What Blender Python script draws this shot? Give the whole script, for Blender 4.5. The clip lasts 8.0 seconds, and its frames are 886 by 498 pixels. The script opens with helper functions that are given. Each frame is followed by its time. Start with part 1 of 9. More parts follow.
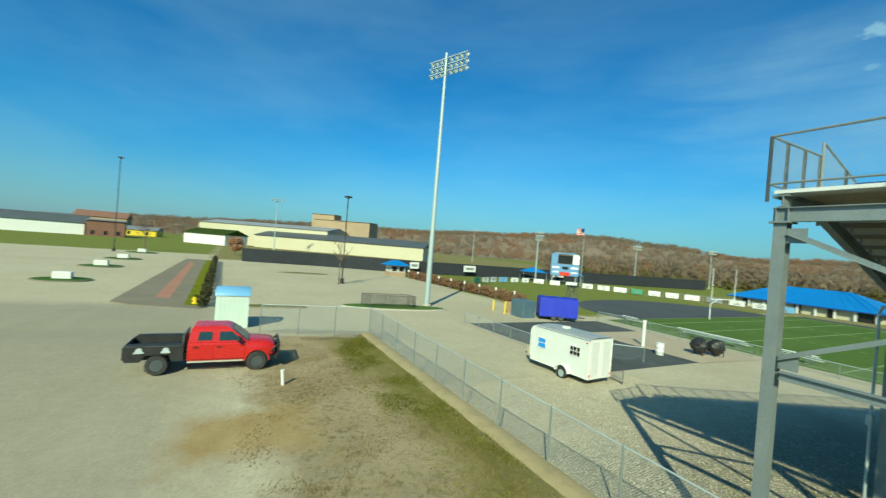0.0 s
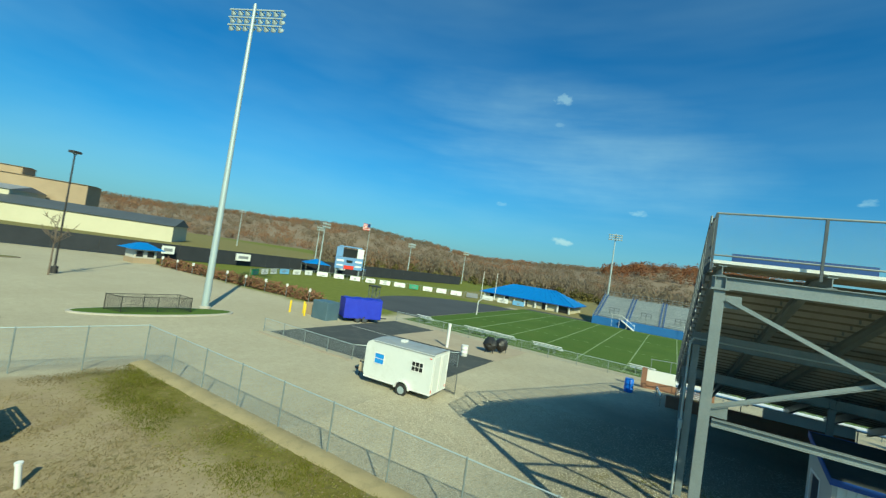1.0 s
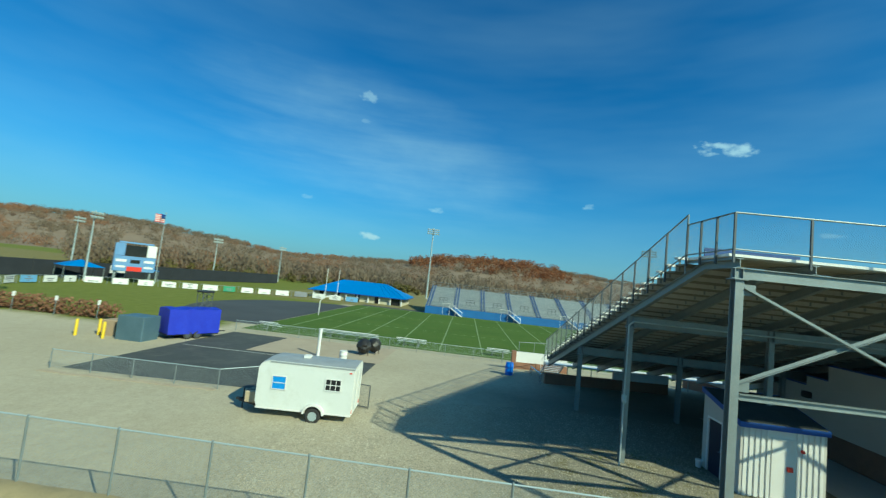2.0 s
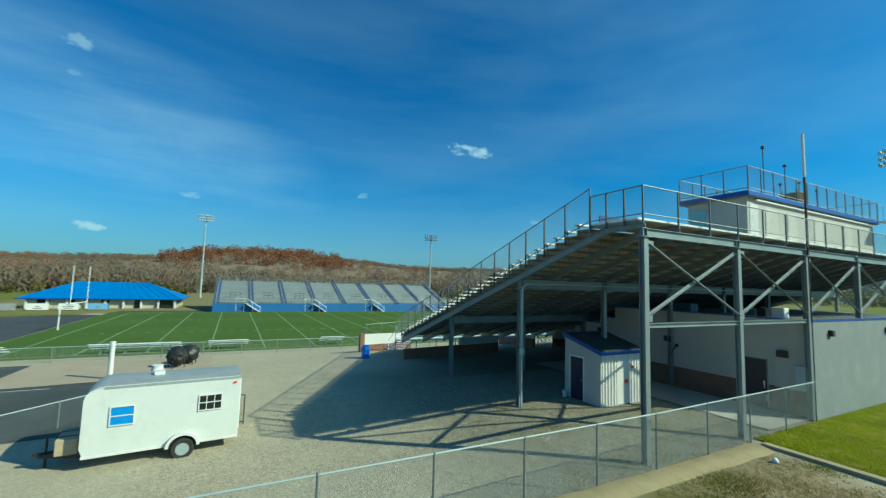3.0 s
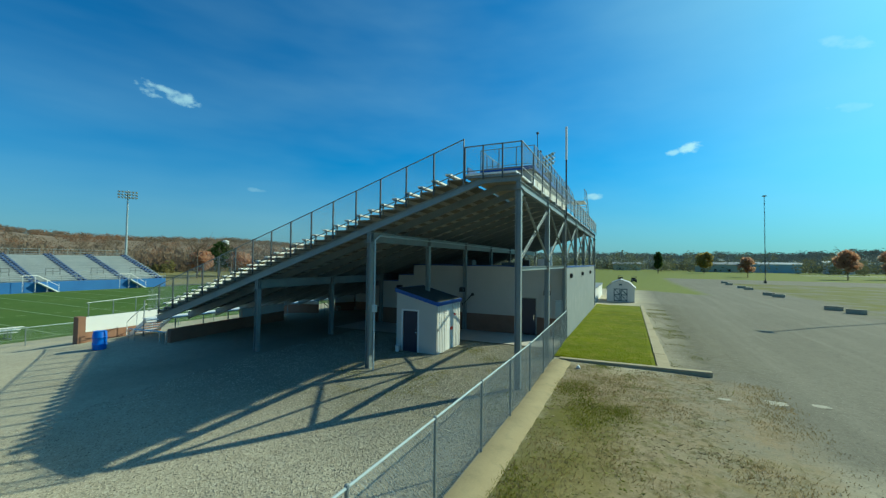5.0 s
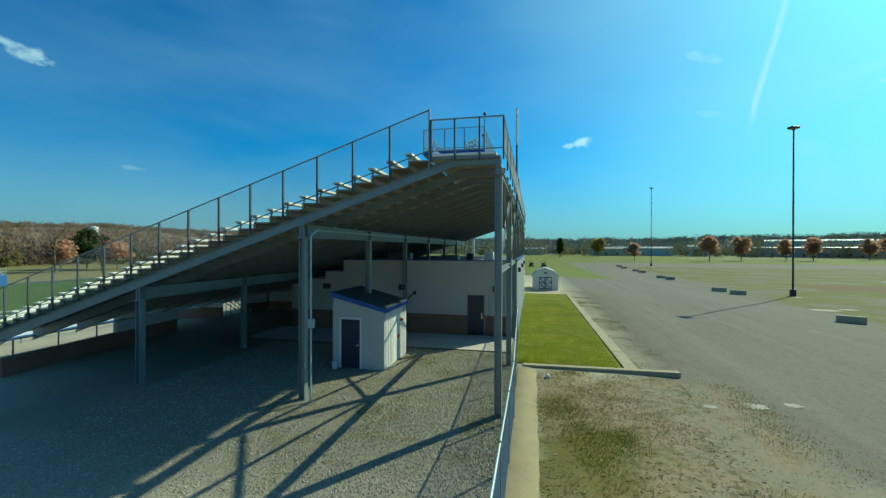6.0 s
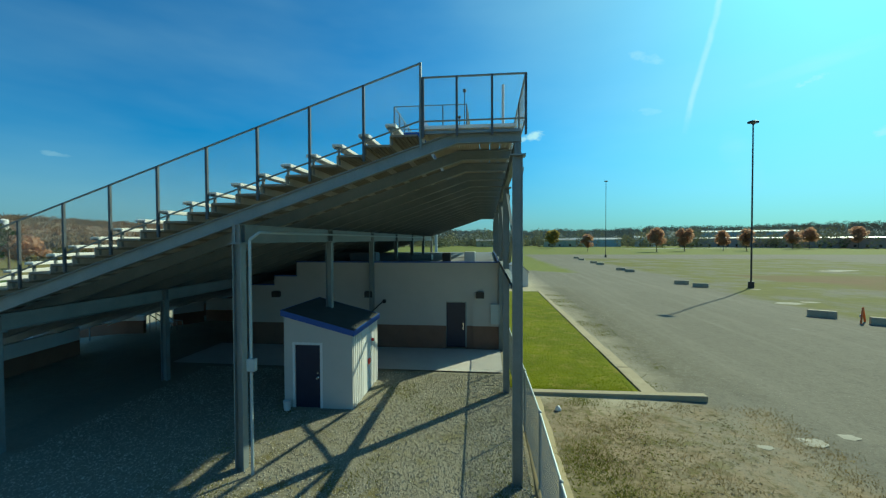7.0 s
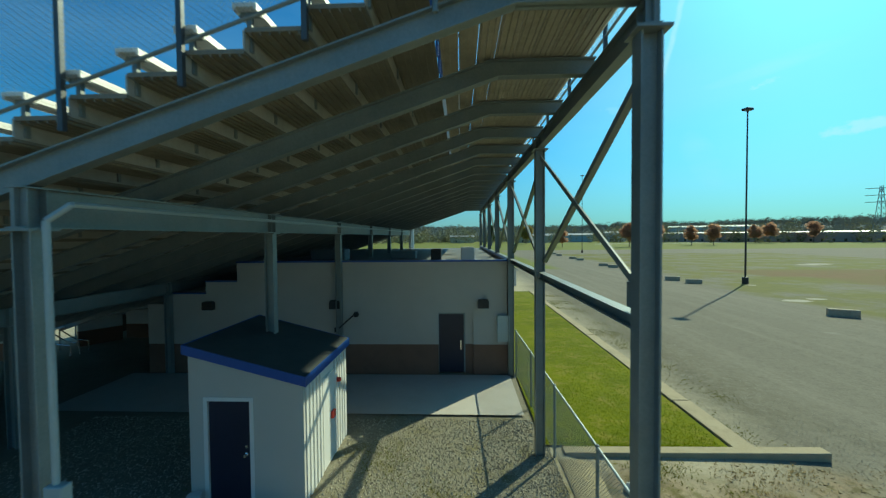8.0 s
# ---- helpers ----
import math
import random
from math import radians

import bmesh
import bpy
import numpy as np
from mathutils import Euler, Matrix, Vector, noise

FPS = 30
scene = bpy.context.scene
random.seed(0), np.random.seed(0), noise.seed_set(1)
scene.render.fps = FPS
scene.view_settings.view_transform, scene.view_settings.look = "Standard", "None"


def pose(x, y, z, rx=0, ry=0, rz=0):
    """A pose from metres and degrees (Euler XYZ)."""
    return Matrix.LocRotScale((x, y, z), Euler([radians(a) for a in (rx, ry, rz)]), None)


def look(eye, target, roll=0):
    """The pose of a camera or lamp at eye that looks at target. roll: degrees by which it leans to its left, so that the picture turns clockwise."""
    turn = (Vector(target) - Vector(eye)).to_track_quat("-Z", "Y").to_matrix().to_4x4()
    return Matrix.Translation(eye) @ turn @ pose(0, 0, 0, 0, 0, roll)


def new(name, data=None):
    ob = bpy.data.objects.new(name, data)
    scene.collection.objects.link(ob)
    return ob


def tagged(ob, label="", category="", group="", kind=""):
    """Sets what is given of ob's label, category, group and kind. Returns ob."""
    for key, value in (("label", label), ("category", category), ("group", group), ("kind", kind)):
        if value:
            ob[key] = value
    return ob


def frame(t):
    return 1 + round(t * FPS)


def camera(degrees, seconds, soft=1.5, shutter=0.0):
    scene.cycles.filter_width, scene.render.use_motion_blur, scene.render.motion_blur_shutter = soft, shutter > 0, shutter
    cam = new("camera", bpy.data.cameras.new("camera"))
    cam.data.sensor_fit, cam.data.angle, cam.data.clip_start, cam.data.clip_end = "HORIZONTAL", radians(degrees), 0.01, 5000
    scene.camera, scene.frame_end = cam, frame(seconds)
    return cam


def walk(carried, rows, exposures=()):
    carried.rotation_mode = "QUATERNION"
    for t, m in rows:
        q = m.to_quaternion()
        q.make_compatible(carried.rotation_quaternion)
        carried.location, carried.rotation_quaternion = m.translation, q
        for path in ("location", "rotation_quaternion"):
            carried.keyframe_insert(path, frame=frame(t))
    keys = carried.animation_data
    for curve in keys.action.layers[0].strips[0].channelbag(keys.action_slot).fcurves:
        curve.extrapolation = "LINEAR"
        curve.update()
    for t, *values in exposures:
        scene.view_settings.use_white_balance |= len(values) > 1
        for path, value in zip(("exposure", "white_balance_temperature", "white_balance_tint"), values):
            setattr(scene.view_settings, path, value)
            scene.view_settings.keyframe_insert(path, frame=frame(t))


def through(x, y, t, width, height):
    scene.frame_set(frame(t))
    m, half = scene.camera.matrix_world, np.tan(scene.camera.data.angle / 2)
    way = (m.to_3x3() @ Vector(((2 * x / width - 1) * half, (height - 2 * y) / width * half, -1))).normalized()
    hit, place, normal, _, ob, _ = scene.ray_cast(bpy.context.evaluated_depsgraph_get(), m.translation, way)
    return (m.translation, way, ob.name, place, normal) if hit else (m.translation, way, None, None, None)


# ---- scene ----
cam = camera(95.0, 8.0, 1.3, 0.15)
PATH = [
    (0, (0.467, -0.576, 6.25), (1.4, 1.193, 6.243), 4.6),
    (0.5, (-0.622, 1.653, 6.769), (0.853, 3.003, 6.79), 7.3),
    (1, (-1.109, 4.151, 6.939), (0.616, 5.161, 7.003), 8.5),
    (1.2, (-1.158, 5.233, 6.89), (0.636, 6.112, 6.972), 8.6),
    (2.3, (-0.526, 12.005, 6.174), (1.456, 11.802, 6.348), 4.6),
    (2.5, (-0.146, 13.106, 6.014), (1.8, 12.681, 6.195), 3.5),
    (3, (1.0, 15.342, 5.49), (2.775, 14.436, 5.663), 1.7),
    (3.5, (2.171, 16.841, 4.99), (3.722, 15.587, 5.134), 0.8),
    (4, (3.34, 17.656, 4.614), (4.668, 16.165, 4.736), 1.1),
    (4.5, (4.723, 17.976, 4.544), (5.814, 16.302, 4.633), 0.9),
    (5, (6.175, 17.852, 4.568), (7.018, 16.039, 4.63), 0.7),
    (5.2, (6.767, 17.596, 4.6), (7.514, 15.741, 4.651), 0.6),
    (6.3, (9.46, 14.759, 5.183), (9.813, 12.791, 5.165), 0.0),
    (6.5, (9.757, 14.248, 5.239), (10.069, 12.272, 5.214), -0.1),
    (7, (10.544, 12.32, 5.431), (10.763, 10.333, 5.387), -0.2),
    (7.5, (11.225, 10.103, 5.449), (11.371, 8.109, 5.391), -0.4),
    (8, (11.769, 7.506, 5.256), (11.854, 5.508, 5.194), -0.5),
]
walk(cam, [(t, look(eye, target, roll)) for t, eye, target, roll in PATH],
     [(0.0, 0.36, 6900, -17), (0.5, 0.34, 6900, -17), (1.2, 0.29, 6700, -17), (2.5, 0.19, 6200, -18), (4.0, 0.14, 6150, -18), (5.2, 0.14, 6200, -18), (6.5, 0.14, 6400, -18), (8.0, 0.12, 6600, -18)])

# ---- light ----
SUN_DIR = Vector((-0.655, -0.755, 0.0)).normalized()
SUN_EL = 34.5
world = bpy.data.worlds.new("sky")
scene.world = world
world.use_nodes = True
wt = world.node_tree
wt.nodes.clear()
w_out = wt.nodes.new("ShaderNodeOutputWorld")
w_bg = wt.nodes.new("ShaderNodeBackground")
w_sky = wt.nodes.new("ShaderNodeTexSky")
w_sky.sky_type = "NISHITA"
w_sky.sun_disc = False
w_sky.sun_elevation = radians(SUN_EL)
w_sky.sun_rotation = math.atan2(SUN_DIR.x, SUN_DIR.y)
w_sky.air_density, w_sky.dust_density, w_sky.ozone_density = 1.0, 1.0, 2.5
w_hue = wt.nodes.new("ShaderNodeHueSaturation")
w_hue.inputs["Saturation"].default_value = 1.15
w_hue.inputs["Hue"].default_value = 0.5
w_bg.inputs["Strength"].default_value = 0.086
# thin high cloud: a few stretched wisps and small puffs over the sky
w_tc = wt.nodes.new("ShaderNodeTexCoord")


def sky_noise(scale, stretch, lo, hi, detail, shift):
    mp = wt.nodes.new("ShaderNodeMapping")
    mp.inputs["Scale"].default_value = stretch
    mp.inputs["Rotation"].default_value = (0, 0, radians(shift))
    nz = wt.nodes.new("ShaderNodeTexNoise")
    nz.inputs["Scale"].default_value = scale
    nz.inputs["Detail"].default_value = detail
    nz.inputs["Roughness"].default_value = 0.55
    rp = wt.nodes.new("ShaderNodeMapRange")
    rp.inputs["From Min"].default_value, rp.inputs["From Max"].default_value = lo, hi
    wt.links.new(w_tc.outputs["Generated"], mp.inputs["Vector"])
    wt.links.new(mp.outputs["Vector"], nz.inputs["Vector"])
    wt.links.new(nz.outputs["Fac"], rp.inputs["Value"])
    return rp.outputs["Result"]


wisps = sky_noise(2.2, (1.0, 0.45, 3.2), 0.30, 0.95, 4, 35)


def sky_dot(d):
    n = wt.nodes.new("ShaderNodeVectorMath")
    n.operation = "DOT_PRODUCT"
    n.inputs[1].default_value = d
    wt.links.new(w_tc.outputs["Generated"], n.inputs[0])
    return n.outputs["Value"]


def sky_map(value, lo, hi, a, b):
    n = wt.nodes.new("ShaderNodeMapRange")
    n.interpolation_type = "SMOOTHSTEP"
    for key, val in (("From Min", lo), ("From Max", hi), ("To Min", a), ("To Max", b)):
        n.inputs[key].default_value = val
    wt.links.new(value, n.inputs["Value"])
    return n.outputs["Result"]


def sky_math(op, a, b=None):
    n = wt.nodes.new("ShaderNodeMath")
    n.operation = op
    for i, v in enumerate((a, b)):
        if isinstance(v, float):
            n.inputs[i].default_value = v
        elif v is not None:
            wt.links.new(v, n.inputs[i])
    return n.outputs[0]


cloud_edge = sky_math("MULTIPLY", sky_math("SUBTRACT", sky_noise(34.0, (1.0, 1.0, 1.6), 0.0, 1.0, 5, 20), 0.5), 4.2)
streaks = sky_noise(3.5, (1.0, 0.5, 4.5), 0.25, 0.75, 5, 48)
cloud_body = sky_noise(9.0, (1.0, 1.0, 1.8), 0.0, 1.0, 4, 70)


def cloud(d, wide, high, tilt, amount, soft=1.2, veil=False):
    """One small cloud round the direction d; wide and high are half sizes in radians."""
    d = Vector(d).normalized()
    side = d.cross(Vector((0, 0, 1))).normalized()
    up = side.cross(d)
    k = radians(tilt)
    e, g = side * math.cos(k) + up * math.sin(k), up * math.cos(k) - side * math.sin(k)
    u, q = sky_dot(e / wide), sky_dot(g / high)
    near = sky_math("ADD", sky_math("MULTIPLY", u, u), sky_math("MULTIPLY", q, q))
    near = sky_math("ADD", near, sky_math("MULTIPLY", sky_math("SUBTRACT", 1.0, sky_dot(d)), 7.0 if veil and wide > 0.3 else 30.0))
    if veil:
        return sky_math("MULTIPLY", sky_map(near, -0.4, soft, amount, 0.0), streaks)
    return sky_map(sky_math("ADD", near, cloud_edge), -0.2, soft, amount, 0.0)


puffs = None
for args in (((0.815, -0.4849, 0.3172), 0.052, 0.017, -9, 0.62), ((-0.1083, -0.9652, 0.2381), 0.028, 0.012, 6, 0.75), ((-0.0822, -0.9685, 0.235), 0.016, 0.008, 8, 0.55),
             ((0.0791, -0.985, 0.1527), 0.028, 0.008, 0, 0.62), ((0.9661, 0.2425, 0.089), 0.027, 0.009, -4, 0.6), ((0.8786, 0.2655, 0.3965), 0.026, 0.014, -8, 0.34),
             ((0.9, 0.2694, 0.345), 0.017, 0.008, 0, 0.22), ((0.981, 0.0916, 0.1706), 0.028, 0.009, -6, 0.34), ((0.943, -0.2623, 0.2046), 0.016, 0.008, -8, 0.34),
             ((0.9077, 0.3879, 0.16), 0.022, 0.006, 0, 0.2), ((-0.3221, -0.8723, 0.368), 0.035, 0.010, -22, 0.25), ((-0.3354, -0.9029, 0.2689), 0.03, 0.009, -10, 0.2),
             ((-0.564, -0.7782, 0.2763), 0.03, 0.008, 6, 0.5), ((-0.6743, -0.7161, 0.1802), 0.055, 0.013, 7, 0.5), ((-0.4969, -0.8548, 0.1494), 0.035, 0.075, 28, 0.30, 1.6, True),
             ((-0.553, -0.776, 0.302), 0.14, 0.018, 9, 0.36, 1.6, True), ((0.7554, -0.637, 0.1536), 0.03, 0.006, -6, 0.22), ((0.93, 0.22, 0.28), 0.75, 0.17, -11, 0.26, 1.9, True), ((0.90, 0.40, 0.14), 0.60, 0.12, -5, 0.12, 1.9, True)):
    c = cloud(*args)
    puffs = c if puffs is None else sky_math("MAXIMUM", puffs, c)
puffs = sky_math("MULTIPLY", puffs, sky_math("ADD", 0.55, sky_math("MULTIPLY", cloud_body, 0.9)))
w_amt = wt.nodes.new("ShaderNodeMath")
w_amt.operation = "MULTIPLY"
w_amt.inputs[1].default_value = 0.16
w_add = wt.nodes.new("ShaderNodeMath")
w_add.operation = "MAXIMUM"
w_mix = wt.nodes.new("ShaderNodeMix")
w_mix.data_type = "RGBA"
w_mix.inputs["B"].default_value = (7.0, 9.6, 10.6, 1)
wt.links.new(wisps, w_amt.inputs[0])
wt.links.new(w_amt.outputs[0], w_add.inputs[0])
wt.links.new(puffs, w_add.inputs[1])
wt.links.new(w_add.outputs[0], w_mix.inputs["Factor"])
wt.links.new(w_sky.outputs["Color"], w_hue.inputs["Color"])
w_tint = wt.nodes.new("ShaderNodeMix")
w_tint.data_type, w_tint.blend_type = "RGBA", "MULTIPLY"
w_tint.inputs["Factor"].default_value = 1.0
w_tint.inputs["B"].default_value = (0.20, 0.85, 1.34, 1)
wt.links.new(w_hue.outputs["Color"], w_tint.inputs["A"])
wt.links.new(w_tint.outputs["Result"], w_mix.inputs["A"])
# pale haze low over the horizon, and one old contrail towards the sun
w_sep = wt.nodes.new("ShaderNodeSeparateXYZ")
wt.links.new(w_tc.outputs["Generated"], w_sep.inputs[0])
w_low = wt.nodes.new("ShaderNodeMapRange")
w_low.interpolation_type = "SMOOTHSTEP"
for key, val in (("From Min", -0.02), ("From Max", 0.24), ("To Min", 0.55), ("To Max", 0.0)):
    w_low.inputs[key].default_value = val
wt.links.new(w_sep.outputs["Z"], w_low.inputs["Value"])
w_haze = wt.nodes.new("ShaderNodeMix")
w_haze.data_type = "RGBA"
w_haze.inputs["B"].default_value = (3.1, 4.0, 5.3, 1)
wt.links.new(w_low.outputs["Result"], w_haze.inputs["Factor"])
wt.links.new(w_mix.outputs["Result"], w_haze.inputs["A"])


d_up, d_low = Vector((-0.4193, -0.799, 0.431)), Vector((-0.4075, -0.8733, 0.2671))
off = sky_math("ADD", sky_dot(d_up.cross(d_low).normalized()), sky_math("MULTIPLY", sky_math("SUBTRACT", sky_noise(9.0, (1, 1, 1), 0.0, 1.0, 3, 10), 0.5), 0.012))
trail = sky_math("MULTIPLY", sky_map(sky_math("ABSOLUTE", off), 0.001, 0.008, 0.36, 0.0), sky_map(sky_dot((d_up * 1.3 + d_low * 0.7).normalized()), 0.984, 0.993, 0.0, 1.0))
trail = sky_math("MULTIPLY", trail, sky_noise(16.0, (1, 1, 1), 0.25, 0.6, 4, 0))
# pale glare round the sun
glare_dir = SUN_DIR * math.cos(radians(SUN_EL)) + Vector((0, 0, math.sin(radians(SUN_EL))))
w_glare = wt.nodes.new("ShaderNodeMix")
w_glare.data_type = "RGBA"
w_glare.inputs["B"].default_value = (6.8, 10.2, 11.4, 1)
wt.links.new(sky_map(sky_dot(glare_dir), 0.70, 1.0, 0.0, 0.28), w_glare.inputs["Factor"])
wt.links.new(w_haze.outputs["Result"], w_glare.inputs["A"])
w_trail = wt.nodes.new("ShaderNodeMix")
w_trail.data_type = "RGBA"
w_trail.inputs["B"].default_value = (8.5, 10.5, 11.0, 1)
wt.links.new(trail, w_trail.inputs["Factor"])
wt.links.new(w_glare.outputs["Result"], w_trail.inputs["A"])
wt.links.new(w_trail.outputs["Result"], w_bg.inputs["Color"])
wt.links.new(w_bg.outputs["Background"], w_out.inputs["Surface"])

sun_data = bpy.data.lights.new("sun", "SUN")
sun_data.energy = 5.0
sun_data.angle = radians(0.53)
sun_data.color = (1.0, 0.91, 0.73)
sun_lamp = new("sun", sun_data)
to_sun = SUN_DIR * math.cos(radians(SUN_EL)) + Vector((0, 0, math.sin(radians(SUN_EL))))
sun_lamp.matrix_basis = look((0, 0, 60), Vector((0, 0, 60)) - to_sun)

# ---- materials ----


def nodes_of(name):
    m = bpy.data.materials.new(name)
    m.use_nodes = True
    t = m.node_tree
    return m, t, t.nodes["Principled BSDF"]


def link(t, a, b):
    t.links.new(a, b)


def noise_node(t, vec, scale, detail=4, rough=0.6):
    n = t.nodes.new("ShaderNodeTexNoise")
    n.inputs["Scale"].default_value = scale
    n.inputs["Detail"].default_value = detail
    n.inputs["Roughness"].default_value = rough
    link(t, vec, n.inputs["Vector"])
    return n.outputs["Fac"]


def ramp_node(t, fac, lo, hi):
    n = t.nodes.new("ShaderNodeMapRange")
    n.inputs["From Min"].default_value, n.inputs["From Max"].default_value = lo, hi
    link(t, fac, n.inputs["Value"])
    return n.outputs["Result"]


def mix_node(t, fac, a, b):
    n = t.nodes.new("ShaderNodeMix")
    n.data_type = "RGBA"
    for sock, v in (("Factor", fac), ("A", a), ("B", b)):
        if isinstance(v, (tuple, list)):
            n.inputs[sock].default_value = (*v[:3], 1)
        elif isinstance(v, (int, float)):
            n.inputs[sock].default_value = v
        else:
            link(t, v, n.inputs[sock])
    return n.outputs["Result"]


def math_node(t, op, a, b=None):
    n = t.nodes.new("ShaderNodeMath")
    n.operation = op
    for i, v in enumerate((a, b)):
        if v is None:
            continue
        if isinstance(v, (int, float)):
            n.inputs[i].default_value = v
        else:
            link(t, v, n.inputs[i])
    return n.outputs[0]


def bump_node(t, height, strength, distance, bsdf):
    n = t.nodes.new("ShaderNodeBump")
    n.inputs["Strength"].default_value = strength
    n.inputs["Distance"].default_value = distance
    link(t, height, n.inputs["Height"])
    link(t, n.outputs["Normal"], bsdf.inputs["Normal"])


def coords(t):
    return t.nodes.new("ShaderNodeTexCoord").outputs["Object"]


def surf(name, c1, c2, rough=0.6, metal=0.0, big=0.8, fine=25.0, bump=0.15, dist=0.01, dirt=None, dirt_amount=0.35, island=0.0, obj=0.0, spec=0.5):
    """Two-scale variation between c1 and c2, stains of colour dirt, fine relief."""
    m, t, b = nodes_of(name)
    v = coords(t)
    nb = noise_node(t, v, big, 5)
    nf = noise_node(t, v, fine, 3)
    mixed = math_node(t, "ADD", math_node(t, "MULTIPLY", ramp_node(t, nb, 0.3, 0.7), 0.6), math_node(t, "MULTIPLY", ramp_node(t, nf, 0.3, 0.7), 0.4))
    col = mix_node(t, mixed, c1, c2)
    if dirt:
        nd = noise_node(t, v, big * 2.7, 6, 0.7)
        fac = math_node(t, "MULTIPLY", ramp_node(t, nd, 0.5, 0.75), dirt_amount)
        col = mix_node(t, fac, col, dirt)
    for amount, node, sock in ((island, "ShaderNodeNewGeometry", "Random Per Island"), (obj, "ShaderNodeObjectInfo", "Random")):
        if amount:
            r = t.nodes.new(node).outputs[sock]
            h = t.nodes.new("ShaderNodeHueSaturation")
            link(t, math_node(t, "ADD", math_node(t, "MULTIPLY", r, 2 * amount), 1 - amount), h.inputs["Value"])
            link(t, col, h.inputs["Color"])
            col = h.outputs["Color"]
    link(t, col, b.inputs["Base Color"])
    b.inputs["Metallic"].default_value = metal
    b.inputs["Specular IOR Level"].default_value = spec
    link(t, math_node(t, "ADD", math_node(t, "MULTIPLY", nf, 0.2), rough - 0.1), b.inputs["Roughness"])
    if bump:
        bump_node(t, nf, bump, dist, b)
    return m


def leafy(name, c1, c2, big=0.5, island=0.2, dry=None, through=0.5):
    """Thin leaves: part of the light passes through them."""
    m, t, b = nodes_of(name)
    v = coords(t)
    col = mix_node(t, ramp_node(t, noise_node(t, v, big, 4), 0.3, 0.7), c1, c2)
    if dry:
        col = mix_node(t, ramp_node(t, noise_node(t, v, big * 0.37, 4), 0.5, 0.62), col, dry)
    r = t.nodes.new("ShaderNodeNewGeometry").outputs["Random Per Island"]
    h = t.nodes.new("ShaderNodeHueSaturation")
    link(t, math_node(t, "ADD", math_node(t, "MULTIPLY", r, 2 * island), 1 - island), h.inputs["Value"])
    link(t, col, h.inputs["Color"])
    d, tr, mx = t.nodes.new("ShaderNodeBsdfDiffuse"), t.nodes.new("ShaderNodeBsdfTranslucent"), t.nodes.new("ShaderNodeMixShader")
    link(t, h.outputs["Color"], d.inputs["Color"])
    link(t, h.outputs["Color"], tr.inputs["Color"])
    mx.inputs[0].default_value = through
    link(t, d.outputs[0], mx.inputs[1])
    link(t, tr.outputs[0], mx.inputs[2])
    link(t, mx.outputs[0], t.nodes["Material Output"].inputs["Surface"])
    t.nodes.remove(b)
    return m


M = {}
M["steel"] = surf("galvanised_steel", (0.167, 0.2, 0.205), (0.27, 0.307, 0.312), 0.5, 0.35, 1.2, 30, 0.08, 0.004, (0.30, 0.28, 0.25), 0.3)
# rail posts' backlit darkness is in this colour; other dark steel shares it
M["steel_dark"] = surf("galvanised_steel_backlit_dark", (0.06, 0.07, 0.08), (0.11, 0.125, 0.135), 0.5, 0.4, 2, 40, 0.05, 0.003)
M["alu"] = surf("aluminium_plank", (0.74, 0.74, 0.71), (0.84, 0.84, 0.81), 0.45, 0.15, 1.5, 40, 0.06, 0.003, (0.45, 0.43, 0.40), 0.3, obj=0.06)
# tread tone includes under-row shade, so the paler risers stripe against it
M["deck"] = surf("weathered_deck_shade_toned", (0.182, 0.169, 0.1365), (0.26, 0.2405, 0.195), 0.75, 0.1, 1.3, 18, 0.1, 0.004, (0.12, 0.10, 0.08), 0.5, obj=0.12)
# same decking as the treads; bounce light from below put into the colour
M["walk_deck"] = surf("tan_dusty_walkway_lit_tone", (0.364, 0.332, 0.26), (0.494, 0.448, 0.358), 0.75, 0.1, 1.3, 18, 0.1, 0.004, (0.16, 0.14, 0.11), 0.5)
# paler than the treads: light on the riser backs is put in
M["riser"] = surf("dusty_riser_lit_tone", (0.374, 0.363, 0.33), (0.484, 0.473, 0.429), 0.6, 0.1, 1.3, 18, 0.1, 0.004, (0.25, 0.22, 0.18), 0.5, obj=0.12)
M["stucco"] = surf("off_white_painted_block", (0.4257, 0.4158, 0.3817), (0.5049, 0.4906, 0.451), 0.85, 0, 0.7, 60, 0.2, 0.004, (0.50, 0.46, 0.40), 0.3)
M["brown_paint"] = surf("brown_painted_block", (0.16, 0.095, 0.065), (0.22, 0.13, 0.09), 0.8, 0, 0.9, 50, 0.2, 0.004, (0.10, 0.07, 0.05), 0.4)
M["grey_wall"] = surf("grey_painted_block_wall", (0.1692, 0.1912, 0.194), (0.2066, 0.2328, 0.2335), 0.85, 0, 0.5, 45, 0.15, 0.004, (0.34, 0.33, 0.31), 0.35)
M["navy"] = surf("navy_painted_steel_door", (0.007, 0.010, 0.028), (0.013, 0.017, 0.042), 0.4, 0, 2, 30, 0.04, 0.002)
M["blue_trim"] = surf("blue_metal_trim", (0.012, 0.06, 0.27), (0.018, 0.08, 0.34), 0.4, 0.1, 2, 30, 0.04, 0.002)
M["blue_seat"] = surf("blue_plastic_seat", (0.012, 0.045, 0.18), (0.024, 0.075, 0.23), 0.45, 0, 2, 30, 0.04, 0.002)
M["shingle"] = surf("dark_slate_shingle", (0.022, 0.03, 0.033), (0.05, 0.06, 0.062), 0.9, 0, 1.2, 60, 0.4, 0.006, (0.08, 0.08, 0.075), 0.3, obj=0.25)
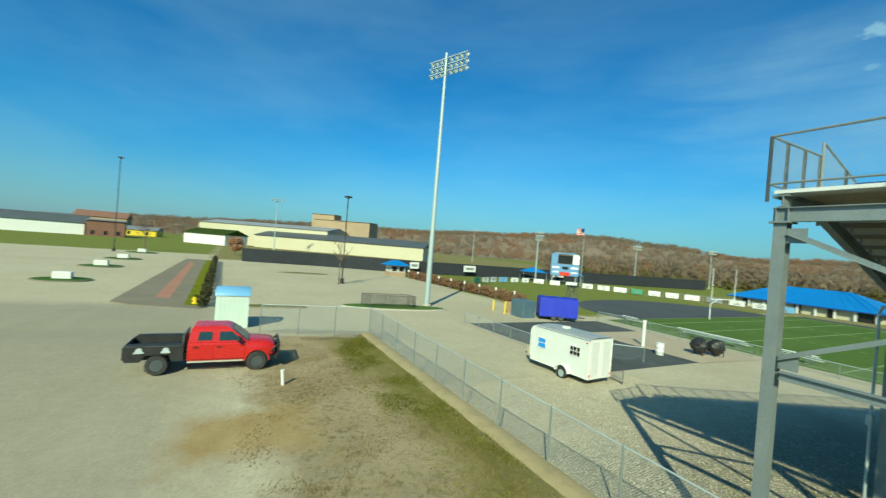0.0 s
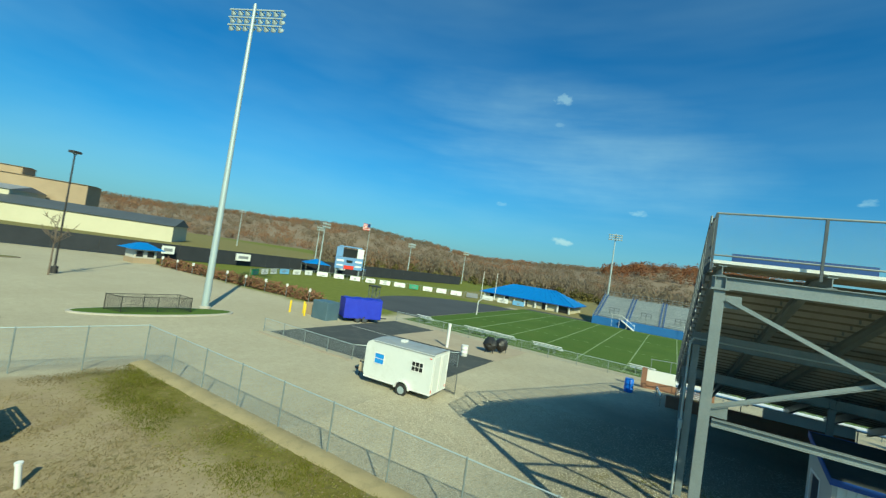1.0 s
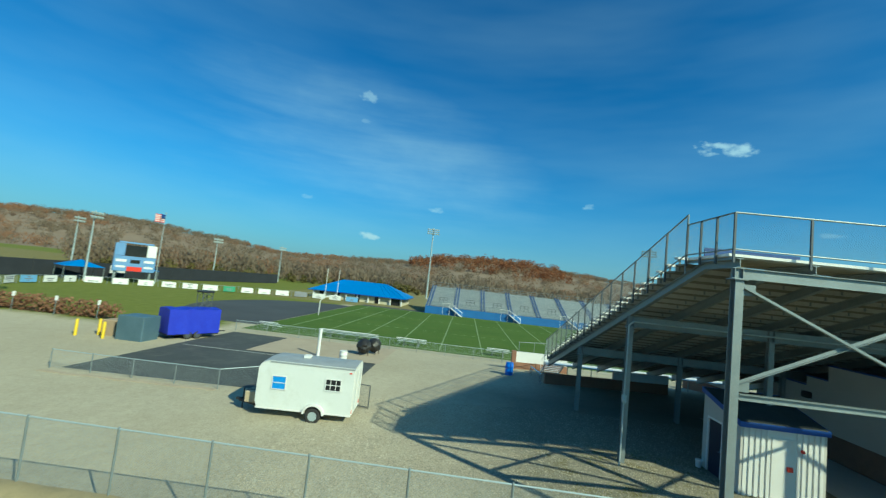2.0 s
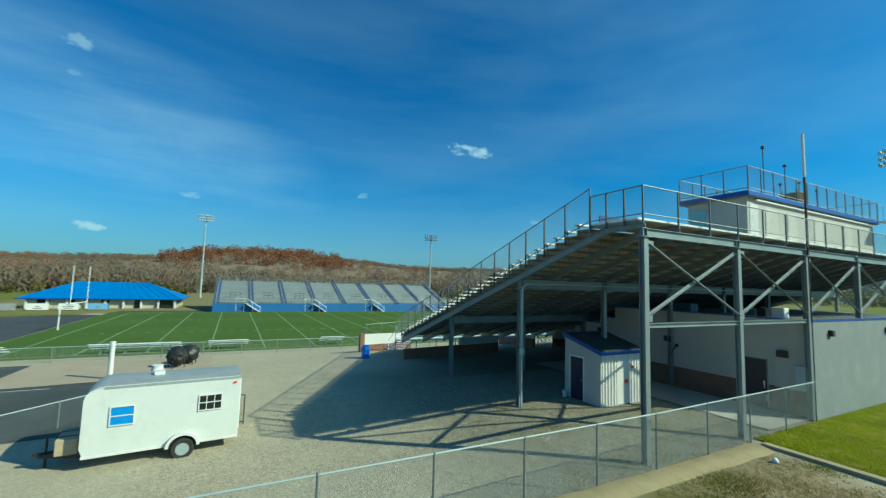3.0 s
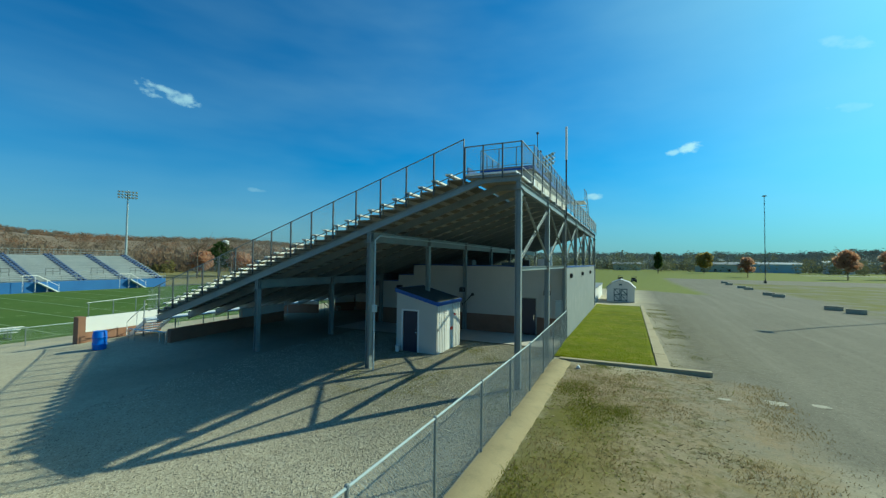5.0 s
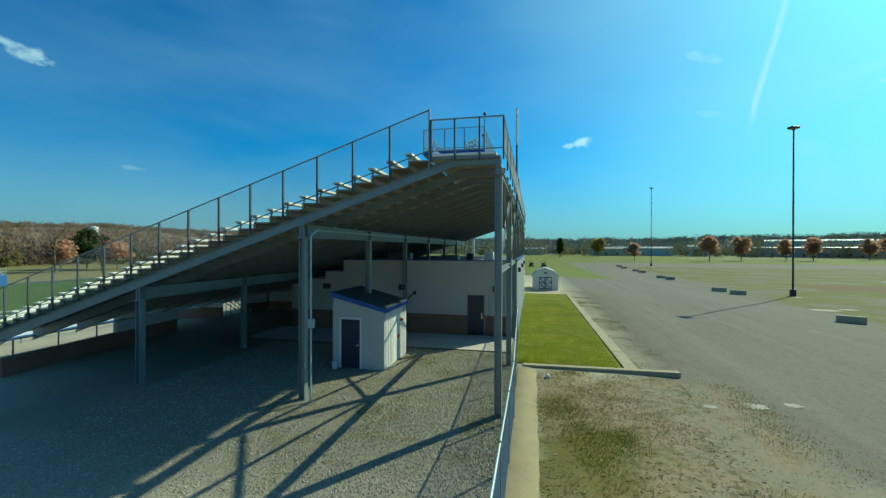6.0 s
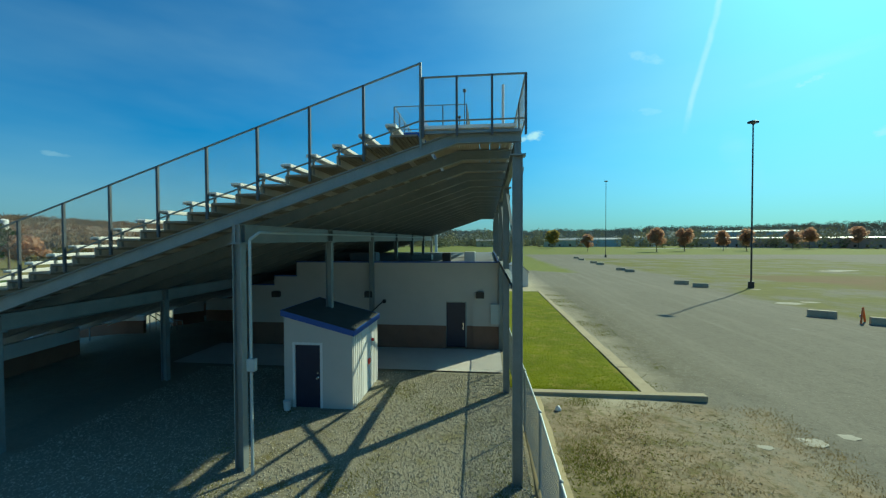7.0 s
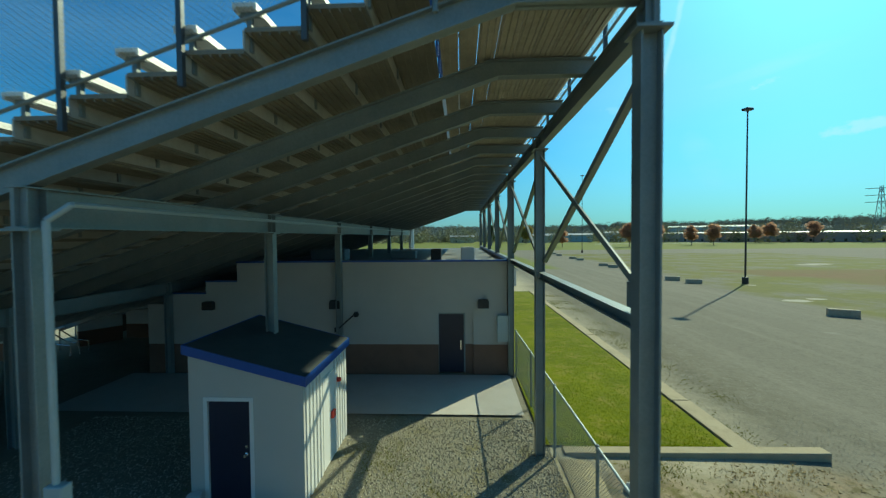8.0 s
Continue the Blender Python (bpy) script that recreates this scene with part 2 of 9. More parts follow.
M["white_panel"] = surf("white_metal_siding", (0.612, 0.612, 0.586), (0.68, 0.68, 0.654), 0.5, 0.05, 1.0, 30, 0.05, 0.003, (0.55, 0.53, 0.48), 0.25)
M["trailer_white"] = surf("white_trailer_skin", (0.595, 0.62, 0.595), (0.663, 0.68, 0.654), 0.4, 0.0, 0.9, 25, 0.03, 0.003, (0.44, 0.44, 0.38), 0.3)
M["trailer_roof"] = surf("dull_grey_trailer_roof", (0.306, 0.332, 0.34), (0.425, 0.442, 0.442), 0.55, 0.3, 0.9, 20, 0.08, 0.004, (0.25, 0.25, 0.24), 0.5)
M["rubber"] = surf("black_rubber", (0.015, 0.015, 0.015), (0.035, 0.034, 0.032), 0.8, 0, 3, 40, 0.2, 0.004, (0.14, 0.12, 0.10), 0.4)
M["black"] = surf("black_painted_steel", (0.012, 0.012, 0.013), (0.03, 0.03, 0.03), 0.5, 0.1, 2, 30, 0.08, 0.003, (0.10, 0.09, 0.08), 0.25)
M["red"] = surf("red_truck_paint", (0.425, 0.0102, 0.0119), (0.493, 0.017, 0.017), 0.28, 0.0, 1.2, 20, 0.02, 0.002, (0.36, 0.05, 0.04), 0.2)
M["chrome"] = surf("bright_metal", (0.6, 0.6, 0.6), (0.75, 0.75, 0.74), 0.25, 0.9, 3, 30, 0.03, 0.002)
M["concrete"] = surf("concrete", (0.34, 0.315, 0.272), (0.442, 0.408, 0.357), 0.9, 0, 0.8, 35, 0.35, 0.008, (0.28, 0.25, 0.20), 0.5)
M["concrete_walk"] = surf("pale_concrete_slab", (0.425, 0.399, 0.357), (0.493, 0.468, 0.425), 0.9, 0, 0.6, 30, 0.25, 0.006, (0.36, 0.33, 0.28), 0.4)
M["asphalt"] = surf("asphalt_pad", (0.0357, 0.0408, 0.0391), (0.0612, 0.068, 0.0646), 0.85, 0, 0.25, 40, 0.3, 0.006, (0.14, 0.135, 0.12), 0.5)
M["blue_tarp"] = surf("blue_tarpaulin", (0.0068, 0.017, 0.357), (0.0127, 0.034, 0.468), 0.5, 0, 1.5, 8, 0.4, 0.03)
M["blue_roof"] = surf("bright_blue_metal_roof", (0.008, 0.15, 0.46), (0.014, 0.19, 0.54), 0.5, 0.1, 0.5, 10, 0.05, 0.01)
M["barrel_blue"] = surf("blue_plastic_barrel", (0.01, 0.13, 0.62), (0.02, 0.18, 0.70), 0.4, 0, 2, 25, 0.03, 0.003)
M["white_paint"] = surf("white_paint", (0.629, 0.629, 0.612), (0.697, 0.697, 0.68), 0.6, 0, 1, 30, 0.05, 0.003, (0.6, 0.58, 0.54), 0.2)
M["pole"] = surf("pale_galvanised_pole", (0.34, 0.408, 0.425), (0.425, 0.493, 0.501), 0.5, 0.25, 0.7, 20, 0.04, 0.003)
M["lamp_black"] = surf("dark_bronze_pole", (0.03, 0.028, 0.027), (0.05, 0.047, 0.045), 0.5, 0.2, 1, 20, 0.04, 0.003)
M["yellow"] = surf("yellow_paint", (0.62, 0.42, 0.02), (0.72, 0.52, 0.04), 0.5, 0, 2, 25, 0.05, 0.003)
M["cream"] = surf("cream_metal_wall", (0.442, 0.408, 0.289), (0.51, 0.476, 0.348), 0.7, 0, 0.1, 4, 0.1, 0.02, (0.55, 0.50, 0.38), 0.3)
M["roof_grey"] = surf("grey_metal_roof", (0.16, 0.17, 0.18), (0.24, 0.25, 0.26), 0.6, 0.2, 0.1, 4, 0.1, 0.02)
M["roof_pale"] = surf("pale_metal_roof", (0.2772, 0.2829, 0.2878), (0.3305, 0.3362, 0.3411), 0.5, 0.2, 0.1, 4, 0.1, 0.02)
M["tan_brick"] = surf("tan_brick", (0.289, 0.212, 0.136), (0.374, 0.281, 0.187), 0.9, 0, 0.2, 6, 0.2, 0.02)
M["red_brick"] = surf("red_brick", (0.156, 0.075, 0.056), (0.216, 0.1125, 0.08), 0.9, 0, 0.3, 8, 0.2, 0.02)
M["screen"] = surf("black_windscreen_cloth", (0.010, 0.013, 0.018), (0.022, 0.026, 0.034), 0.85, 0, 0.5, 6, 0.2, 0.02)
M["turf"] = surf("green_turf", (0.0578, 0.104, 0.0204), (0.085, 0.138, 0.0306), 0.95, 0, 0.12, 14, 0.4, 0.03, (0.11, 0.14, 0.035), 0.4, spec=0.1)
M["turf_dark"] = surf("dark_green_turf", (0.0298, 0.0723, 0.0153), (0.0493, 0.111, 0.0213), 0.95, 0, 0.12, 14, 0.5, 0.03, (0.07, 0.12, 0.03), 0.5, spec=0.1)
M["track"] = surf("dark_track_surface", (0.032, 0.036, 0.04), (0.06, 0.064, 0.068), 0.9, 0, 0.15, 10, 0.2, 0.01)
M["window_dark"] = surf("dark_window_glass", (0.012, 0.014, 0.016), (0.03, 0.032, 0.035), 0.12, 0, 1, 10, 0.0, 0.001)
M["window_blue"] = surf("blue_backed_window", (0.02, 0.22, 0.62), (0.03, 0.27, 0.70), 0.3, 0, 1, 8, 0.0, 0.001)
M["red_paint"] = surf("red_paint", (0.55, 0.03, 0.02), (0.65, 0.05, 0.03), 0.4, 0, 2, 20, 0.03, 0.002)
M["orange"] = surf("orange_plastic", (0.70, 0.12, 0.02), (0.80, 0.17, 0.03), 0.5, 0, 2, 20, 0.03, 0.002)
M["wire"] = surf("galvanised_wire", (0.26, 0.30, 0.30), (0.36, 0.40, 0.40), 0.5, 0.1, 2, 30, 0.0, 0.001)
M["bark"] = surf("grey_bark", (0.10, 0.075, 0.055), (0.17, 0.13, 0.10), 0.95, 0, 2, 15, 0.5, 0.02)
M["leaf_rust"] = leafy("rust_leaves", (0.493, 0.281, 0.1782), (0.595, 0.383, 0.2618), 0.3, 0.12, None, 0.65)
M["leaf_green"] = leafy("dark_green_leaves", (0.049, 0.0845, 0.026), (0.091, 0.13, 0.039), 0.3, 0.25)
M["leaf_yellow"] = leafy("faded_yellow_leaves", (0.30, 0.24, 0.07), (0.42, 0.33, 0.11), 0.3, 0.2)
# autumn browns with some distance haze mixed into woods and hillside
M["wood_far"] = leafy("bare_autumn_woods_hazed", (0.229, 0.1863, 0.1325), (0.2851, 0.2196, 0.16), 0.03, 0.06, (0.33, 0.19, 0.115))
M["hill"] = surf("leaf_covered_hillside_hazed", (0.187, 0.1472, 0.1115), (0.2431, 0.1955, 0.1487), 1.0, 0, 0.012, 0.12, 0.4, 1.0, (0.20, 0.11, 0.06), 0.5, spec=0.05)
M["lawn"] = surf("yellow_green_lawn", (0.06673, 0.09785, 0.002448), (0.1862, 0.1961, 0.004896), 0.95, 0, 0.45, 7, 0.6, 0.04, (0.28, 0.22, 0.06), 0.75, spec=0.1)
# blue-green haze of distance is put into the ridge and tree colours
M["ridge"] = surf("haze_tinted_ridge", (0.1323, 0.1653, 0.1719), (0.1851, 0.2116, 0.1984), 1.0, 0, 0.012, 0.12, 0.4, 1.0, (0.15, 0.14, 0.11), 0.4, spec=0.05)
M["ridge_wood"] = leafy("haze_tinted_ridge_trees", (0.1625, 0.1938, 0.1875), (0.225, 0.2375, 0.2063), 0.02, 0.05, None, 0.1)
M["grass_dull"] = surf("dull_olive_grass", (0.085, 0.0935, 0.0255), (0.145, 0.132, 0.051), 0.95, 0, 0.5, 12, 0.4, 0.03, (0.20, 0.14, 0.08), 0.4, spec=0.1)
M["pale_blue_roof"] = surf("pale_blue_painted_roof", (0.13, 0.32, 0.55), (0.18, 0.38, 0.62), 0.5, 0, 0.8, 12, 0.05, 0.01)
M["mint"] = surf("pale_mint_siding", (0.468, 0.561, 0.51), (0.535, 0.62, 0.57), 0.6, 0, 0.8, 20, 0.05, 0.004, (0.45, 0.50, 0.46), 0.25)
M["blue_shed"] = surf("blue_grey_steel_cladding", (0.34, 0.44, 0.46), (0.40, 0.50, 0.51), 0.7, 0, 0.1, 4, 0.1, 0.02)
# brick colour lightened to carry the haze of distance
M["far_brick"] = surf("haze_tinted_brick", (0.40, 0.30, 0.26), (0.46, 0.35, 0.30), 0.9, 0, 0.2, 4, 0.1, 0.02)
# far woods: distance haze is blended into the leaf colours
M["wood_hazy"] = leafy("haze_tinted_woods", (0.2025, 0.2228, 0.1485), (0.324, 0.2903, 0.1755), 0.02, 0.08, None, 0.1)
M["hedge"] = leafy("dry_red_hedge_leaves", (0.24, 0.125, 0.08), (0.36, 0.20, 0.125), 0.8, 0.25)
M["mulch"] = surf("red_mulch", (0.27, 0.12, 0.08), (0.36, 0.18, 0.12), 0.95, 0, 0.5, 12, 0.5, 0.03)
M["lens"] = surf("floodlight_glass", (0.48, 0.54, 0.56), (0.60, 0.66, 0.68), 0.15, 0.3, 2, 20, 0.0, 0.001)

# ---- mesh helpers ----


def box(bm, x0, y0, z0, x1, y1, z1):
    vs = [bm.verts.new((x, y, z)) for z in (z0, z1) for x, y in ((x0, y0), (x1, y0), (x1, y1), (x0, y1))]
    for f in ((3, 2, 1, 0), (4, 5, 6, 7), (0, 1, 5, 4), (1, 2, 6, 5), (2, 3, 7, 6), (3, 0, 4, 7)):
        bm.faces.new([vs[i] for i in f])
    return vs


def bbox_bevel(x0, y0, z0, x1, y1, z1, r=0.02, seg=1):
    bm = bmesh.new()
    box(bm, x0, y0, z0, x1, y1, z1)
    bmesh.ops.bevel(bm, geom=bm.edges[:], offset=r, segments=seg, affect="EDGES")
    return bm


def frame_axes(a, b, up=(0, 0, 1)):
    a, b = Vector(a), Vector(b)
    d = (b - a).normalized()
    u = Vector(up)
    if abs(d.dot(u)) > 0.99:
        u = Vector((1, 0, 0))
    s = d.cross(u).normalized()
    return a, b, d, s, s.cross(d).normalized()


def prism(bm, a, b, outline, up=(0, 0, 1), caps=True):
    """Sweeps an outline of (side, up) points from a to b."""
    a, b, d, s, u = frame_axes(a, b, up)
    r0 = [bm.verts.new(a + s * p + u * q) for p, q in outline]
    r1 = [bm.verts.new(b + s * p + u * q) for p, q in outline]
    n = len(outline)
    for i in range(n):
        bm.faces.new((r0[i], r0[(i + 1) % n], r1[(i + 1) % n], r1[i]))
    if caps:
        bm.faces.new(r0[::-1])
        bm.faces.new(r1)


def beam(bm, a, b, w, h, up=(0, 0, 1)):
    prism(bm, a, b, ((-w / 2, -h / 2), (w / 2, -h / 2), (w / 2, h / 2), (-w / 2, h / 2)), up)


def ibeam(bm, a, b, w, h, up=(0, 0, 1), t=0.018):
    k = t / 2
    W, H = w / 2, h / 2
    prism(bm, a, b, ((-W, -H), (W, -H), (W, -H + t), (k, -H + t), (k, H - t), (W, H - t), (W, H), (-W, H), (-W, H - t), (-k, H - t), (-k, -H + t), (-W, -H + t)), up)


def angle(bm, a, b, w, t=0.012, up=(0, 0, 1)):
    prism(bm, a, b, ((0, 0), (w, 0), (w, t), (t, t), (t, w), (0, w)), up)


def tube(bm, a, b, r, n=8, r2=None):
    a, b, d, s, u = frame_axes(a, b)
    r2 = r if r2 is None else r2
    cs = [(math.cos(2 * math.pi * i / n), math.sin(2 * math.pi * i / n)) for i in range(n)]
    r0 = [bm.verts.new(a + (s * c + u * q) * r) for c, q in cs]
    r1 = [bm.verts.new(b + (s * c + u * q) * r2) for c, q in cs]
    for i in range(n):
        bm.faces.new((r0[i], r0[(i + 1) % n], r1[(i + 1) % n], r1[i]))
    bm.faces.new(r0[::-1])
    bm.faces.new(r1)


def lathe(bm, centre, profile, n=16, axis="z", caps=True):
    """Turns (radius, height) points round an axis through centre."""
    c = Vector(centre)
    rings = []
    for r, h in profile:
        ring = []
        for i in range(n):
            a = 2 * math.pi * i / n
            p = (r * math.cos(a), r * math.sin(a), h)
            if axis == "y":
                p = (p[0], h, p[1])
            elif axis == "x":
                p = (h, p[0], p[1])
            ring.append(bm.verts.new(c + Vector(p)))
        rings.append(ring)
    for a, b in zip(rings, rings[1:]):
        for i in range(n):
            bm.faces.new((a[i], a[(i + 1) % n], b[(i + 1) % n], b[i]))
    if caps:
        bm.faces.new(rings[0][::-1])
        bm.faces.new(rings[-1])


def extrude_y(bm, pts, y0, y1):
    """A solid from an outline of (x, z) points, between y0 and y1."""
    a = [bm.verts.new((x, y0, z)) for x, z in pts]
    b = [bm.verts.new((x, y1, z)) for x, z in pts]
    n = len(pts)
    for i in range(n):
        bm.faces.new((a[i], a[(i + 1) % n], b[(i + 1) % n], b[i]))
    bm.faces.new(a[::-1])
    bm.faces.new(b)


def chainlink(bm, p0, p1, h, h0=0.0, pitch=0.075, r=0.0022):
    """Crossing diagonal wires over the upright panel from p0 to p1, from h0 to h over its foot line."""
    p0, p1 = Vector(p0), Vector(p1)
    along = p1 - p0
    length = along.length
    e = along / length
    side = e.cross(Vector((0, 0, 1))).normalized()
    H = h - h0
    for sgn in (1, -1):
        s = -H if sgn > 0 else 0.0
        end = length if sgn > 0 else length + H
        while s < end:
            s0, t0, s1, t1 = s, 0.0, s + sgn * H, H
            if sgn > 0:
                if s0 < 0:
                    t0, s0 = -s0, 0.0
                if s1 > length:
                    t1, s1 = t1 - (s1 - length), length
            else:
                if s0 > length:
                    t0, s0 = s0 - length, length
                if s1 < 0:
                    t1, s1 = t1 + s1, 0.0
            if t1 - t0 > 0.03:
                a = p0 + e * s0 + Vector((0, 0, h0 + t0)) + side * (r * sgn)
                b = p0 + e * s1 + Vector((0, 0, h0 + t1)) + side * (r * sgn)
                d = (b - a).normalized()
                v = d.cross(side)
                q = [x + o for x in (a, b) for o in (side * r * 1.2, (v * 1.0 - side * 0.6) * r, (-v * 1.0 - side * 0.6) * r)]
                q = [bm.verts.new(x) for x in q]
                for i in range(3):
                    bm.faces.new((q[i], q[(i + 1) % 3], q[3 + (i + 1) % 3], q[3 + i]))
            s += pitch


ORIGIN = {}


def thing(name, loc=(0, 0, 0), label="", category="", group="", kind=""):
    """A top-level thing: an Empty at its base. Its parts are given in the world's metres."""
    ob = new(name)
    ob.empty_display_size = 0.3
    ob.location = loc
    ORIGIN[ob.name] = Vector(loc)
    return tagged(ob, label, category, group, kind)


def mesh_of(name, bm, material, smooth=False):
    bmesh.ops.recalc_face_normals(bm, faces=bm.faces[:])
    me = bpy.data.meshes.new(name)
    bm.to_mesh(me)
    bm.free()
    for mm in (material if isinstance(material, (list, tuple)) else (material,)):
        me.materials.append(mm)
    if smooth:
        for p in me.polygons:
            p.use_smooth = True
        me.set_sharp_from_angle(angle=radians(40))
    return me


def part(name, bm, material, parent, label="", smooth=False):
    o = ORIGIN[parent.name]
    bmesh.ops.translate(bm, verts=bm.verts[:], vec=-o)
    ob = new(name, mesh_of(name, bm, material, smooth))
    ob.parent = parent
    ORIGIN[ob.name] = o
    return tagged(ob, label)


def piece(name, me, parent, loc, rz=0.0):
    """One of many alike parts that share a mesh; loc in the world's metres."""
    ob = new(name, me)
    ob.parent = parent
    ob.location = Vector(loc) - ORIGIN[parent.name]
    if rz:
        ob.rotation_euler = (0, 0, radians(rz))
    ORIGIN[ob.name] = Vector(loc)
    return ob


def single(name, bm, material, label, category, kind="", group="", smooth=False):
    """A top-level thing of one mesh, with its origin at its base."""
    lo = Vector([min(v.co[i] for v in bm.verts) for i in range(3)])
    hi = Vector([max(v.co[i] for v in bm.verts) for i in range(3)])
    base = Vector(((lo.x + hi.x) / 2, (lo.y + hi.y) / 2, lo.z))
    bmesh.ops.translate(bm, verts=bm.verts[:], vec=-base)
    ob = new(name, mesh_of(name, bm, material, smooth))
    ob.location = base
    ORIGIN[ob.name] = base
    return tagged(ob, label, category, group, kind)


def smooth01(a, b, x):
    k = min(1.0, max(0.0, (x - a) / (b - a)))
    return k * k * (3 - 2 * k)

# ---- ground ----


def gz(x, y):
    """Height of the ground: a raised bank behind the retaining wall, gravel falling away to the field."""
    gravel = -0.62 * smooth01(3.0, 15.0, y) - 0.28 * smooth01(15.0, 36.0, y)
    field = -0.9
    east = gravel + (field - gravel) * smooth01(31.0, 41.0, x)
    bank = -0.04 - 0.5 * smooth01(25.5, 33.0, y) - 0.36 * smooth01(33, 45, y) - 0.45 * (1 - smooth01(-6.0, 5.5, x)) * (1 - smooth01(8, 24, y)) - 0.25 * (1 - smooth01(-16, -6, x)) * (1 - smooth01(8, 24, y))
    k = smooth01(9.0, 9.3, x) if y < 26 else smooth01(2.0, 16.0, x)
    near = bank + (east - bank) * k
    return near + (-0.9 - near) * smooth01(60, 120, math.hypot(x, y))


def spread(lo, hi, fine_lo, fine_hi, step, growth=1.25):
    xs = [fine_lo]
    while xs[-1] < fine_hi:
        xs.append(xs[-1] + step)
    s = step
    while xs[-1] < hi:
        s *= growth
        xs.append(xs[-1] + s)
    s = step
    while xs[0] > lo:
        s *= growth
        xs.insert(0, xs[0] - s)
    return xs


def sheet(name, xs, ys, lift, material, label, category="", kind="structure"):
    bm = bmesh.new()
    rows = [[bm.verts.new((x, y, gz(x, y) + lift)) for x in xs] for y in ys]
    for a, b in zip(rows, rows[1:]):
        for i in range(len(xs) - 1):
            bm.faces.new((a[i], a[i + 1], b[i + 1], b[i]))
    ob = new(name, mesh_of(name, bm, material, True))
    ORIGIN[ob.name] = Vector((0, 0, 0))
    return tagged(ob, label, category, "", kind)


def steps_of(a, b, n):
    return [a + (b - a) * i / n for i in range(n + 1)]


# one ground material: pale gravel, with dry grass, lawn and far meadow where they lie
def ground_material():
    m, t, b = nodes_of("gravel_and_grass_ground")
    v = coords(t)
    sep = t.nodes.new("ShaderNodeSeparateXYZ")
    link(t, v, sep.inputs[0])
    X, Y = sep.outputs[0], sep.outputs[1]
    edge = math_node(t, "MULTIPLY", math_node(t, "SUBTRACT", noise_node(t, v, 0.35, 6, 0.65), 0.5), 6.0)
    edge_fine = math_node(t, "MULTIPLY", math_node(t, "SUBTRACT", noise_node(t, v, 2.2, 5, 0.7), 0.5), 1.6)

    def zone(x0, x1, y0, y1, soft, wobble):
        """Inside measure of a rectangle with an uneven edge."""
        d = None
        for c, lo, hi in ((X, x0, x1), (Y, y0, y1)):
            a = math_node(t, "SUBTRACT", c, lo)
            q = math_node(t, "SUBTRACT", hi, c)
            mn = math_node(t, "MINIMUM", a, q)
            d = mn if d is None else math_node(t, "MINIMUM", d, mn)
        d = math_node(t, "ADD", d, math_node(t, "MULTIPLY", math_node(t, "ADD", edge, edge_fine), wobble))
        return ramp_node(t, d, -soft, soft)

    big = ramp_node(t, noise_node(t, v, 0.09, 5), 0.3, 0.7)
    mid = ramp_node(t, noise_node(t, v, 0.9, 6, 0.7), 0.3, 0.7)
    tiny = ramp_node(t, noise_node(t, v, 30, 3, 0.7), 0.25, 0.75)
    vor = t.nodes.new("ShaderNodeTexVoronoi")
    vor.inputs["Scale"].default_value = 27
    link(t, v, vor.inputs["Vector"])
    stone = vor.outputs["Color"]
    hsv = t.nodes.new("ShaderNodeSeparateColor")
    link(t, stone, hsv.inputs[0])
    srand = hsv.outputs[0]
    # coarse stones and grit
    vor2 = t.nodes.new("ShaderNodeTexVoronoi")
    vor2.inputs["Scale"].default_value = 19
    link(t, v, vor2.inputs["Vector"])
    sep2 = t.nodes.new("ShaderNodeSeparateColor")
    link(t, vor2.outputs["Color"], sep2.inputs[0])
    cobble = sep2.outputs[0]
    grit = ramp_node(t, noise_node(t, v, 9.0, 6, 0.8), 0.40, 0.60)
    blotch = ramp_node(t, noise_node(t, v, 2.4, 7, 0.75), 0.42, 0.60)
    # gravel
    g = mix_node(t, big, (0.52, 0.46, 0.325), (0.62, 0.56, 0.41))
    g = mix_node(t, math_node(t, "MULTIPLY", mid, 0.35), g, (0.42, 0.355, 0.245))
    g = mix_node(t, math_node(t, "MULTIPLY", blotch, 0.25), g, (0.34, 0.305, 0.225))
    loose = math_node(t, "ADD", 0.30, math_node(t, "MULTIPLY", math_node(t, "MULTIPLY", zone(9.4, 17.5, -5, 18, 3.0, 1.0), ramp_node(t, noise_node(t, v, 0.55, 5, 0.6), 0.3, 0.55)), 0.7))
    g = mix_node(t, math_node(t, "MULTIPLY", math_node(t, "MULTIPLY", ramp_node(t, cobble, 0.5, 1.0), 0.5), loose), g, (0.72, 0.67, 0.55))
    g = mix_node(t, math_node(t, "MULTIPLY", math_node(t, "MULTIPLY", ramp_node(t, cobble, 0.36, 0.0), 0.62), loose), g, (0.20, 0.185, 0.145))
    g = mix_node(t, math_node(t, "MULTIPLY", math_node(t, "MULTIPLY", ramp_node(t, srand, 0.45, 0.0), 0.5), loose), g, (0.20, 0.185, 0.15))
    g = mix_node(t, math_node(t, "MULTIPLY", math_node(t, "MULTIPLY", grit, 0.3), loose), g, (0.24, 0.215, 0.155))
    # grey stone of the parking lot
    lot = zone(-300, 4.6, -400, 6, 1.5, 0.5)
    lg = mix_node(t, big, (0.245, 0.222, 0.168), (0.315, 0.287, 0.222))
    lg = mix_node(t, math_node(t, "MULTIPLY", mid, 0.35), lg, (0.30, 0.27, 0.21))
    lg = mix_node(t, math_node(t, "MULTIPLY", ramp_node(t, srand, 0.55, 0.0), 0.5), lg, (0.13, 0.12, 0.10))
    lg = mix_node(t, math_node(t, "MULTIPLY", ramp_node(t, cobble, 0.6, 1.0), 0.3), lg, (0.38, 0.35, 0.28))
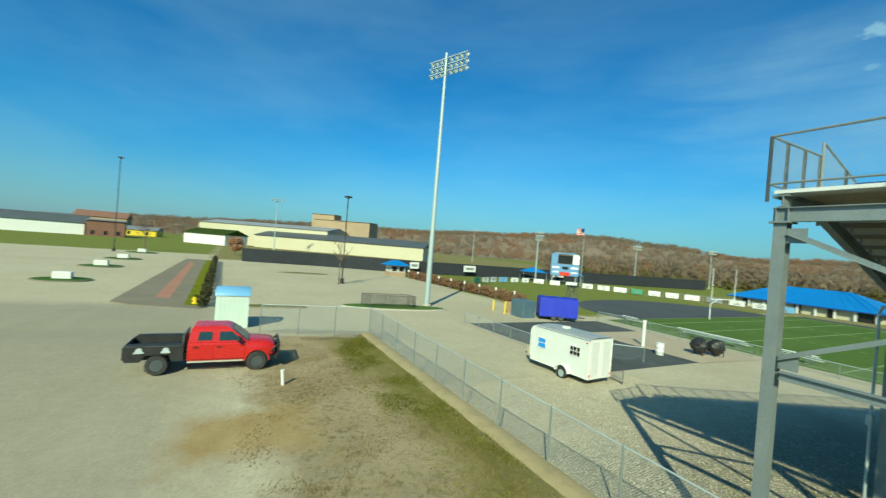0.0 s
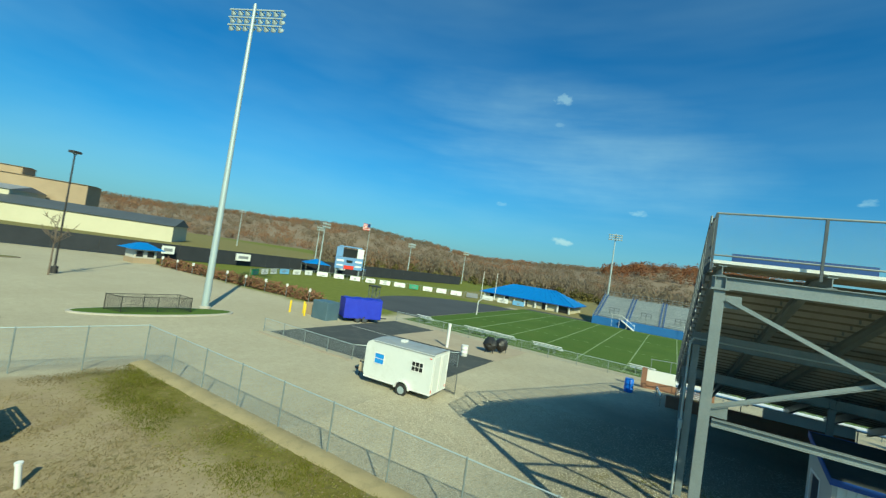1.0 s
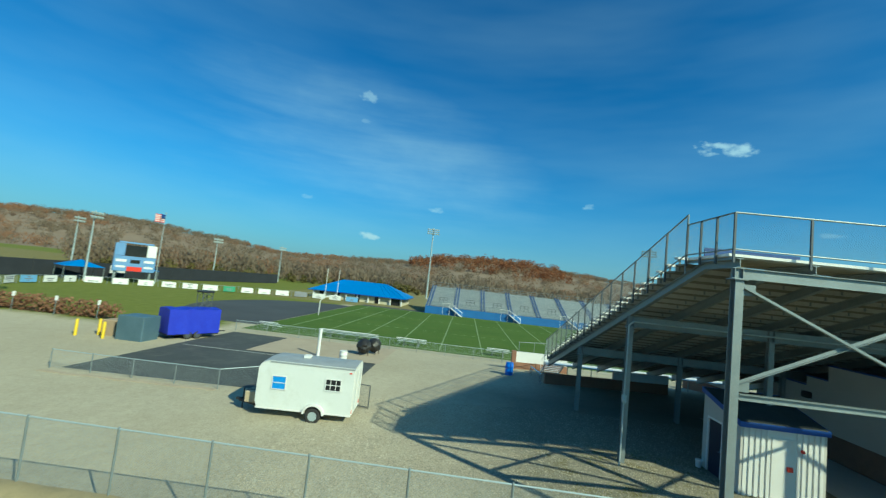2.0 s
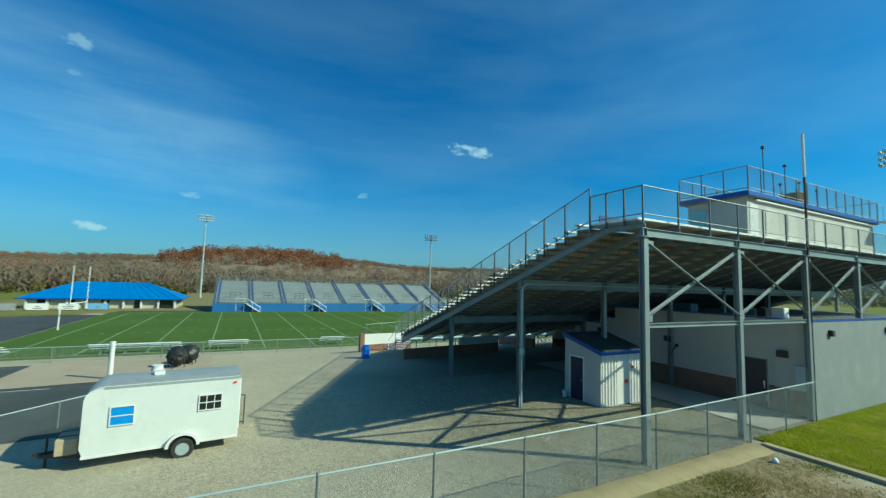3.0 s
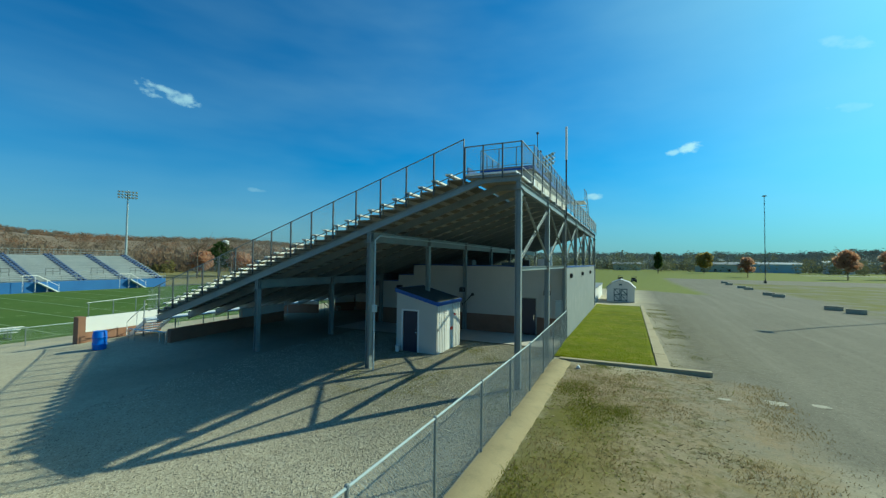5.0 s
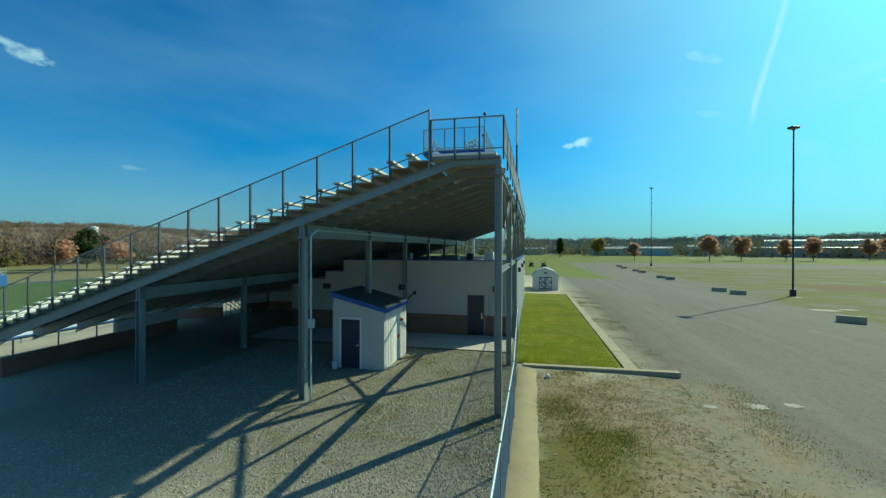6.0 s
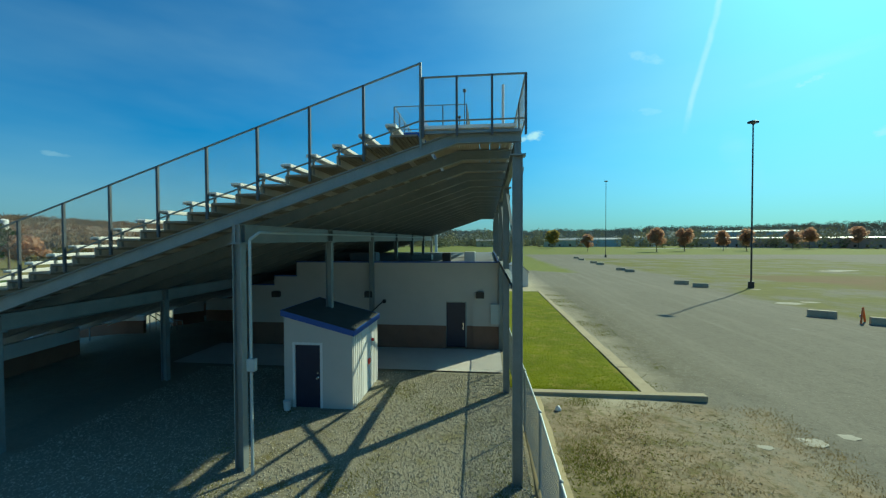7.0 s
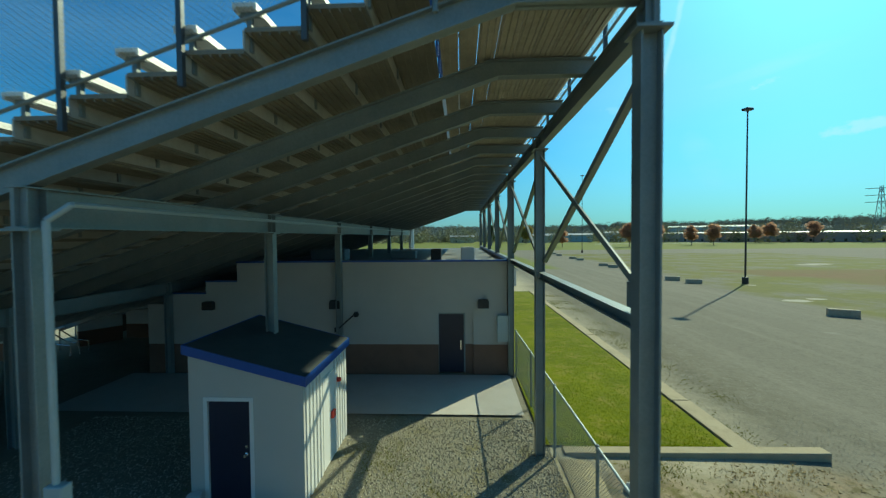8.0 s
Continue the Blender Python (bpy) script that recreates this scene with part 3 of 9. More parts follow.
    lg = mix_node(t, math_node(t, "MULTIPLY", grit, 0.42), lg, (0.14, 0.125, 0.095))
    mp = t.nodes.new("ShaderNodeMapping")
    mp.inputs["Scale"].default_value = (1.0, 0.06, 1.0)
    mp.inputs["Rotation"].default_value = (0, 0, radians(8))
    link(t, v, mp.inputs["Vector"])
    tracks = ramp_node(t, noise_node(t, mp.outputs["Vector"], 0.7, 6, 0.7), 0.48, 0.66)
    lg = mix_node(t, math_node(t, "MULTIPLY", tracks, 0.55), lg, (0.33, 0.30, 0.235))
    lg = mix_node(t, math_node(t, "MULTIPLY", ramp_node(t, noise_node(t, v, 2.6, 7, 0.75), 0.5, 0.7), 0.45), lg, (0.11, 0.10, 0.08))
    # dark crushed stone left lying along the kerb
    rubble = math_node(t, "MULTIPLY", zone(1.2, 4.9, -36, -3.5, 1.2, 0.5), ramp_node(t, noise_node(t, v, 3.2, 7, 0.8), 0.40, 0.54))
    lg = mix_node(t, math_node(t, "MULTIPLY", rubble, 0.55), lg, mix_node(t, tiny, (0.10, 0.09, 0.05), (0.19, 0.165, 0.10)))
    lime = ramp_node(t, noise_node(t, v, 0.33, 8, 0.72), 0.63, 0.72)
    lg = mix_node(t, math_node(t, "MULTIPLY", lime, 0.55), lg, (0.46, 0.44, 0.38))
    lg = mix_node(t, 0.18, lg, (0.03, 0.035, 0.032))
    g = mix_node(t, lot, g, lg)
    g = mix_node(t, math_node(t, "MULTIPLY", zone(-300, 0.2, 4, 44, 1.5, 0.5), 0.45), g, lg)
    # dry grass and bare soil on the bank
    bank = math_node(t, "MAXIMUM", zone(1.9, 9.2, -1.5, 26.5, 0.6, 0.55), zone(-0.6, 3.4, 12.0, 15.2, 0.6, 0.4))
    soil = mix_node(t, mid, (0.30, 0.226, 0.14), (0.43, 0.34, 0.22))
    soil = mix_node(t, math_node(t, "MULTIPLY", ramp_node(t, noise_node(t, v, 5.0, 6, 0.72), 0.54, 0.66), 0.55), soil, (0.15, 0.115, 0.06))
    soil = mix_node(t, math_node(t, "MULTIPLY", ramp_node(t, cobble, 0.3, 0.0), 0.25), soil, (0.17, 0.135, 0.08))
    tuft = ramp_node(t, noise_node(t, v, 1.6, 7, 0.75), 0.5, 0.62)
    soil = mix_node(t, math_node(t, "MULTIPLY", math_node(t, "MULTIPLY", tuft, 0.75), zone(3.0, 9.4, -2.2, 11, 3.0, 0.7)), soil, mix_node(t, tiny, (0.095, 0.078, 0.034), (0.16, 0.13, 0.055)))
    greenband = math_node(t, "MULTIPLY", zone(6.6, 9.6, 3.6, 26.5, 0.9, 0.4), ramp_node(t, noise_node(t, v, 0.8, 6, 0.7), 0.24, 0.44))
    soil = mix_node(t, greenband, soil, mix_node(t, tiny, (0.085, 0.088, 0.012), (0.20, 0.17, 0.03)))
    gritty = math_node(t, "MULTIPLY", zone(-2, 5.6, -3, 12, 1.5, 0.7), ramp_node(t, noise_node(t, v, 0.9, 7, 0.75), 0.40, 0.58))
    soil = mix_node(t, math_node(t, "MULTIPLY", gritty, 0.8), soil, mix_node(t, tiny, (0.20, 0.18, 0.13), (0.33, 0.30, 0.23)))
    straw = math_node(t, "MULTIPLY", zone(1.5, 9.2, 5, 26.5, 3.0, 0.8), ramp_node(t, noise_node(t, v, 1.3, 7, 0.72), 0.36, 0.6))
    soil = mix_node(t, math_node(t, "MULTIPLY", straw, 0.4), soil, mix_node(t, tiny, (0.27, 0.215, 0.075), (0.40, 0.33, 0.14)))
    clump = math_node(t, "MULTIPLY", ramp_node(t, noise_node(t, v, 4.2, 6, 0.7), 0.52, 0.58), ramp_node(t, noise_node(t, v, 0.75, 4, 0.6), 0.36, 0.56))
    clump = math_node(t, "MULTIPLY", clump, zone(2.4, 9.4, -2.3, 19, 1.2, 0.6))
    soil = mix_node(t, math_node(t, "MULTIPLY", clump, 0.72), soil, mix_node(t, tiny, (0.085, 0.075, 0.03), (0.15, 0.13, 0.05)))
    moss = math_node(t, "MULTIPLY", ramp_node(t, noise_node(t, v, 1.7, 6, 0.72), 0.53, 0.62), zone(4.2, 9.4, -2.3, 9, 1.2, 0.6))
    soil = mix_node(t, math_node(t, "MULTIPLY", moss, 0.6), soil, mix_node(t, tiny, (0.11, 0.115, 0.02), (0.19, 0.17, 0.045)))
    sandy = ramp_node(t, noise_node(t, v, 0.22, 4), 0.48, 0.62)
    soil = mix_node(t, math_node(t, "MULTIPLY", math_node(t, "MULTIPLY", sandy, zone(-2, 7.2, 7, 27, 2.0, 0.6)), 0.7), soil, (0.43, 0.345, 0.215))
    clay = math_node(t, "MULTIPLY", zone(-0.6, 3.4, 12.0, 15.2, 0.6, 0.4), 0.5)
    soil = mix_node(t, clay, soil, mix_node(t, mid, (0.33, 0.215, 0.07), (0.44, 0.31, 0.12)))
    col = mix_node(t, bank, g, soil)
    # weedy, dirtier gravel under and beside the stand; cool shade is mixed in
    dirt_shade = zone(9.3, 26, -9, 8.5, 2.0, 0.6)
    col = mix_node(t, math_node(t, "MULTIPLY", dirt_shade, 0.6), col, mix_node(t, mid, (0.12, 0.125, 0.10), (0.17, 0.165, 0.125)))
    # weeds in the gravel beside the columns
    weeds = math_node(t, "MULTIPLY", zone(9.3, 17.5, -4, 6.5, 1.5, 0.6), ramp_node(t, noise_node(t, v, 1.1, 6, 0.75), 0.50, 0.64))
    col = mix_node(t, math_node(t, "MULTIPLY", weeds, 0.8), col, mix_node(t, tiny, (0.12, 0.11, 0.03), (0.22, 0.18, 0.06)))
    # far meadow and grass medians
    green = mix_node(t, mid, (0.14, 0.17, 0.028), (0.22, 0.235, 0.05))
    patchy = ramp_node(t, noise_node(t, v, 0.14, 7, 0.72), 0.38, 0.54)
    worn = mix_node(t, patchy, lg, mix_node(t, mid, (0.115, 0.13, 0.02), (0.20, 0.185, 0.035)))
    brown = mix_node(t, patchy, mix_node(t, mid, (0.15, 0.085, 0.035), (0.22, 0.135, 0.06)), (0.17, 0.125, 0.045))
    dry = mix_node(t, mid, (0.20, 0.18, 0.065), (0.28, 0.24, 0.10))
    for rect, wob, strength, c in (((-5, 400, -520, -62), 0.8, 1.0, green), ((-88, -20, -128, -44), 1.2, 1.0, worn), ((-90, -31, -62, -38), 0.8, 0.95, brown), ((-36, -17.5, -50, -21), 0.7, 0.9, worn), ((-120, -60, -60, -20), 1.5, 0.5, worn),
                                   ((-420, 400, -600, -165), 0.8, 1.0, green), ((36, 600, 36, 600), 0.8, 1.0, green), ((86, 900, -300, 60), 0.8, 0.9, dry),
                                   ((-600, -3, 130, 700), 1.2, 1.0, green), ((-3, 200, 112, 700), 1.0, 1.0, dry), ((31.5, 46, -80, -34), 0.5, 1.0, green)):
        zz = zone(*rect, 1.2, wob)
        col = mix_node(t, math_node(t, "MULTIPLY", zz, strength), col, c)
    col = mix_node(t, 0.21, col, (0.0, 0.0, 0.0))
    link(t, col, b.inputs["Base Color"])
    b.inputs["Roughness"].default_value = 0.95
    b.inputs["Specular IOR Level"].default_value = 0.15
    hgt = math_node(t, "ADD", math_node(t, "MULTIPLY", vor2.outputs["Distance"], -0.9), math_node(t, "MULTIPLY", mid, 0.8))
    hgt = math_node(t, "ADD", hgt, math_node(t, "ADD", math_node(t, "MULTIPLY", vor.outputs["Distance"], -0.5), math_node(t, "MULTIPLY", grit, 0.5)))
    coarse = math_node(t, "ADD", 0.18, math_node(t, "MULTIPLY", ramp_node(t, X, 8.9, 9.5), 0.82))
    bump_node(t, math_node(t, "MULTIPLY", hgt, coarse), 0.38, 0.02, b)
    return m


M["ground"] = ground_material()
GX = spread(-2600, 2600, -24, 48, 0.7)
GX = sorted(set([round(x, 3) for x in GX] + [8.95, 9.02, 9.1, 9.2, 9.3]))
GY = spread(-2600, 2600, -34, 50, 1.0)
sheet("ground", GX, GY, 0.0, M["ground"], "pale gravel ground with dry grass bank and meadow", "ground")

# ---- lawn, kerbs, retaining wall ----
bm = bmesh.new()
rw_rows = []
for i in range(113):
    y = -1.9 + i * 0.25
    e = 0.05 * noise.noise(Vector((0, y * 0.9, 2))) + 0.03 * noise.noise(Vector((0, y * 3.1, 5)))
    u = 0.02 * noise.noise(Vector((3, y * 1.3, 1)))
    rw_rows.append([bm.verts.new(p) for p in ((8.70 + e, y, -0.25), (8.74 + e, y, -0.03 + u), (8.95 + e * 0.5, y, 0.035 + u), (9.44, y, 0.06 + u), (9.5, y, 0.02 + u), (9.51, y, -1.0))])
for a, b in zip(rw_rows, rw_rows[1:]):
    for k in range(5):
        bm.faces.new((a[k], a[k + 1], b[k + 1], b[k]))
bm.faces.new(rw_rows[0])
bm.faces.new(rw_rows[-1][::-1])
M["wall_concrete"] = surf("sandy_weathered_concrete", (0.2638, 0.2116, 0.1131), (0.3628, 0.2935, 0.1622), 0.92, 0, 0.7, 22, 0.4, 0.012, (0.17, 0.15, 0.085), 0.65)
ret_wall = new("retaining_wall", mesh_of("retaining_wall", bm, M["wall_concrete"], True))
tagged(ret_wall, "low weathered concrete retaining wall under the chain-link fence", "wall", "", "structure")

M["kerb_concrete"] = surf("worn_kerb_concrete", (0.306, 0.2534, 0.1574), (0.399, 0.3341, 0.2159), 0.92, 0, 0.9, 18, 0.5, 0.015, (0.20, 0.17, 0.10), 0.55)
sheet("lawn", steps_of(5.2, 9.72, 14), steps_of(-31.0, -2.55, 60), 0.05, M["lawn"], "short green lawn strip beside the stadium building", "lawn")
bm = bmesh.new()
vs = [bm.verts.new((x, y, z)) for x, zt in ((3.15, 0.12), (9.3, 0.06)) for y in (-2.47, -2.16) for z in (-0.6, zt)]
for q in ((0, 1, 3, 2), (4, 6, 7, 5), (0, 4, 5, 1), (2, 3, 7, 6), (1, 5, 7, 3), (0, 2, 6, 4)):
    bm.faces.new([vs[i] for i in q])
for i in range(10):
    y0 = -2.52 - i * 2.85
    box(bm, 4.62 + 0.048 * i, y0 - 2.84, -0.5, 5.16 + 0.02 * i, y0, 0.06 + 0.008 * math.sin(i * 1.7))
bmesh.ops.bevel(bm, geom=bm.edges[:], offset=0.012, segments=1, affect="EDGES")
kerb = new("kerb", mesh_of("kerb", bm, M["kerb_concrete"]))
tagged(kerb, "worn concrete edging kerb round the lawn", "kerb", "", "structure")

# blades on the lawn
rnd = random.Random(5)
verts, faces = [], []
for _ in range(26000):
    x, y = rnd.uniform(5.35, 9.7), -2.6 - 22 * rnd.random() ** 1.6
    z = gz(x, y) + 0.045
    h, a, w = rnd.uniform(0.02, 0.05), rnd.uniform(0, 6.28), rnd.uniform(0.005, 0.01)
    dx, dy = math.cos(a) * w, math.sin(a) * w
    lx, ly = rnd.uniform(-0.03, 0.03), rnd.uniform(-0.03, 0.03)
    n = len(verts)
    verts += [(x - dx, y - dy, z), (x + dx, y + dy, z), (x + lx, y + ly, z + h)]
    faces.append((n, n + 1, n + 2))
me = bpy.data.meshes.new("grass")
me.from_pydata(verts, [], faces)
M["blade"] = leafy("grass_blades", (0.08958, 0.1301, 0.001877), (0.1749, 0.197, 0.003128), 0.8, 0.2)
me.materials.append(M["blade"])
tagged(new("grass", me), "short green grass blades on the lawn", "grass", "", "stuff")

# ---- grandstand ----
Y_END, BAY, NB = 3.34, 5.49, 6
COL_X = 9.9
Y_FAR = Y_END - BAY * NB
ROW_D, ROW_H, ROWS = 0.607, 0.2045, 30
X_TOP, Z_TOP = 11.95, 7.86


def rake(x):
    """Top line of the rakers."""
    return 7.72 - 0.337 * max(0.0, x - 11.96)


stand = thing("grandstand", (20, -13, 0), "galvanised steel grandstand with aluminium bench rows, open underneath", "grandstand")
bays = [Y_END - BAY * i for i in range(NB + 1)]


def column_mesh(h):
    bm = bmesh.new()
    ibeam(bm, (0, 0, 0), (0, 0, h), 0.21, 0.215, t=0.02)
    box(bm, -0.2, -0.2, 0.0, 0.2, 0.2, 0.03)
    box(bm, -0.17, -0.17, h - 0.03, 0.17, 0.17, h)
    for dx in (-0.15, 0.15):
        for dy in (-0.15, 0.15):
            tube(bm, (dx, dy, 0.03), (dx, dy, 0.07), 0.018, 6)
    return mesh_of("column", bm, M["steel"])


for cx, ch, zlow in ((COL_X, 7.27, -0.05), (16.37, 5.38, -0.05), (23.05, 3.12, -0.35)):
    me = column_mesh(ch - zlow)
    for y in bays:
        piece("column", me, stand, (cx, y, zlow))
for gx, gzz, gh, gw in ((COL_X, 7.41, 0.28, 0.15), (16.37, 5.6, 0.44, 0.2), (23.05, 3.34, 0.44, 0.2)):
    bm = bmesh.new()
    ibeam(bm, (gx, Y_END + 0.16, gzz), (gx, Y_FAR - 0.16, gzz), gw, gh)
    for y in bays:
        for s in (-0.1, 0.1):
            box(bm, gx - gw / 2 + 0.005, y + s - 0.008, gzz - gh / 2 + 0.01, gx + gw / 2 - 0.005, y + s + 0.008, gzz + gh / 2 - 0.01)
    part("girder", bm, M["steel"], stand)
# strut line and cross bracing at the back
for i in range(NB):
    y0, y1 = bays[i], bays[i + 1]
    bm = bmesh.new()
    ibeam(bm, (COL_X, y0 - 0.15, 4.34), (COL_X, y1 + 0.15, 4.34), 0.16, 0.15)
    part("strut", bm, M["steel"], stand)
    for k, (za, zb) in enumerate(((7.02, 4.62), (4.62, 7.02))):
        bm = bmesh.new()
        xo = COL_X - 0.06 + 0.07 * k
        angle(bm, (xo, y0 - 0.12, za), (xo, y1 + 0.12, zb), 0.09)
        box(bm, xo - 0.005, y0 - 0.42, za - 0.16, xo + 0.012, y0 - 0.1, za + 0.12)
        part("cross_brace", bm, M["steel"], stand)
# rakers, three to a bay
n_rak = NB * 3
bm = bmesh.new()
RK = ((9.82, 7.79), (11.3, 7.79), (31.2, rake(31.2)))
RB = ((9.82, 7.552), (11.2, 7.552), (31.2, rake(31.2) - 0.42))
for (xa, za), (xb, zb), (xc, zc), (xd, zd) in zip(RK, RK[1:], RB, RB[1:]):
    extrude_y(bm, ((xc, zc), (xd, zd), (xb, zb), (xa, za)), -0.009, 0.009)
    extrude_y(bm, ((xa, za - 0.02), (xb, zb - 0.02), (xb, zb), (xa, za)), -0.08, 0.08)
    extrude_y(bm, ((xc, zc), (xd, zd), (xd, zd + 0.02), (xc, zc + 0.02)), -0.08, 0.08)
raker_me = mesh_of("raker", bm, M["steel"])
for i in range(n_rak + 1):
    piece("raker", raker_me, stand, (0, Y_END - 0.005 - i * (BAY * NB - 0.01) / n_rak, 0))
# treads, risers and seats, row by row
LEN = BAY * NB + 0.35


def plank(name, x0, x1, z0, z1, ribs, material):
    bm = bmesh.new()
    box(bm, x0, -LEN / 2, z0, x1, LEN / 2, z1)
    for j in range(ribs):
        xr = x0 + (j + 0.5) * (x1 - x0) / ribs
        box(bm, xr - 0.008, -LEN / 2 + 0.01, z0 - 0.028, xr + 0.008, LEN / 2 - 0.01, z0 + 0.001)
    return mesh_of(name, bm, material)


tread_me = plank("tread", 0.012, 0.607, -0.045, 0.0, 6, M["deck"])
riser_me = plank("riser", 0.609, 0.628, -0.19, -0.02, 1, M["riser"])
bm = bmesh.new()
box(bm, -0.12, -LEN / 2, -0.02, 0.12, LEN / 2, 0.02)
for sx in (-0.118, 0.09):
    box(bm, sx, -LEN / 2 + 0.004, -0.05, sx + 0.028, LEN / 2 - 0.004, -0.018)
for sx in (-0.06, 0.0, 0.06):
    box(bm, sx - 0.004, -LEN / 2, 0.018, sx + 0.004, LEN / 2, 0.026)
seat_me = mesh_of("seat_plank", bm, M["alu"])
bm = bmesh.new()
for i in range(n_rak + 1):
    y = LEN / 2 - 0.12 - i * (LEN - 0.24) / n_rak
    beam(bm, (0.0, y, -0.02), (0.0, y, -0.42), 0.05, 0.05)
    beam(bm, (-0.11, y, -0.045), (0.11, y, -0.045), 0.05, 0.04)
bracket_me = mesh_of("seat_bracket", bm, M["steel"])
yc = (Y_END + Y_FAR) / 2
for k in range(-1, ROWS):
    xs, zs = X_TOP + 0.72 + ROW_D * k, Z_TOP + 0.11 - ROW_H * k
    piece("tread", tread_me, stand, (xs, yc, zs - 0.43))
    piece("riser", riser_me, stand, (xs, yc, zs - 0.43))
    if k < 0:
        continue
    piece("seat_plank", seat_me, stand, (xs, yc, zs))
    tagged(piece("seat_bracket", bracket_me, stand, (xs, yc, zs)), kind="stuff")
# back walkway
bm = bmesh.new()
for j in range(8):
    x0 = 9.985 + j * 0.256
    box(bm, x0, Y_FAR - 0.17, Z_TOP - 0.045, x0 + 0.245, Y_END + 0.17, Z_TOP)
    for q in (0.04, 0.12, 0.2):
        box(bm, x0 + q, Y_FAR - 0.16, Z_TOP - 0.065, x0 + q + 0.015, Y_END + 0.16, Z_TOP - 0.04)
tagged(part("walkway", bm, M["walk_deck"], stand), kind="stuff")
bm = bmesh.new()
angle(bm, (9.84, Y_END + 0.18, 7.74), (12.0, Y_END + 0.18, 7.74), 0.06)
part("walkway_edge", bm, M["steel"], stand)
# toe boards in pale aluminium
bm = bmesh.new()
box(bm, 9.95, Y_FAR - 0.2, Z_TOP - 0.02, 9.98, Y_END + 0.2, Z_TOP + 0.05)
box(bm, 9.985, Y_END + 0.175, Z_TOP - 0.02, 11.9, Y_END + 0.2, Z_TOP + 0.05)
part("toe_board", bm, M["alu"], stand)
# blue backrest along the top row
for y0, y1 in ((3.0, 0.2), (-22.6, -27)):
    bm = bmesh.new()
    box(bm, 12.02, y1, 8.04, 12.06, y0, 8.3)
    for j in range(5):
        yj = y1 + 0.2 + (y0 - y1 - 0.4) * j / 4
        box(bm, 12.065, yj - 0.03, 7.84, 12.1, yj + 0.03, 8.28)
    part("backrest", bm, M["blue_seat"], stand, "blue plastic backrest on the top row")

# guard rails: posts, rails and chain link
RAIL_X = 9.74
YS_POST = [Y_END + 0.22 - i * (BAY * NB + 0.44) / 18 for i in range(19)]
bm = bmesh.new()
beam(bm, (0, 0, -0.2), (0, 0, 1.08), 0.05, 0.05)
post_me = mesh_of("rail_post", bm, M["steel_dark"])
for y in YS_POST:
    piece("rail_post", post_me, stand, (RAIL_X, y, Z_TOP))
for x in (10.45, 11.2, 11.93):
    piece("rail_post", post_me, stand, (x, Y_END + 0.24, Z_TOP))
for y in (Y_END + 0.22, Y_FAR - 0.22):
    bm = bmesh.new()
    tube(bm, (11.99, y, 7.4), (11.99, y, 9.27), 0.03)
    part("rail_post", bm, M["steel"], stand)
bm = bmesh.new()
tube(bm, (RAIL_X, Y_END + 0.22, Z_TOP + 1.08), (RAIL_X, Y_FAR - 0.22, Z_TOP + 1.08), 0.024)
tube(bm, (RAIL_X, Y_END + 0.22, Z_TOP + 0.14), (RAIL_X, Y_FAR - 0.22, Z_TOP + 0.14), 0.02)
part("guard_rail", bm, M["steel"], stand)
for y in (Y_END + 0.22, Y_FAR - 0.22):
    bm = bmesh.new()
    tube(bm, (RAIL_X, y, Z_TOP + 1.08), (11.95, y, Z_TOP + 1.08), 0.024)
    tube(bm, (RAIL_X, y, Z_TOP + 0.14), (11.95, y, Z_TOP + 0.14), 0.02)
    part("guard_rail", bm, M["steel"], stand)
    bm = bmesh.new()
    chainlink(bm, (RAIL_X, y, Z_TOP), (11.97, y, Z_TOP), 1.07, 0.14, 0.06, 0.0014)
    if y > 0:
        chainlink(bm, (RAIL_X, Y_END + 0.2, Z_TOP), (RAIL_X, Y_FAR - 0.2, Z_TOP), 1.07, 0.14, 0.07, 0.0014)
    part("rail_mesh", bm, M["wire"], stand, "galvanised chain-link infill")
# sloping end rails
SL = 0.332


def zr(x):
    return 9.25 - SL * (x - 12.0)


X_LOW = 31.7
for y in (Y_END + 0.22, Y_FAR - 0.22):
    bm = bmesh.new()
    beam(bm, (0, 0, -1.66), (0, 0, 0), 0.055, 0.055)
    sp_me = mesh_of("rail_post", bm, M["steel_dark"])
    x = 13.26
    while x < X_LOW:
        piece("rail_post", sp_me, stand, (x, y, zr(x)))
        x += 1.245
    bm = bmesh.new()
    tube(bm, (12.0, y, zr(12.0)), (X_LOW, y, zr(X_LOW)), 0.024)
    tube(bm, (12.0, y - 0.03, zr(12.0) - 1.22), (X_LOW, y - 0.03, zr(X_LOW) - 1.22), 0.021)
    part("guard_rail", bm, M["steel"], stand)
    bm = bmesh.new()
    chainlink(bm, (12.0, y, zr(12.0) - 1.2), (X_LOW, y, zr(X_LOW) - 1.2), 1.2, 0.0, 0.065, 0.0014)
    part("rail_mesh", bm, M["wire"], stand, "galvanised chain-link infill")
# front walkway and steps
# added wall: blocks stray light and see-through under the far rows
bm = bmesh.new()
box(bm, 31.05, Y_FAR, -1.1, 31.2, -13.8, 0.97)
part("front_wall", bm, M["brown_paint"], stand, "added brown wall that closes off light and view below the front walk")
bm = bmesh.new()
box(bm, 31.0, Y_FAR - 0.17, 0.98, 32.3, Y_END + 0.17, 1.04)
part("front_walkway", bm, M["alu"], stand)
bm = bmesh.new()
for i in range(19):
    y = Y_END + 0.1 - i * (BAY * NB + 0.2) / 18
    beam(bm, (32.28, y, -0.7), (32.28, y, 2.1), 0.05, 0.05)
tube(bm, (32.28, Y_END, 2.1), (32.28, Y_FAR, 2.1), 0.022)
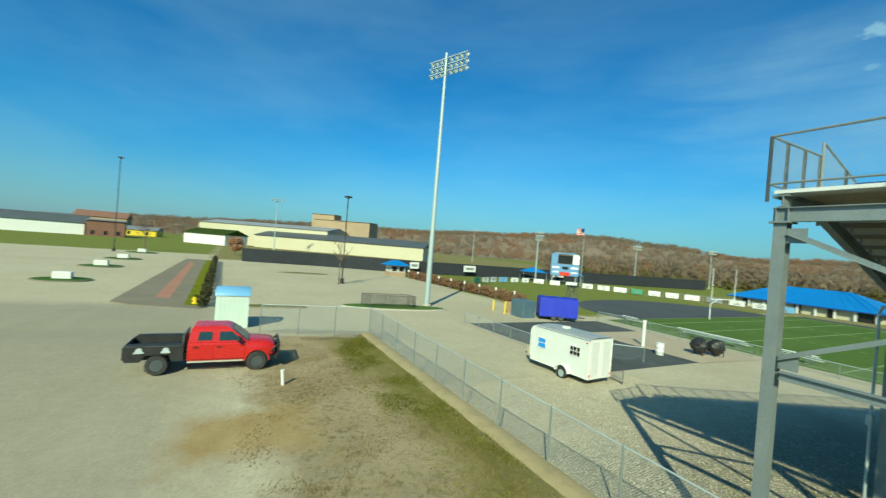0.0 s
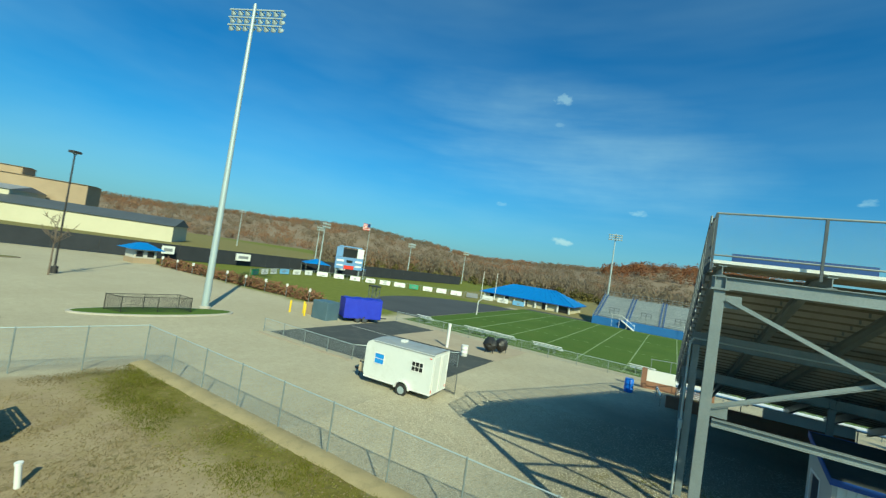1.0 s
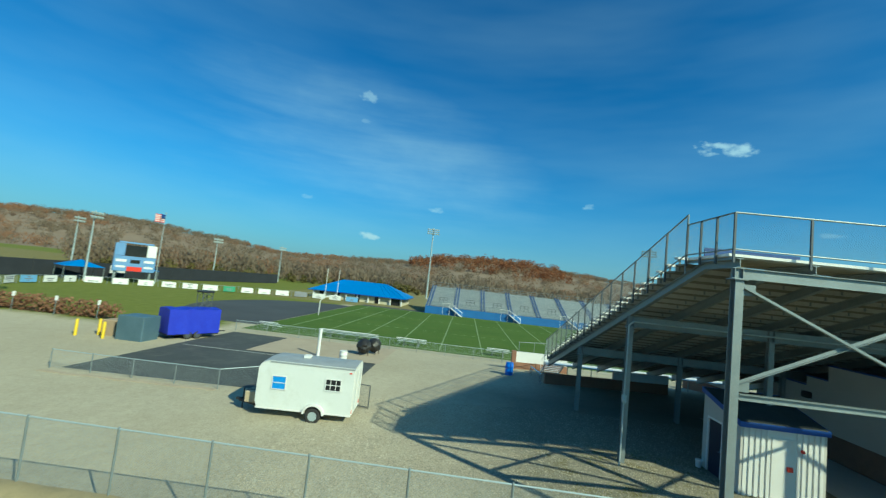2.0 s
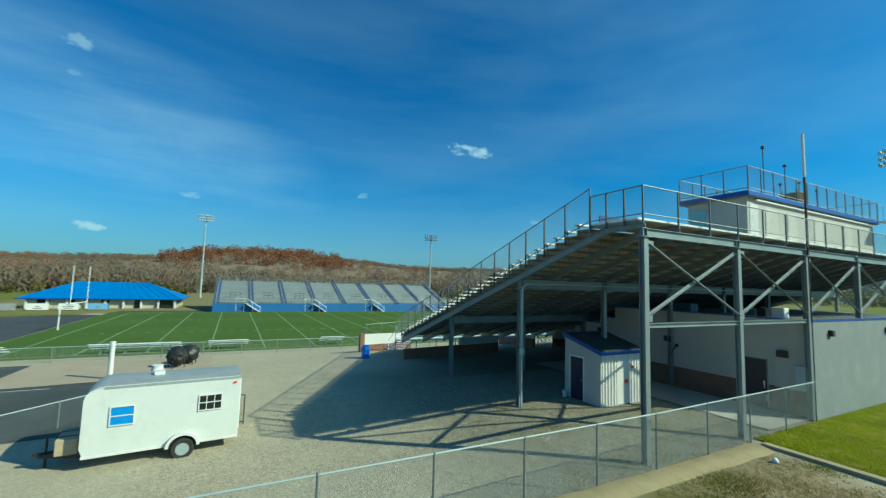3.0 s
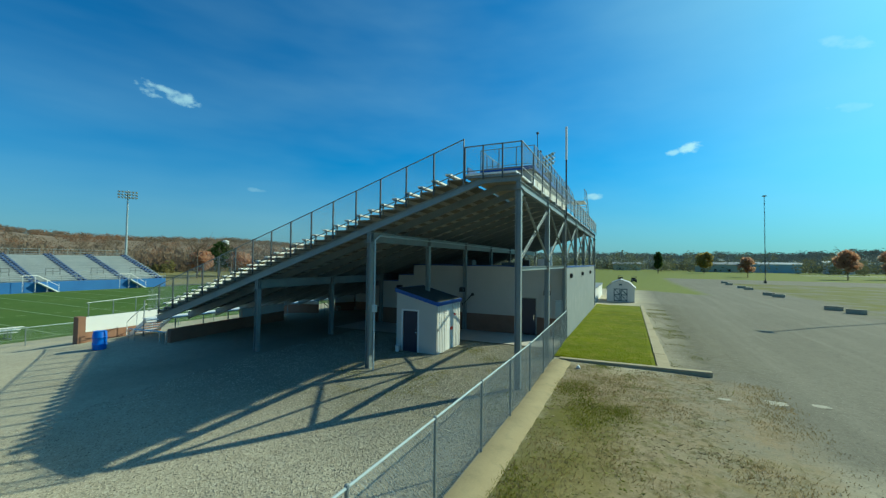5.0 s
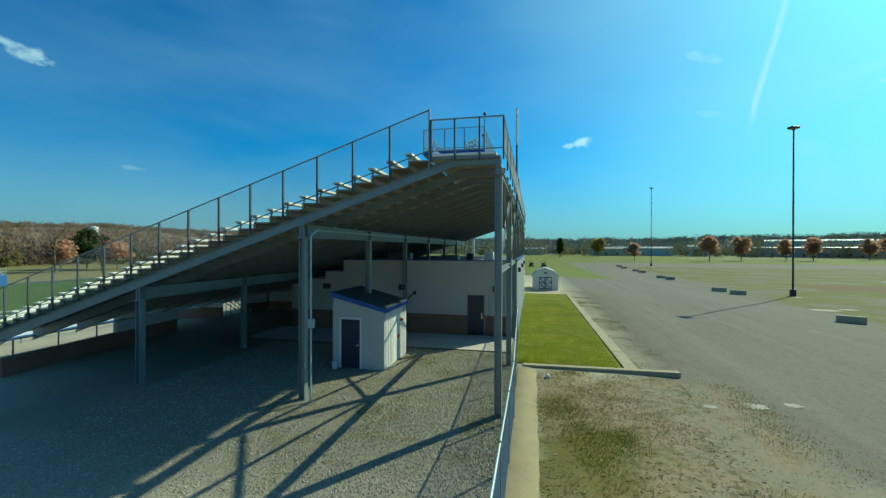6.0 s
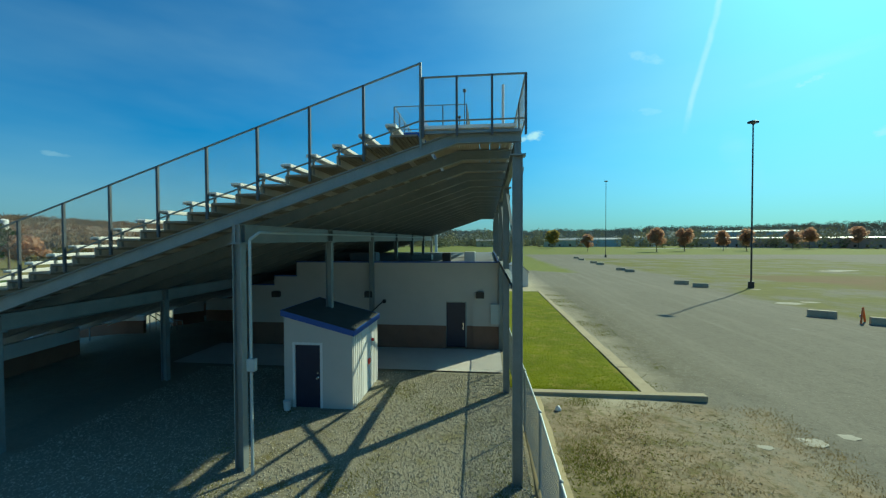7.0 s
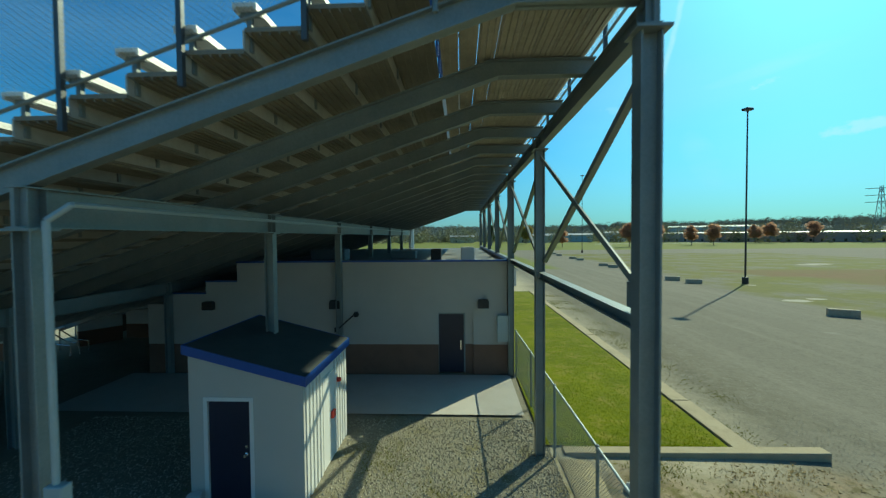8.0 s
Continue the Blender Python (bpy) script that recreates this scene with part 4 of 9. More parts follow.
tube(bm, (32.28, Y_END, 1.55), (32.28, Y_FAR, 1.55), 0.02)
part("front_rail", bm, M["steel"], stand)
for j in range(6):
    bm = bmesh.new()
    zt = 0.85 - 0.19 * j
    box(bm, 32.35 + 0.3 * j, 1.9, zt - 0.04, 32.65 + 0.3 * j, 3.3, zt)
    part("step", bm, M["alu"], stand)
for y in (1.88, 3.32):
    bm = bmesh.new()
    beam(bm, (32.3, y, 0.85), (34.2, y, -0.32), 0.04, 0.22)
    tube(bm, (32.3, y, 1.85), (34.2, y, 0.65), 0.022)
    tube(bm, (34.2, y, 0.65), (34.2, y, -0.75), 0.022)
    tube(bm, (33.2, y, 1.28), (33.2, y, 0.2), 0.022)
    part("handrail", bm, M["alu"], stand)
# conduit and meter box on the middle column
bm = bmesh.new()
tube(bm, (15.98, Y_END + 0.2, 0.0), (15.98, Y_END + 0.2, 5.45), 0.035)
tube(bm, (15.98, Y_END + 0.2, 5.45), (15.8, Y_END + 0.1, 5.62), 0.035)
tube(bm, (15.8, Y_END + 0.1, 5.62), (15.8, Y_FAR + 6, 5.62), 0.03)
part("conduit", bm, M["pole"], stand, "pale plastic cable conduit")
part("meter_box", bbox_bevel(15.86, Y_END + 0.14, 2.42, 16.06, Y_END + 0.27, 2.72, 0.012), M["pole"], stand, "pale grey electrical box")

# ---- press box on the back walkway ----
press = thing("press_box", (13, -14, 7.86), "low cream press box with a railed blue-edged roof", "press box")
bm = bmesh.new()
box(bm, 11.7, -21.8, 7.87, 14.6, -6.75, 10.2)
part("wall", bm, M["stucco"], press)
bm = bmesh.new()
box(bm, 11.5, -22.0, 10.2, 14.9, -6.5, 10.34)
part("roof", bm, M["deck"], press)
bm = bmesh.new()
box(bm, 11.46, -22.04, 10.24, 14.94, -6.46, 10.46)
part("fascia", bm, M["blue_trim"], press, "blue metal roof edge")
bm = bmesh.new()
box(bm, 11.52, -21.98, 10.44, 14.88, -6.52, 10.5)
part("roof_deck", bm, M["alu"], press)
bm = bmesh.new()
beam(bm, (0, 0, 0), (0, 0, 1.2), 0.045, 0.045)
me_p = mesh_of("roof_post", bm, M["steel_dark"])
for i in range(14):
    y = -6.5 - i * 15.5 / 13
    for x in (11.5, 14.9):
        piece("roof_post", me_p, press, (x, y, 10.48))
for x in (12.6, 13.7):
    for y in (-6.5, -22.0):
        piece("roof_post", me_p, press, (x, y, 10.48))
bm = bmesh.new()
for z in (11.68, 10.6):
    for a, b in (((11.5, -6.5), (11.5, -22)), ((14.9, -6.5), (14.9, -22)), ((11.5, -6.5), (14.9, -6.5)), ((11.5, -22), (14.9, -22))):
        tube(bm, (*a, z), (*b, z), 0.022)
part("roof_rail", bm, M["steel"], press)
bm = bmesh.new()
for a, b in (((11.5, -6.5), (11.5, -22)), ((14.9, -6.5), (14.9, -22)), ((11.5, -6.5), (14.9, -6.5))):
    chainlink(bm, (*a, 10.5), (*b, 10.5), 1.17, 0.1, 0.075, 0.0014)
part("roof_mesh", bm, M["wire"], press, "chain-link roof guard")
bm = bmesh.new()
box(bm, 11.68, -7.7, 7.9, 11.72, -6.95, 9.9)
part("door", bm, M["white_panel"], press, "pale door")
M["cream_panel"] = surf("beige_wall_panel", (0.50, 0.49, 0.445), (0.58, 0.565, 0.515), 0.7, 0, 0.7, 40, 0.1, 0.004, (0.46, 0.43, 0.37), 0.3)
for y0, y1 in ((-9.6, -8.4), (-11.6, -10.6), (-14.6, -13.6), (-18.4, -17.4)):
    bm = bmesh.new()
    box(bm, 11.67, y0, 8.3, 11.72, y1, 9.8)
    part("panel", bm, M["cream_panel"], press, "beige ribbed wall panel")
bm = bmesh.new()
M["teal_pane"] = surf("pale_teal_window_glass", (0.20, 0.42, 0.42), (0.27, 0.50, 0.49), 0.15, 0, 1, 6, 0, 0.001)
box(bm, 13.62, -6.76, 8.85, 14.5, -6.72, 9.85)
part("window", bm, M["teal_pane"], press, "pale greenish window glass")
bm = bmesh.new()
box(bm, 11.56, -7.4, 10.08, 11.7, -21.6, 10.16)
part("awning", bm, M["alu"], press, "pale metal rain strip")
# loudspeaker frame, small masts on the roof
for nm, x, y, h in (("mast", 11.7, -8.4, 2.5), ("mast", 12.2, -11.8, 2.2), ("mast", 14.2, -18.5, 2.6), ("mast", 14.2, -21, 2.4), ("mast", 13.2, -13.6, 1.6)):
    bm = bmesh.new()
    tube(bm, (x, y, 10.5), (x, y, 10.5 + h), 0.022, 6)
    lathe(bm, (x, y, 10.5 + h - 0.1), ((0.03, 0), (0.09, 0.03), (0.09, 0.14), (0.02, 0.18)), 8)
    part(nm, bm, M["black"], press, "thin dark mast with a small camera head")
bm = bmesh.new()
for i in range(5):
    box(bm, 11.75, -13.2, 10.6 + i * 0.14, 12.6, -12.2, 10.64 + i * 0.14)
for x in (11.8, 12.55):
    for y in (-13.15, -12.25):
        tube(bm, (x, y, 10.5), (x, y, 11.4), 0.025, 6)
part("filming_frame", bm, M["tan_brick"], press, "small tan folding filming frame")
# outside stair to the roof
bm = bmesh.new()
box(bm, 10.2, -24.2, 10.36, 11.5, -22.05, 10.46)
part("landing", bm, M["alu"], press)
for j in range(12):
    bm = bmesh.new()
    z = 10.22 - 0.2 * j
    y = -24.3 - 0.26 * j
    box(bm, 10.25, y - 0.26, z - 0.04, 11.45, y, z)
    part("step", bm, M["alu"], press)
for x in (10.2, 11.5):
    bm = bmesh.new()
    beam(bm, (x, -24.2, 10.3), (x, -27.5, 7.9), 0.04, 0.2)
    tube(bm, (x, -22.1, 11.55), (x, -24.2, 11.55), 0.022)
    tube(bm, (x, -24.2, 11.55), (x, -27.5, 9.0), 0.022)
    for k in range(7):
        yk = -22.1 - k * 0.9
        zt = 11.55 if yk > -24.2 else 11.55 + (yk + 24.2) * 0.773
        tube(bm, (x, yk, zt - 1.15), (x, yk, zt), 0.018)
    part("stair_rail", bm, M["steel"], press)

# ---- antenna mast by the building corner ----
ant = thing("antenna_mast", (9.75, -7.75, 4.3), "tall thin antenna mast, black below and white above", "antenna")
bm = bmesh.new()
tube(bm, (9.80, -7.75, 4.3), (9.80, -7.75, 11.2), 0.05)
tube(bm, (9.80, -7.75, 9.0), (9.98, -7.75, 9.0), 0.03)
part("pole", bm, M["black"], ant)
bm = bmesh.new()
tube(bm, (9.80, -7.75, 10.9), (9.80, -7.75, 12.95), 0.065)
part("whip", bm, M["white_paint"], ant, "white fibreglass top")

# ---- building under the stand ----
YB = -7.8
Y_BE = -27.9
bld = thing("stadium_building", (17, -17, 0), "low cream and brown block building under the grandstand", "building")
bm = bmesh.new()
# north wall with stepped top and door opening, built from butted blocks
DX0, DX1, DZ = 11.3, 12.62, 2.36
for x0, x1, z0, z1 in ((9.86, DX0, 1.15, 4.3), (DX0, DX1, DZ, 4.3), (DX1, 20.4, 1.15, 4.3), (20.4, 21.65, 1.15, 3.57), (21.65, 23.1, 1.15, 3.1), (23.1, 24.0, 1.15, 2.7)):
    box(bm, x0, YB - 0.2, z0, x1, YB, z1)
bmesh.ops.remove_doubles(bm, verts=bm.verts[:], dist=0.0001)
part("wall", bm, M["stucco"], bld)
bm = bmesh.new()
for x0, x1 in ((9.86, DX0), (DX1, 24.0)):
    box(bm, x0, YB - 0.2, -0.3, x1, YB + 0.004, 1.15)
part("wall_base", bm, M["brown_paint"], bld, "brown painted wall base")
bm = bmesh.new()
box(bm, 9.765, Y_BE, -0.4, 10.02, YB + 0.0, 4.3)
part("wall", bm, M["grey_wall"], bld, "smooth grey painted back wall")
bm = bmesh.new()
box(bm, 10.02, Y_BE, 0, 10.2, YB - 0.2, 4.2)
box(bm, 9.86, Y_BE - 0.2, -0.3, 24.0, Y_BE, 4.2)
box(bm, 23.8, Y_BE, -0.3, 24.0, YB - 0.2, 2.65)
part("wall", bm, M["stucco"], bld)
bm = bmesh.new()
box(bm, 10.02, Y_BE, 4.1, 20.4, YB - 0.2, 4.22)
box(bm, 20.4, Y_BE, 2.6, 23.8, YB - 0.2, 2.66)
part("roof", bm, M["roof_grey"], bld)
bm = bmesh.new()
box(bm, 9.74, Y_BE, 4.3, 10.05, YB + 0.04, 4.38)
box(bm, 10.05, YB - 0.22, 4.3, 20.42, YB + 0.04, 4.36)
box(bm, 20.42, YB - 0.22, 3.57, 21.67, YB + 0.04, 3.62)
box(bm, 21.67, YB - 0.22, 3.1, 23.12, YB + 0.04, 3.15)
part("coping", bm, M["blue_trim"], bld, "thin blue metal wall coping")
# recessed door
door = part("door", bbox_bevel(11.66, YB - 0.16, 0.06, 12.6, YB - 0.11, 2.3, 0.01), M["navy"], bld, "navy steel door")
bm = bmesh.new()
for a in ((11.60, YB - 0.18, 0.05, 11.66, YB - 0.08, 2.36), (12.60, YB - 0.18, 0.05, 12.64, YB - 0.08, 2.36), (11.66, YB - 0.18, 2.3, 12.6, YB - 0.08, 2.36)):
    box(bm, *a)
part("door_frame", bm, M["steel"], bld)
bm = bmesh.new()
box(bm, 11.3, YB - 0.19, 0.0, 11.6, YB - 0.1, 1.15)
part("wall_base", bm, M["brown_paint"], bld)
bm = bmesh.new()
box(bm, 11.3, YB - 0.19, 1.15, 11.6, YB - 0.1, 2.36)
part("wall", bm, M["stucco"], bld)
bm = bmesh.new()
box(bm, 11.75, YB - 0.11, 0.95, 11.79, YB - 0.06, 1.3)
part("handle", bm, M["chrome"], door, "bright metal pull handle")
for lx, lz in ((10.92, 2.72), (16.55, 2.7), (21.5, 2.66)):
    bm = bmesh.new()
    extrude_y(bm, ((lx - 0.2, lz - 0.16), (lx + 0.2, lz - 0.16), (lx + 0.2, lz + 0.1), (lx + 0.16, lz + 0.16), (lx - 0.16, lz + 0.16), (lx - 0.2, lz + 0.1)), YB, YB + 0.22)
    lt = part("wall_light", bm, M["black"], bld, "dark wall-pack light")
    bm = bmesh.new()
    box(bm, lx - 0.16, YB + 0.05, lz - 0.19, lx + 0.16, YB + 0.2, lz - 0.16)
    part("lens", bm, M["lens"], lt)
for ly in (-9.4, -16.0, -22.6):
    bm = bmesh.new()
    box(bm, 9.6, ly - 0.15, 3.62, 9.82, ly + 0.15, 3.9)
    bmesh.ops.bevel(bm, geom=bm.edges[:], offset=0.03, segments=1, affect="EDGES")
    part("wall_light", bm, M["black"], bld, "dark wall-pack light")
bm = bmesh.new()
box(bm, 9.96, YB, 1.3, 10.4, YB + 0.2, 2.28)
box(bm, 9.86, YB + 0.02, 0.0, 9.94, YB + 0.1, 4.1)
part("electrical_box", bm, M["pole"], bld, "grey electrical cabinet and conduit")
bm = bmesh.new()
box(bm, 16.45, YB, 1.62, 16.6, YB + 0.08, 1.8)
tube(bm, (16.52, YB + 0.04, 1.7), (15.62, YB + 0.78, 2.46), 0.03)
lathe(bm, (15.56, YB + 0.82, 2.46), ((0.07, -0.09), (0.11, 0.0), (0.07, 0.09)), 8)
part("pipe_arm", bm, M["black"], bld, "dark pipe arm with a lamp head")
# roof clutter
for x, y, w, d, h, mat, lab in ((11.2, -9.2, 0.55, 0.5, 0.6, "white_paint", "small cream equipment box on the roof"), (12.6, -10.5, 0.45, 0.45, 0.5, "black", "dark equipment case on the roof"), (17.0, -11.5, 1.6, 0.8, 0.5, "roof_grey", "long grey equipment case on the roof"), (13.9, -12.5, 1.2, 0.7, 0.35, "steel", "flat grey roof unit")):
    ob = single("equipment_case", bbox_bevel(x, y, 4.22, x + w, y + d, 4.22 + h, 0.03), M[mat], lab, "box")

# concrete apron in front of the door
sheet("pavement", steps_of(9.95, 24.5, 20), steps_of(-7.6, -4.2, 6), 0.05, M["concrete_walk"], "pale concrete apron before the building door", "pavement")

# ---- small shed ----
shed = thing("utility_shed", (16, -1.6, 0), "small cream shed with a navy door and sloping dark roof", "shed")
SX0, SX1, SY0, SY1 = 14.85, 17.15, -3.15, -0.2
zl, zh = 2.47, 3.06


def shed_top(x):
    return zl + (zh - zl) * (x - SX0) / (SX1 - SX0)


D0, D1, DT = 15.90, 16.81, 2.08
for x0, x1, z0 in ((SX0, D0, -0.1), (D0, D1, DT), (D1, SX1, -0.1)):
    bm = bmesh.new()
    extrude_y(bm, ((x0, z0), (x1, z0), (x1, shed_top(x1)), (x0, shed_top(x0))), SY1 - 0.12, SY1)
    part("front_wall", bm, M["stucco"], shed)
bm = bmesh.new()
extrude_y(bm, ((SX0, -0.1), (SX1, -0.1), (SX1, shed_top(SX1)), (SX0, shed_top(SX0))), SY0, SY0 + 0.12)
part("back_wall", bm, M["stucco"], shed)
bm = bmesh.new()
box(bm, SX1 - 0.12, SY0 + 0.12, -0.1, SX1, SY1 - 0.12, shed_top(SX1 - 0.12))
part("side_wall", bm, M["stucco"], shed)
# ribbed siding on the sunny side
bm = bmesh.new()
box(bm, SX0 + 0.02, SY0 + 0.12, -0.1, SX0 + 0.1, SY1 - 0.12, zl)
n = 14
for i in range(n):
    y = SY0 + 0.06 + (i + 0.5) * (SY1 - SY0 - 0.12) / n
    if -2.15 < y < -1.2:
        continue
    box(bm, SX0 - 0.02, y - 0.055, -0.05, SX0 + 0.03, y + 0.055, zl - 0.02)
part("siding", bm, M["white_panel"], shed, "ribbed white metal siding")
bm = bmesh.new()
box(bm, SX0 - 0.015, -2.12, 0.02, SX0 + 0.02, -1.28, 2.1)
sdoor = part("door", bm, M["white_panel"], shed, "plain pale side door")
bm = bmesh.new()
box(bm, SX0 - 0.08, -1.98, 1.0, SX0 - 0.015, -1.8, 1.16)
part("hasp_box", bm, M["red_paint"], sdoor, "small red latch box")
bm = bmesh.new()
lathe(bm, (SX0 - 0.06, -2.3, 1.75), ((0.02, -0.06), (0.06, -0.04), (0.06, 0.04), (0.02, 0.06)), 8, "x")
part("alarm_bell", bm, M["red_paint"], shed, "small red alarm bell")
fd = part("door", bbox_bevel(D0 + 0.03, SY1 - 0.09, -0.02, D1 - 0.03, SY1 - 0.04, DT - 0.03, 0.008), M["navy"], shed, "navy steel door")
bm = bmesh.new()
for a in ((D0 - 0.05, SY1 - 0.11, -0.05, D0 + 0.03, SY1 + 0.012, DT + 0.05), (D1 - 0.03, SY1 - 0.11, -0.05, D1 + 0.05, SY1 + 0.012, DT + 0.05), (D0 + 0.03, SY1 - 0.11, DT - 0.03, D1 - 0.03, SY1 + 0.012, DT + 0.05), (D0 + 0.03, SY1 - 0.11, -0.06, D1 - 0.03, SY1 + 0.02, -0.025)):
    box(bm, *a)
part("door_frame", bm, M["white_paint"], shed)
bm = bmesh.new()
lathe(bm, (D0 + 0.12, SY1 - 0.035, 0.98), ((0.035, 0), (0.035, 0.01), (0.015, 0.02), (0.015, 0.05), (0.03, 0.06), (0.03, 0.085)), 10, "y")
part("door_knob", bm, M["chrome"], fd, "bright round knob")
bm = bmesh.new()
box(bm, D0 + 0.1, SY1 - 0.04, 1.1, D0 + 0.14, SY1 - 0.02, 1.16)
part("lock_plate", bm, M["chrome"], fd, "bright lock plate")
bm = bmesh.new()
ov = 0.05
extrude_y(bm, ((SX0 - ov, shed_top(SX0 - ov) + 0.02), (SX1 + ov, shed_top(SX1 + ov) + 0.02), (SX1 + ov, shed_top(SX1 + ov) + 0.1), (SX0 - ov, shed_top(SX0 - ov) + 0.1)), SY0 - 0.04, SY1 + 0.05)
roof = part("roof", bm, M["shingle"], shed, "dark slate roof")
bm = bmesh.new()
ex0, ex1 = SX0 - ov - 0.03, SX1 + ov + 0.03
for ya, yb in ((SY1 + 0.05, SY1 + 0.08), (SY0 - 0.07, SY0 - 0.04)):
    extrude_y(bm, ((ex0, shed_top(ex0) - 0.08), (ex1, shed_top(ex1) - 0.08), (ex1, shed_top(ex1) + 0.105), (ex0, shed_top(ex0) + 0.105)), ya, yb)
box(bm, ex0, SY0 - 0.04, shed_top(ex0) - 0.08, ex0 + 0.03, SY1 + 0.05, shed_top(ex0) + 0.105)
box(bm, ex1 - 0.03, SY0 - 0.04, shed_top(ex1) - 0.08, ex1, SY1 + 0.05, shed_top(ex1) + 0.105)
part("fascia", bm, M["blue_trim"], shed, "royal blue roof edge")

# ---- chain-link fence on the retaining wall and round its corner ----


def fence(name, pts, h, label, step=2.6, pitch=0.075, drop=0.0, r=0.0024, level=None, wire="wire", post="steel"):
    f = thing(name, (*pts[0], gz(*pts[0])), label, "fence", "", "structure")
    bm_m, bm_r = bmesh.new(), bmesh.new()
    bm = bmesh.new()
    lathe(bm, (0, 0, 0), ((0.03, -0.35), (0.03, h), (0.04, h + 0.005), (0.03, h + 0.04), (0.004, h + 0.055)), 8)
    pm = mesh_of("post", bm, M[post])
    for (x0, y0), (x1, y1) in zip(pts, pts[1:]):
        L = math.hypot(x1 - x0, y1 - y0)
        n = max(1, round(L / step))
        for i in range(n):
            a = (x0 + (x1 - x0) * i / n, y0 + (y1 - y0) * i / n)
            b = (x0 + (x1 - x0) * (i + 1) / n, y0 + (y1 - y0) * (i + 1) / n)
            za, zb = (gz(*a) + drop, gz(*b) + drop) if level is None else (level, level)
            piece("post", pm, f, (*a, za))
            tube(bm_r, (*a, za + h), (*b, zb + h), 0.022, 8)
            chainlink(bm_m, (*a, za), (*b, zb), h, 0.05, pitch, r)
    piece("post", pm, f, (*pts[-1], gz(*pts[-1]) + drop if level is None else level))
    # rail takes the paler steel: its sunlit brightness is put into the material
    part("top_rail", bm_r, M["pole"] if post == "steel" else M[post], f)
    part("mesh", bm_m, M[wire], f, "chain-link mesh")
    return f


fence("fence", [(9.72, -7.6), (9.43, 3.5), (9.43, 26.3), (2.6, 27.6)], 1.68, "galvanised chain-link fence along the retaining wall", level=0.03)

# ---- football field ----
FZ = -0.9
bmx = steps_of(41.5, 88.5, 12)
field = sheet("football_field", bmx, steps_of(-78, 33.5, 30), 0.012, M["turf"], "mown green football field with white yard lines", "field")
M["line"] = surf("white_field_line", (0.14, 0.21, 0.085), (0.26, 0.33, 0.17), 0.9, 0, 0.6, 8, 0.1, 0.01, (0.25, 0.35, 0.18), 0.5)
bm = bmesh.new()
box(bm, 0, -0.07, 0, 44.5, 0.07, 0.012)
line_me = mesh_of("yard_line", bm, M["line"])
for i in range(23):
    piece("yard_line", line_me, field, (42.5, 30.6 - 4.57 * i, FZ + 0.022))
bm = bmesh.new()
box(bm, 0, -104, 0, 0.14, 0, 0.012)
side_me = mesh_of("side_line", bm, M["line"])
for x in (42.4, 87.0):
    piece("side_line", side_me, field, (x, 30.6, FZ + 0.022))
bm = bmesh.new()
box(bm, 0, -0.3, 0, 0.12, 0.3, 0.012)
hash_me = mesh_of("hash_mark", bm, M["line"])
for i in range(60):
    for x in (57, 72):
        piece("hash_mark", hash_me, field, (x, 29 - 0.914 * 1.5 * i, FZ + 0.022))


def flat_poly(name, pts, z, material, label, category):
    bm = bmesh.new()
    bm.faces.new([bm.verts.new((x, y, z)) for x, y in pts])
    bmesh.ops.triangulate(bm, faces=bm.faces[:])
    ob = new(name, mesh_of(name, bm, material))
    ORIGIN[ob.name] = Vector((0, 0, 0))
    return tagged(ob, label, category, "", "structure")


# dark running surface behind the goal
arc = [(64 + 19 * math.cos(a), 36 + 15 * math.sin(a)) for a in [math.pi * k / 24 for k in range(25)]]
flat_poly("track", arc + [(45, 33.6), (83, 33.6)], FZ + 0.016, M["track"], "dark running surface behind the goal", "track")
flat_poly("track", [(88.6, 33), (91.5, 33), (91.5, -78), (88.6, -78)], FZ + 0.016, M["track"], "dark running lane beside the field", "track")
# asphalt pad
sheet("asphalt_pad", steps_of(21.6, 39, 20), steps_of(16.6, 32.8, 18), 0.012, M["asphalt"], "dark patched asphalt pad", "pavement")
M["sand"] = surf("pale_sand", (0.323, 0.264, 0.187), (0.408, 0.34, 0.246), 0.95, 0, 0.5, 20, 0.3, 0.01, (0.28, 0.22, 0.15), 0.5)
sheet("sand_patch", steps_of(31.2, 39.6, 10), steps_of(16.4, 27.2, 10), 0.03, M["sand"], "pale sand spread over the asphalt", "ground")
bm = bmesh.new()
for k in range(12):
    xa, ya = 30.94 + -0.0456 * k, 32.29 + -0.7137 * k
    xb, yb = 30.94 + -0.0456 * (k + 0.98), 32.29 + -0.7137 * (k + 0.98)
    z = gz((xa + xb) / 2, (ya + yb) / 2) + 0.02
    beam(bm, (xa, ya, z), (xb, yb, z), 0.1, 0.008)
M["faded_line"] = surf("faded_white_pavement_paint", (0.30, 0.31, 0.29), (0.46, 0.47, 0.44), 0.9, 0, 0.8, 12, 0.1, 0.01, (0.12, 0.12, 0.11), 0.6)
tagged(new("pavement_line", mesh_of("pavement_line", bm, M["faded_line"])), "faded white painted line on the asphalt pad", "line", "", "structure")
fence("pad_fence", [(21.3, 33.2), (20.9, 23.0), (26.5, 17.6)], 1.05, "low chain-link fence edging the asphalt pad", 2.6, 0.09, r=0.0018)
fence("field_fence", [(39.6, 33), (39.9, 20), (39.6, 6), (38.4, -30)], 1.1, "low chain-link fence along the football field", 3.0, 0.12, r=0.0026)
bm = bmesh.new()
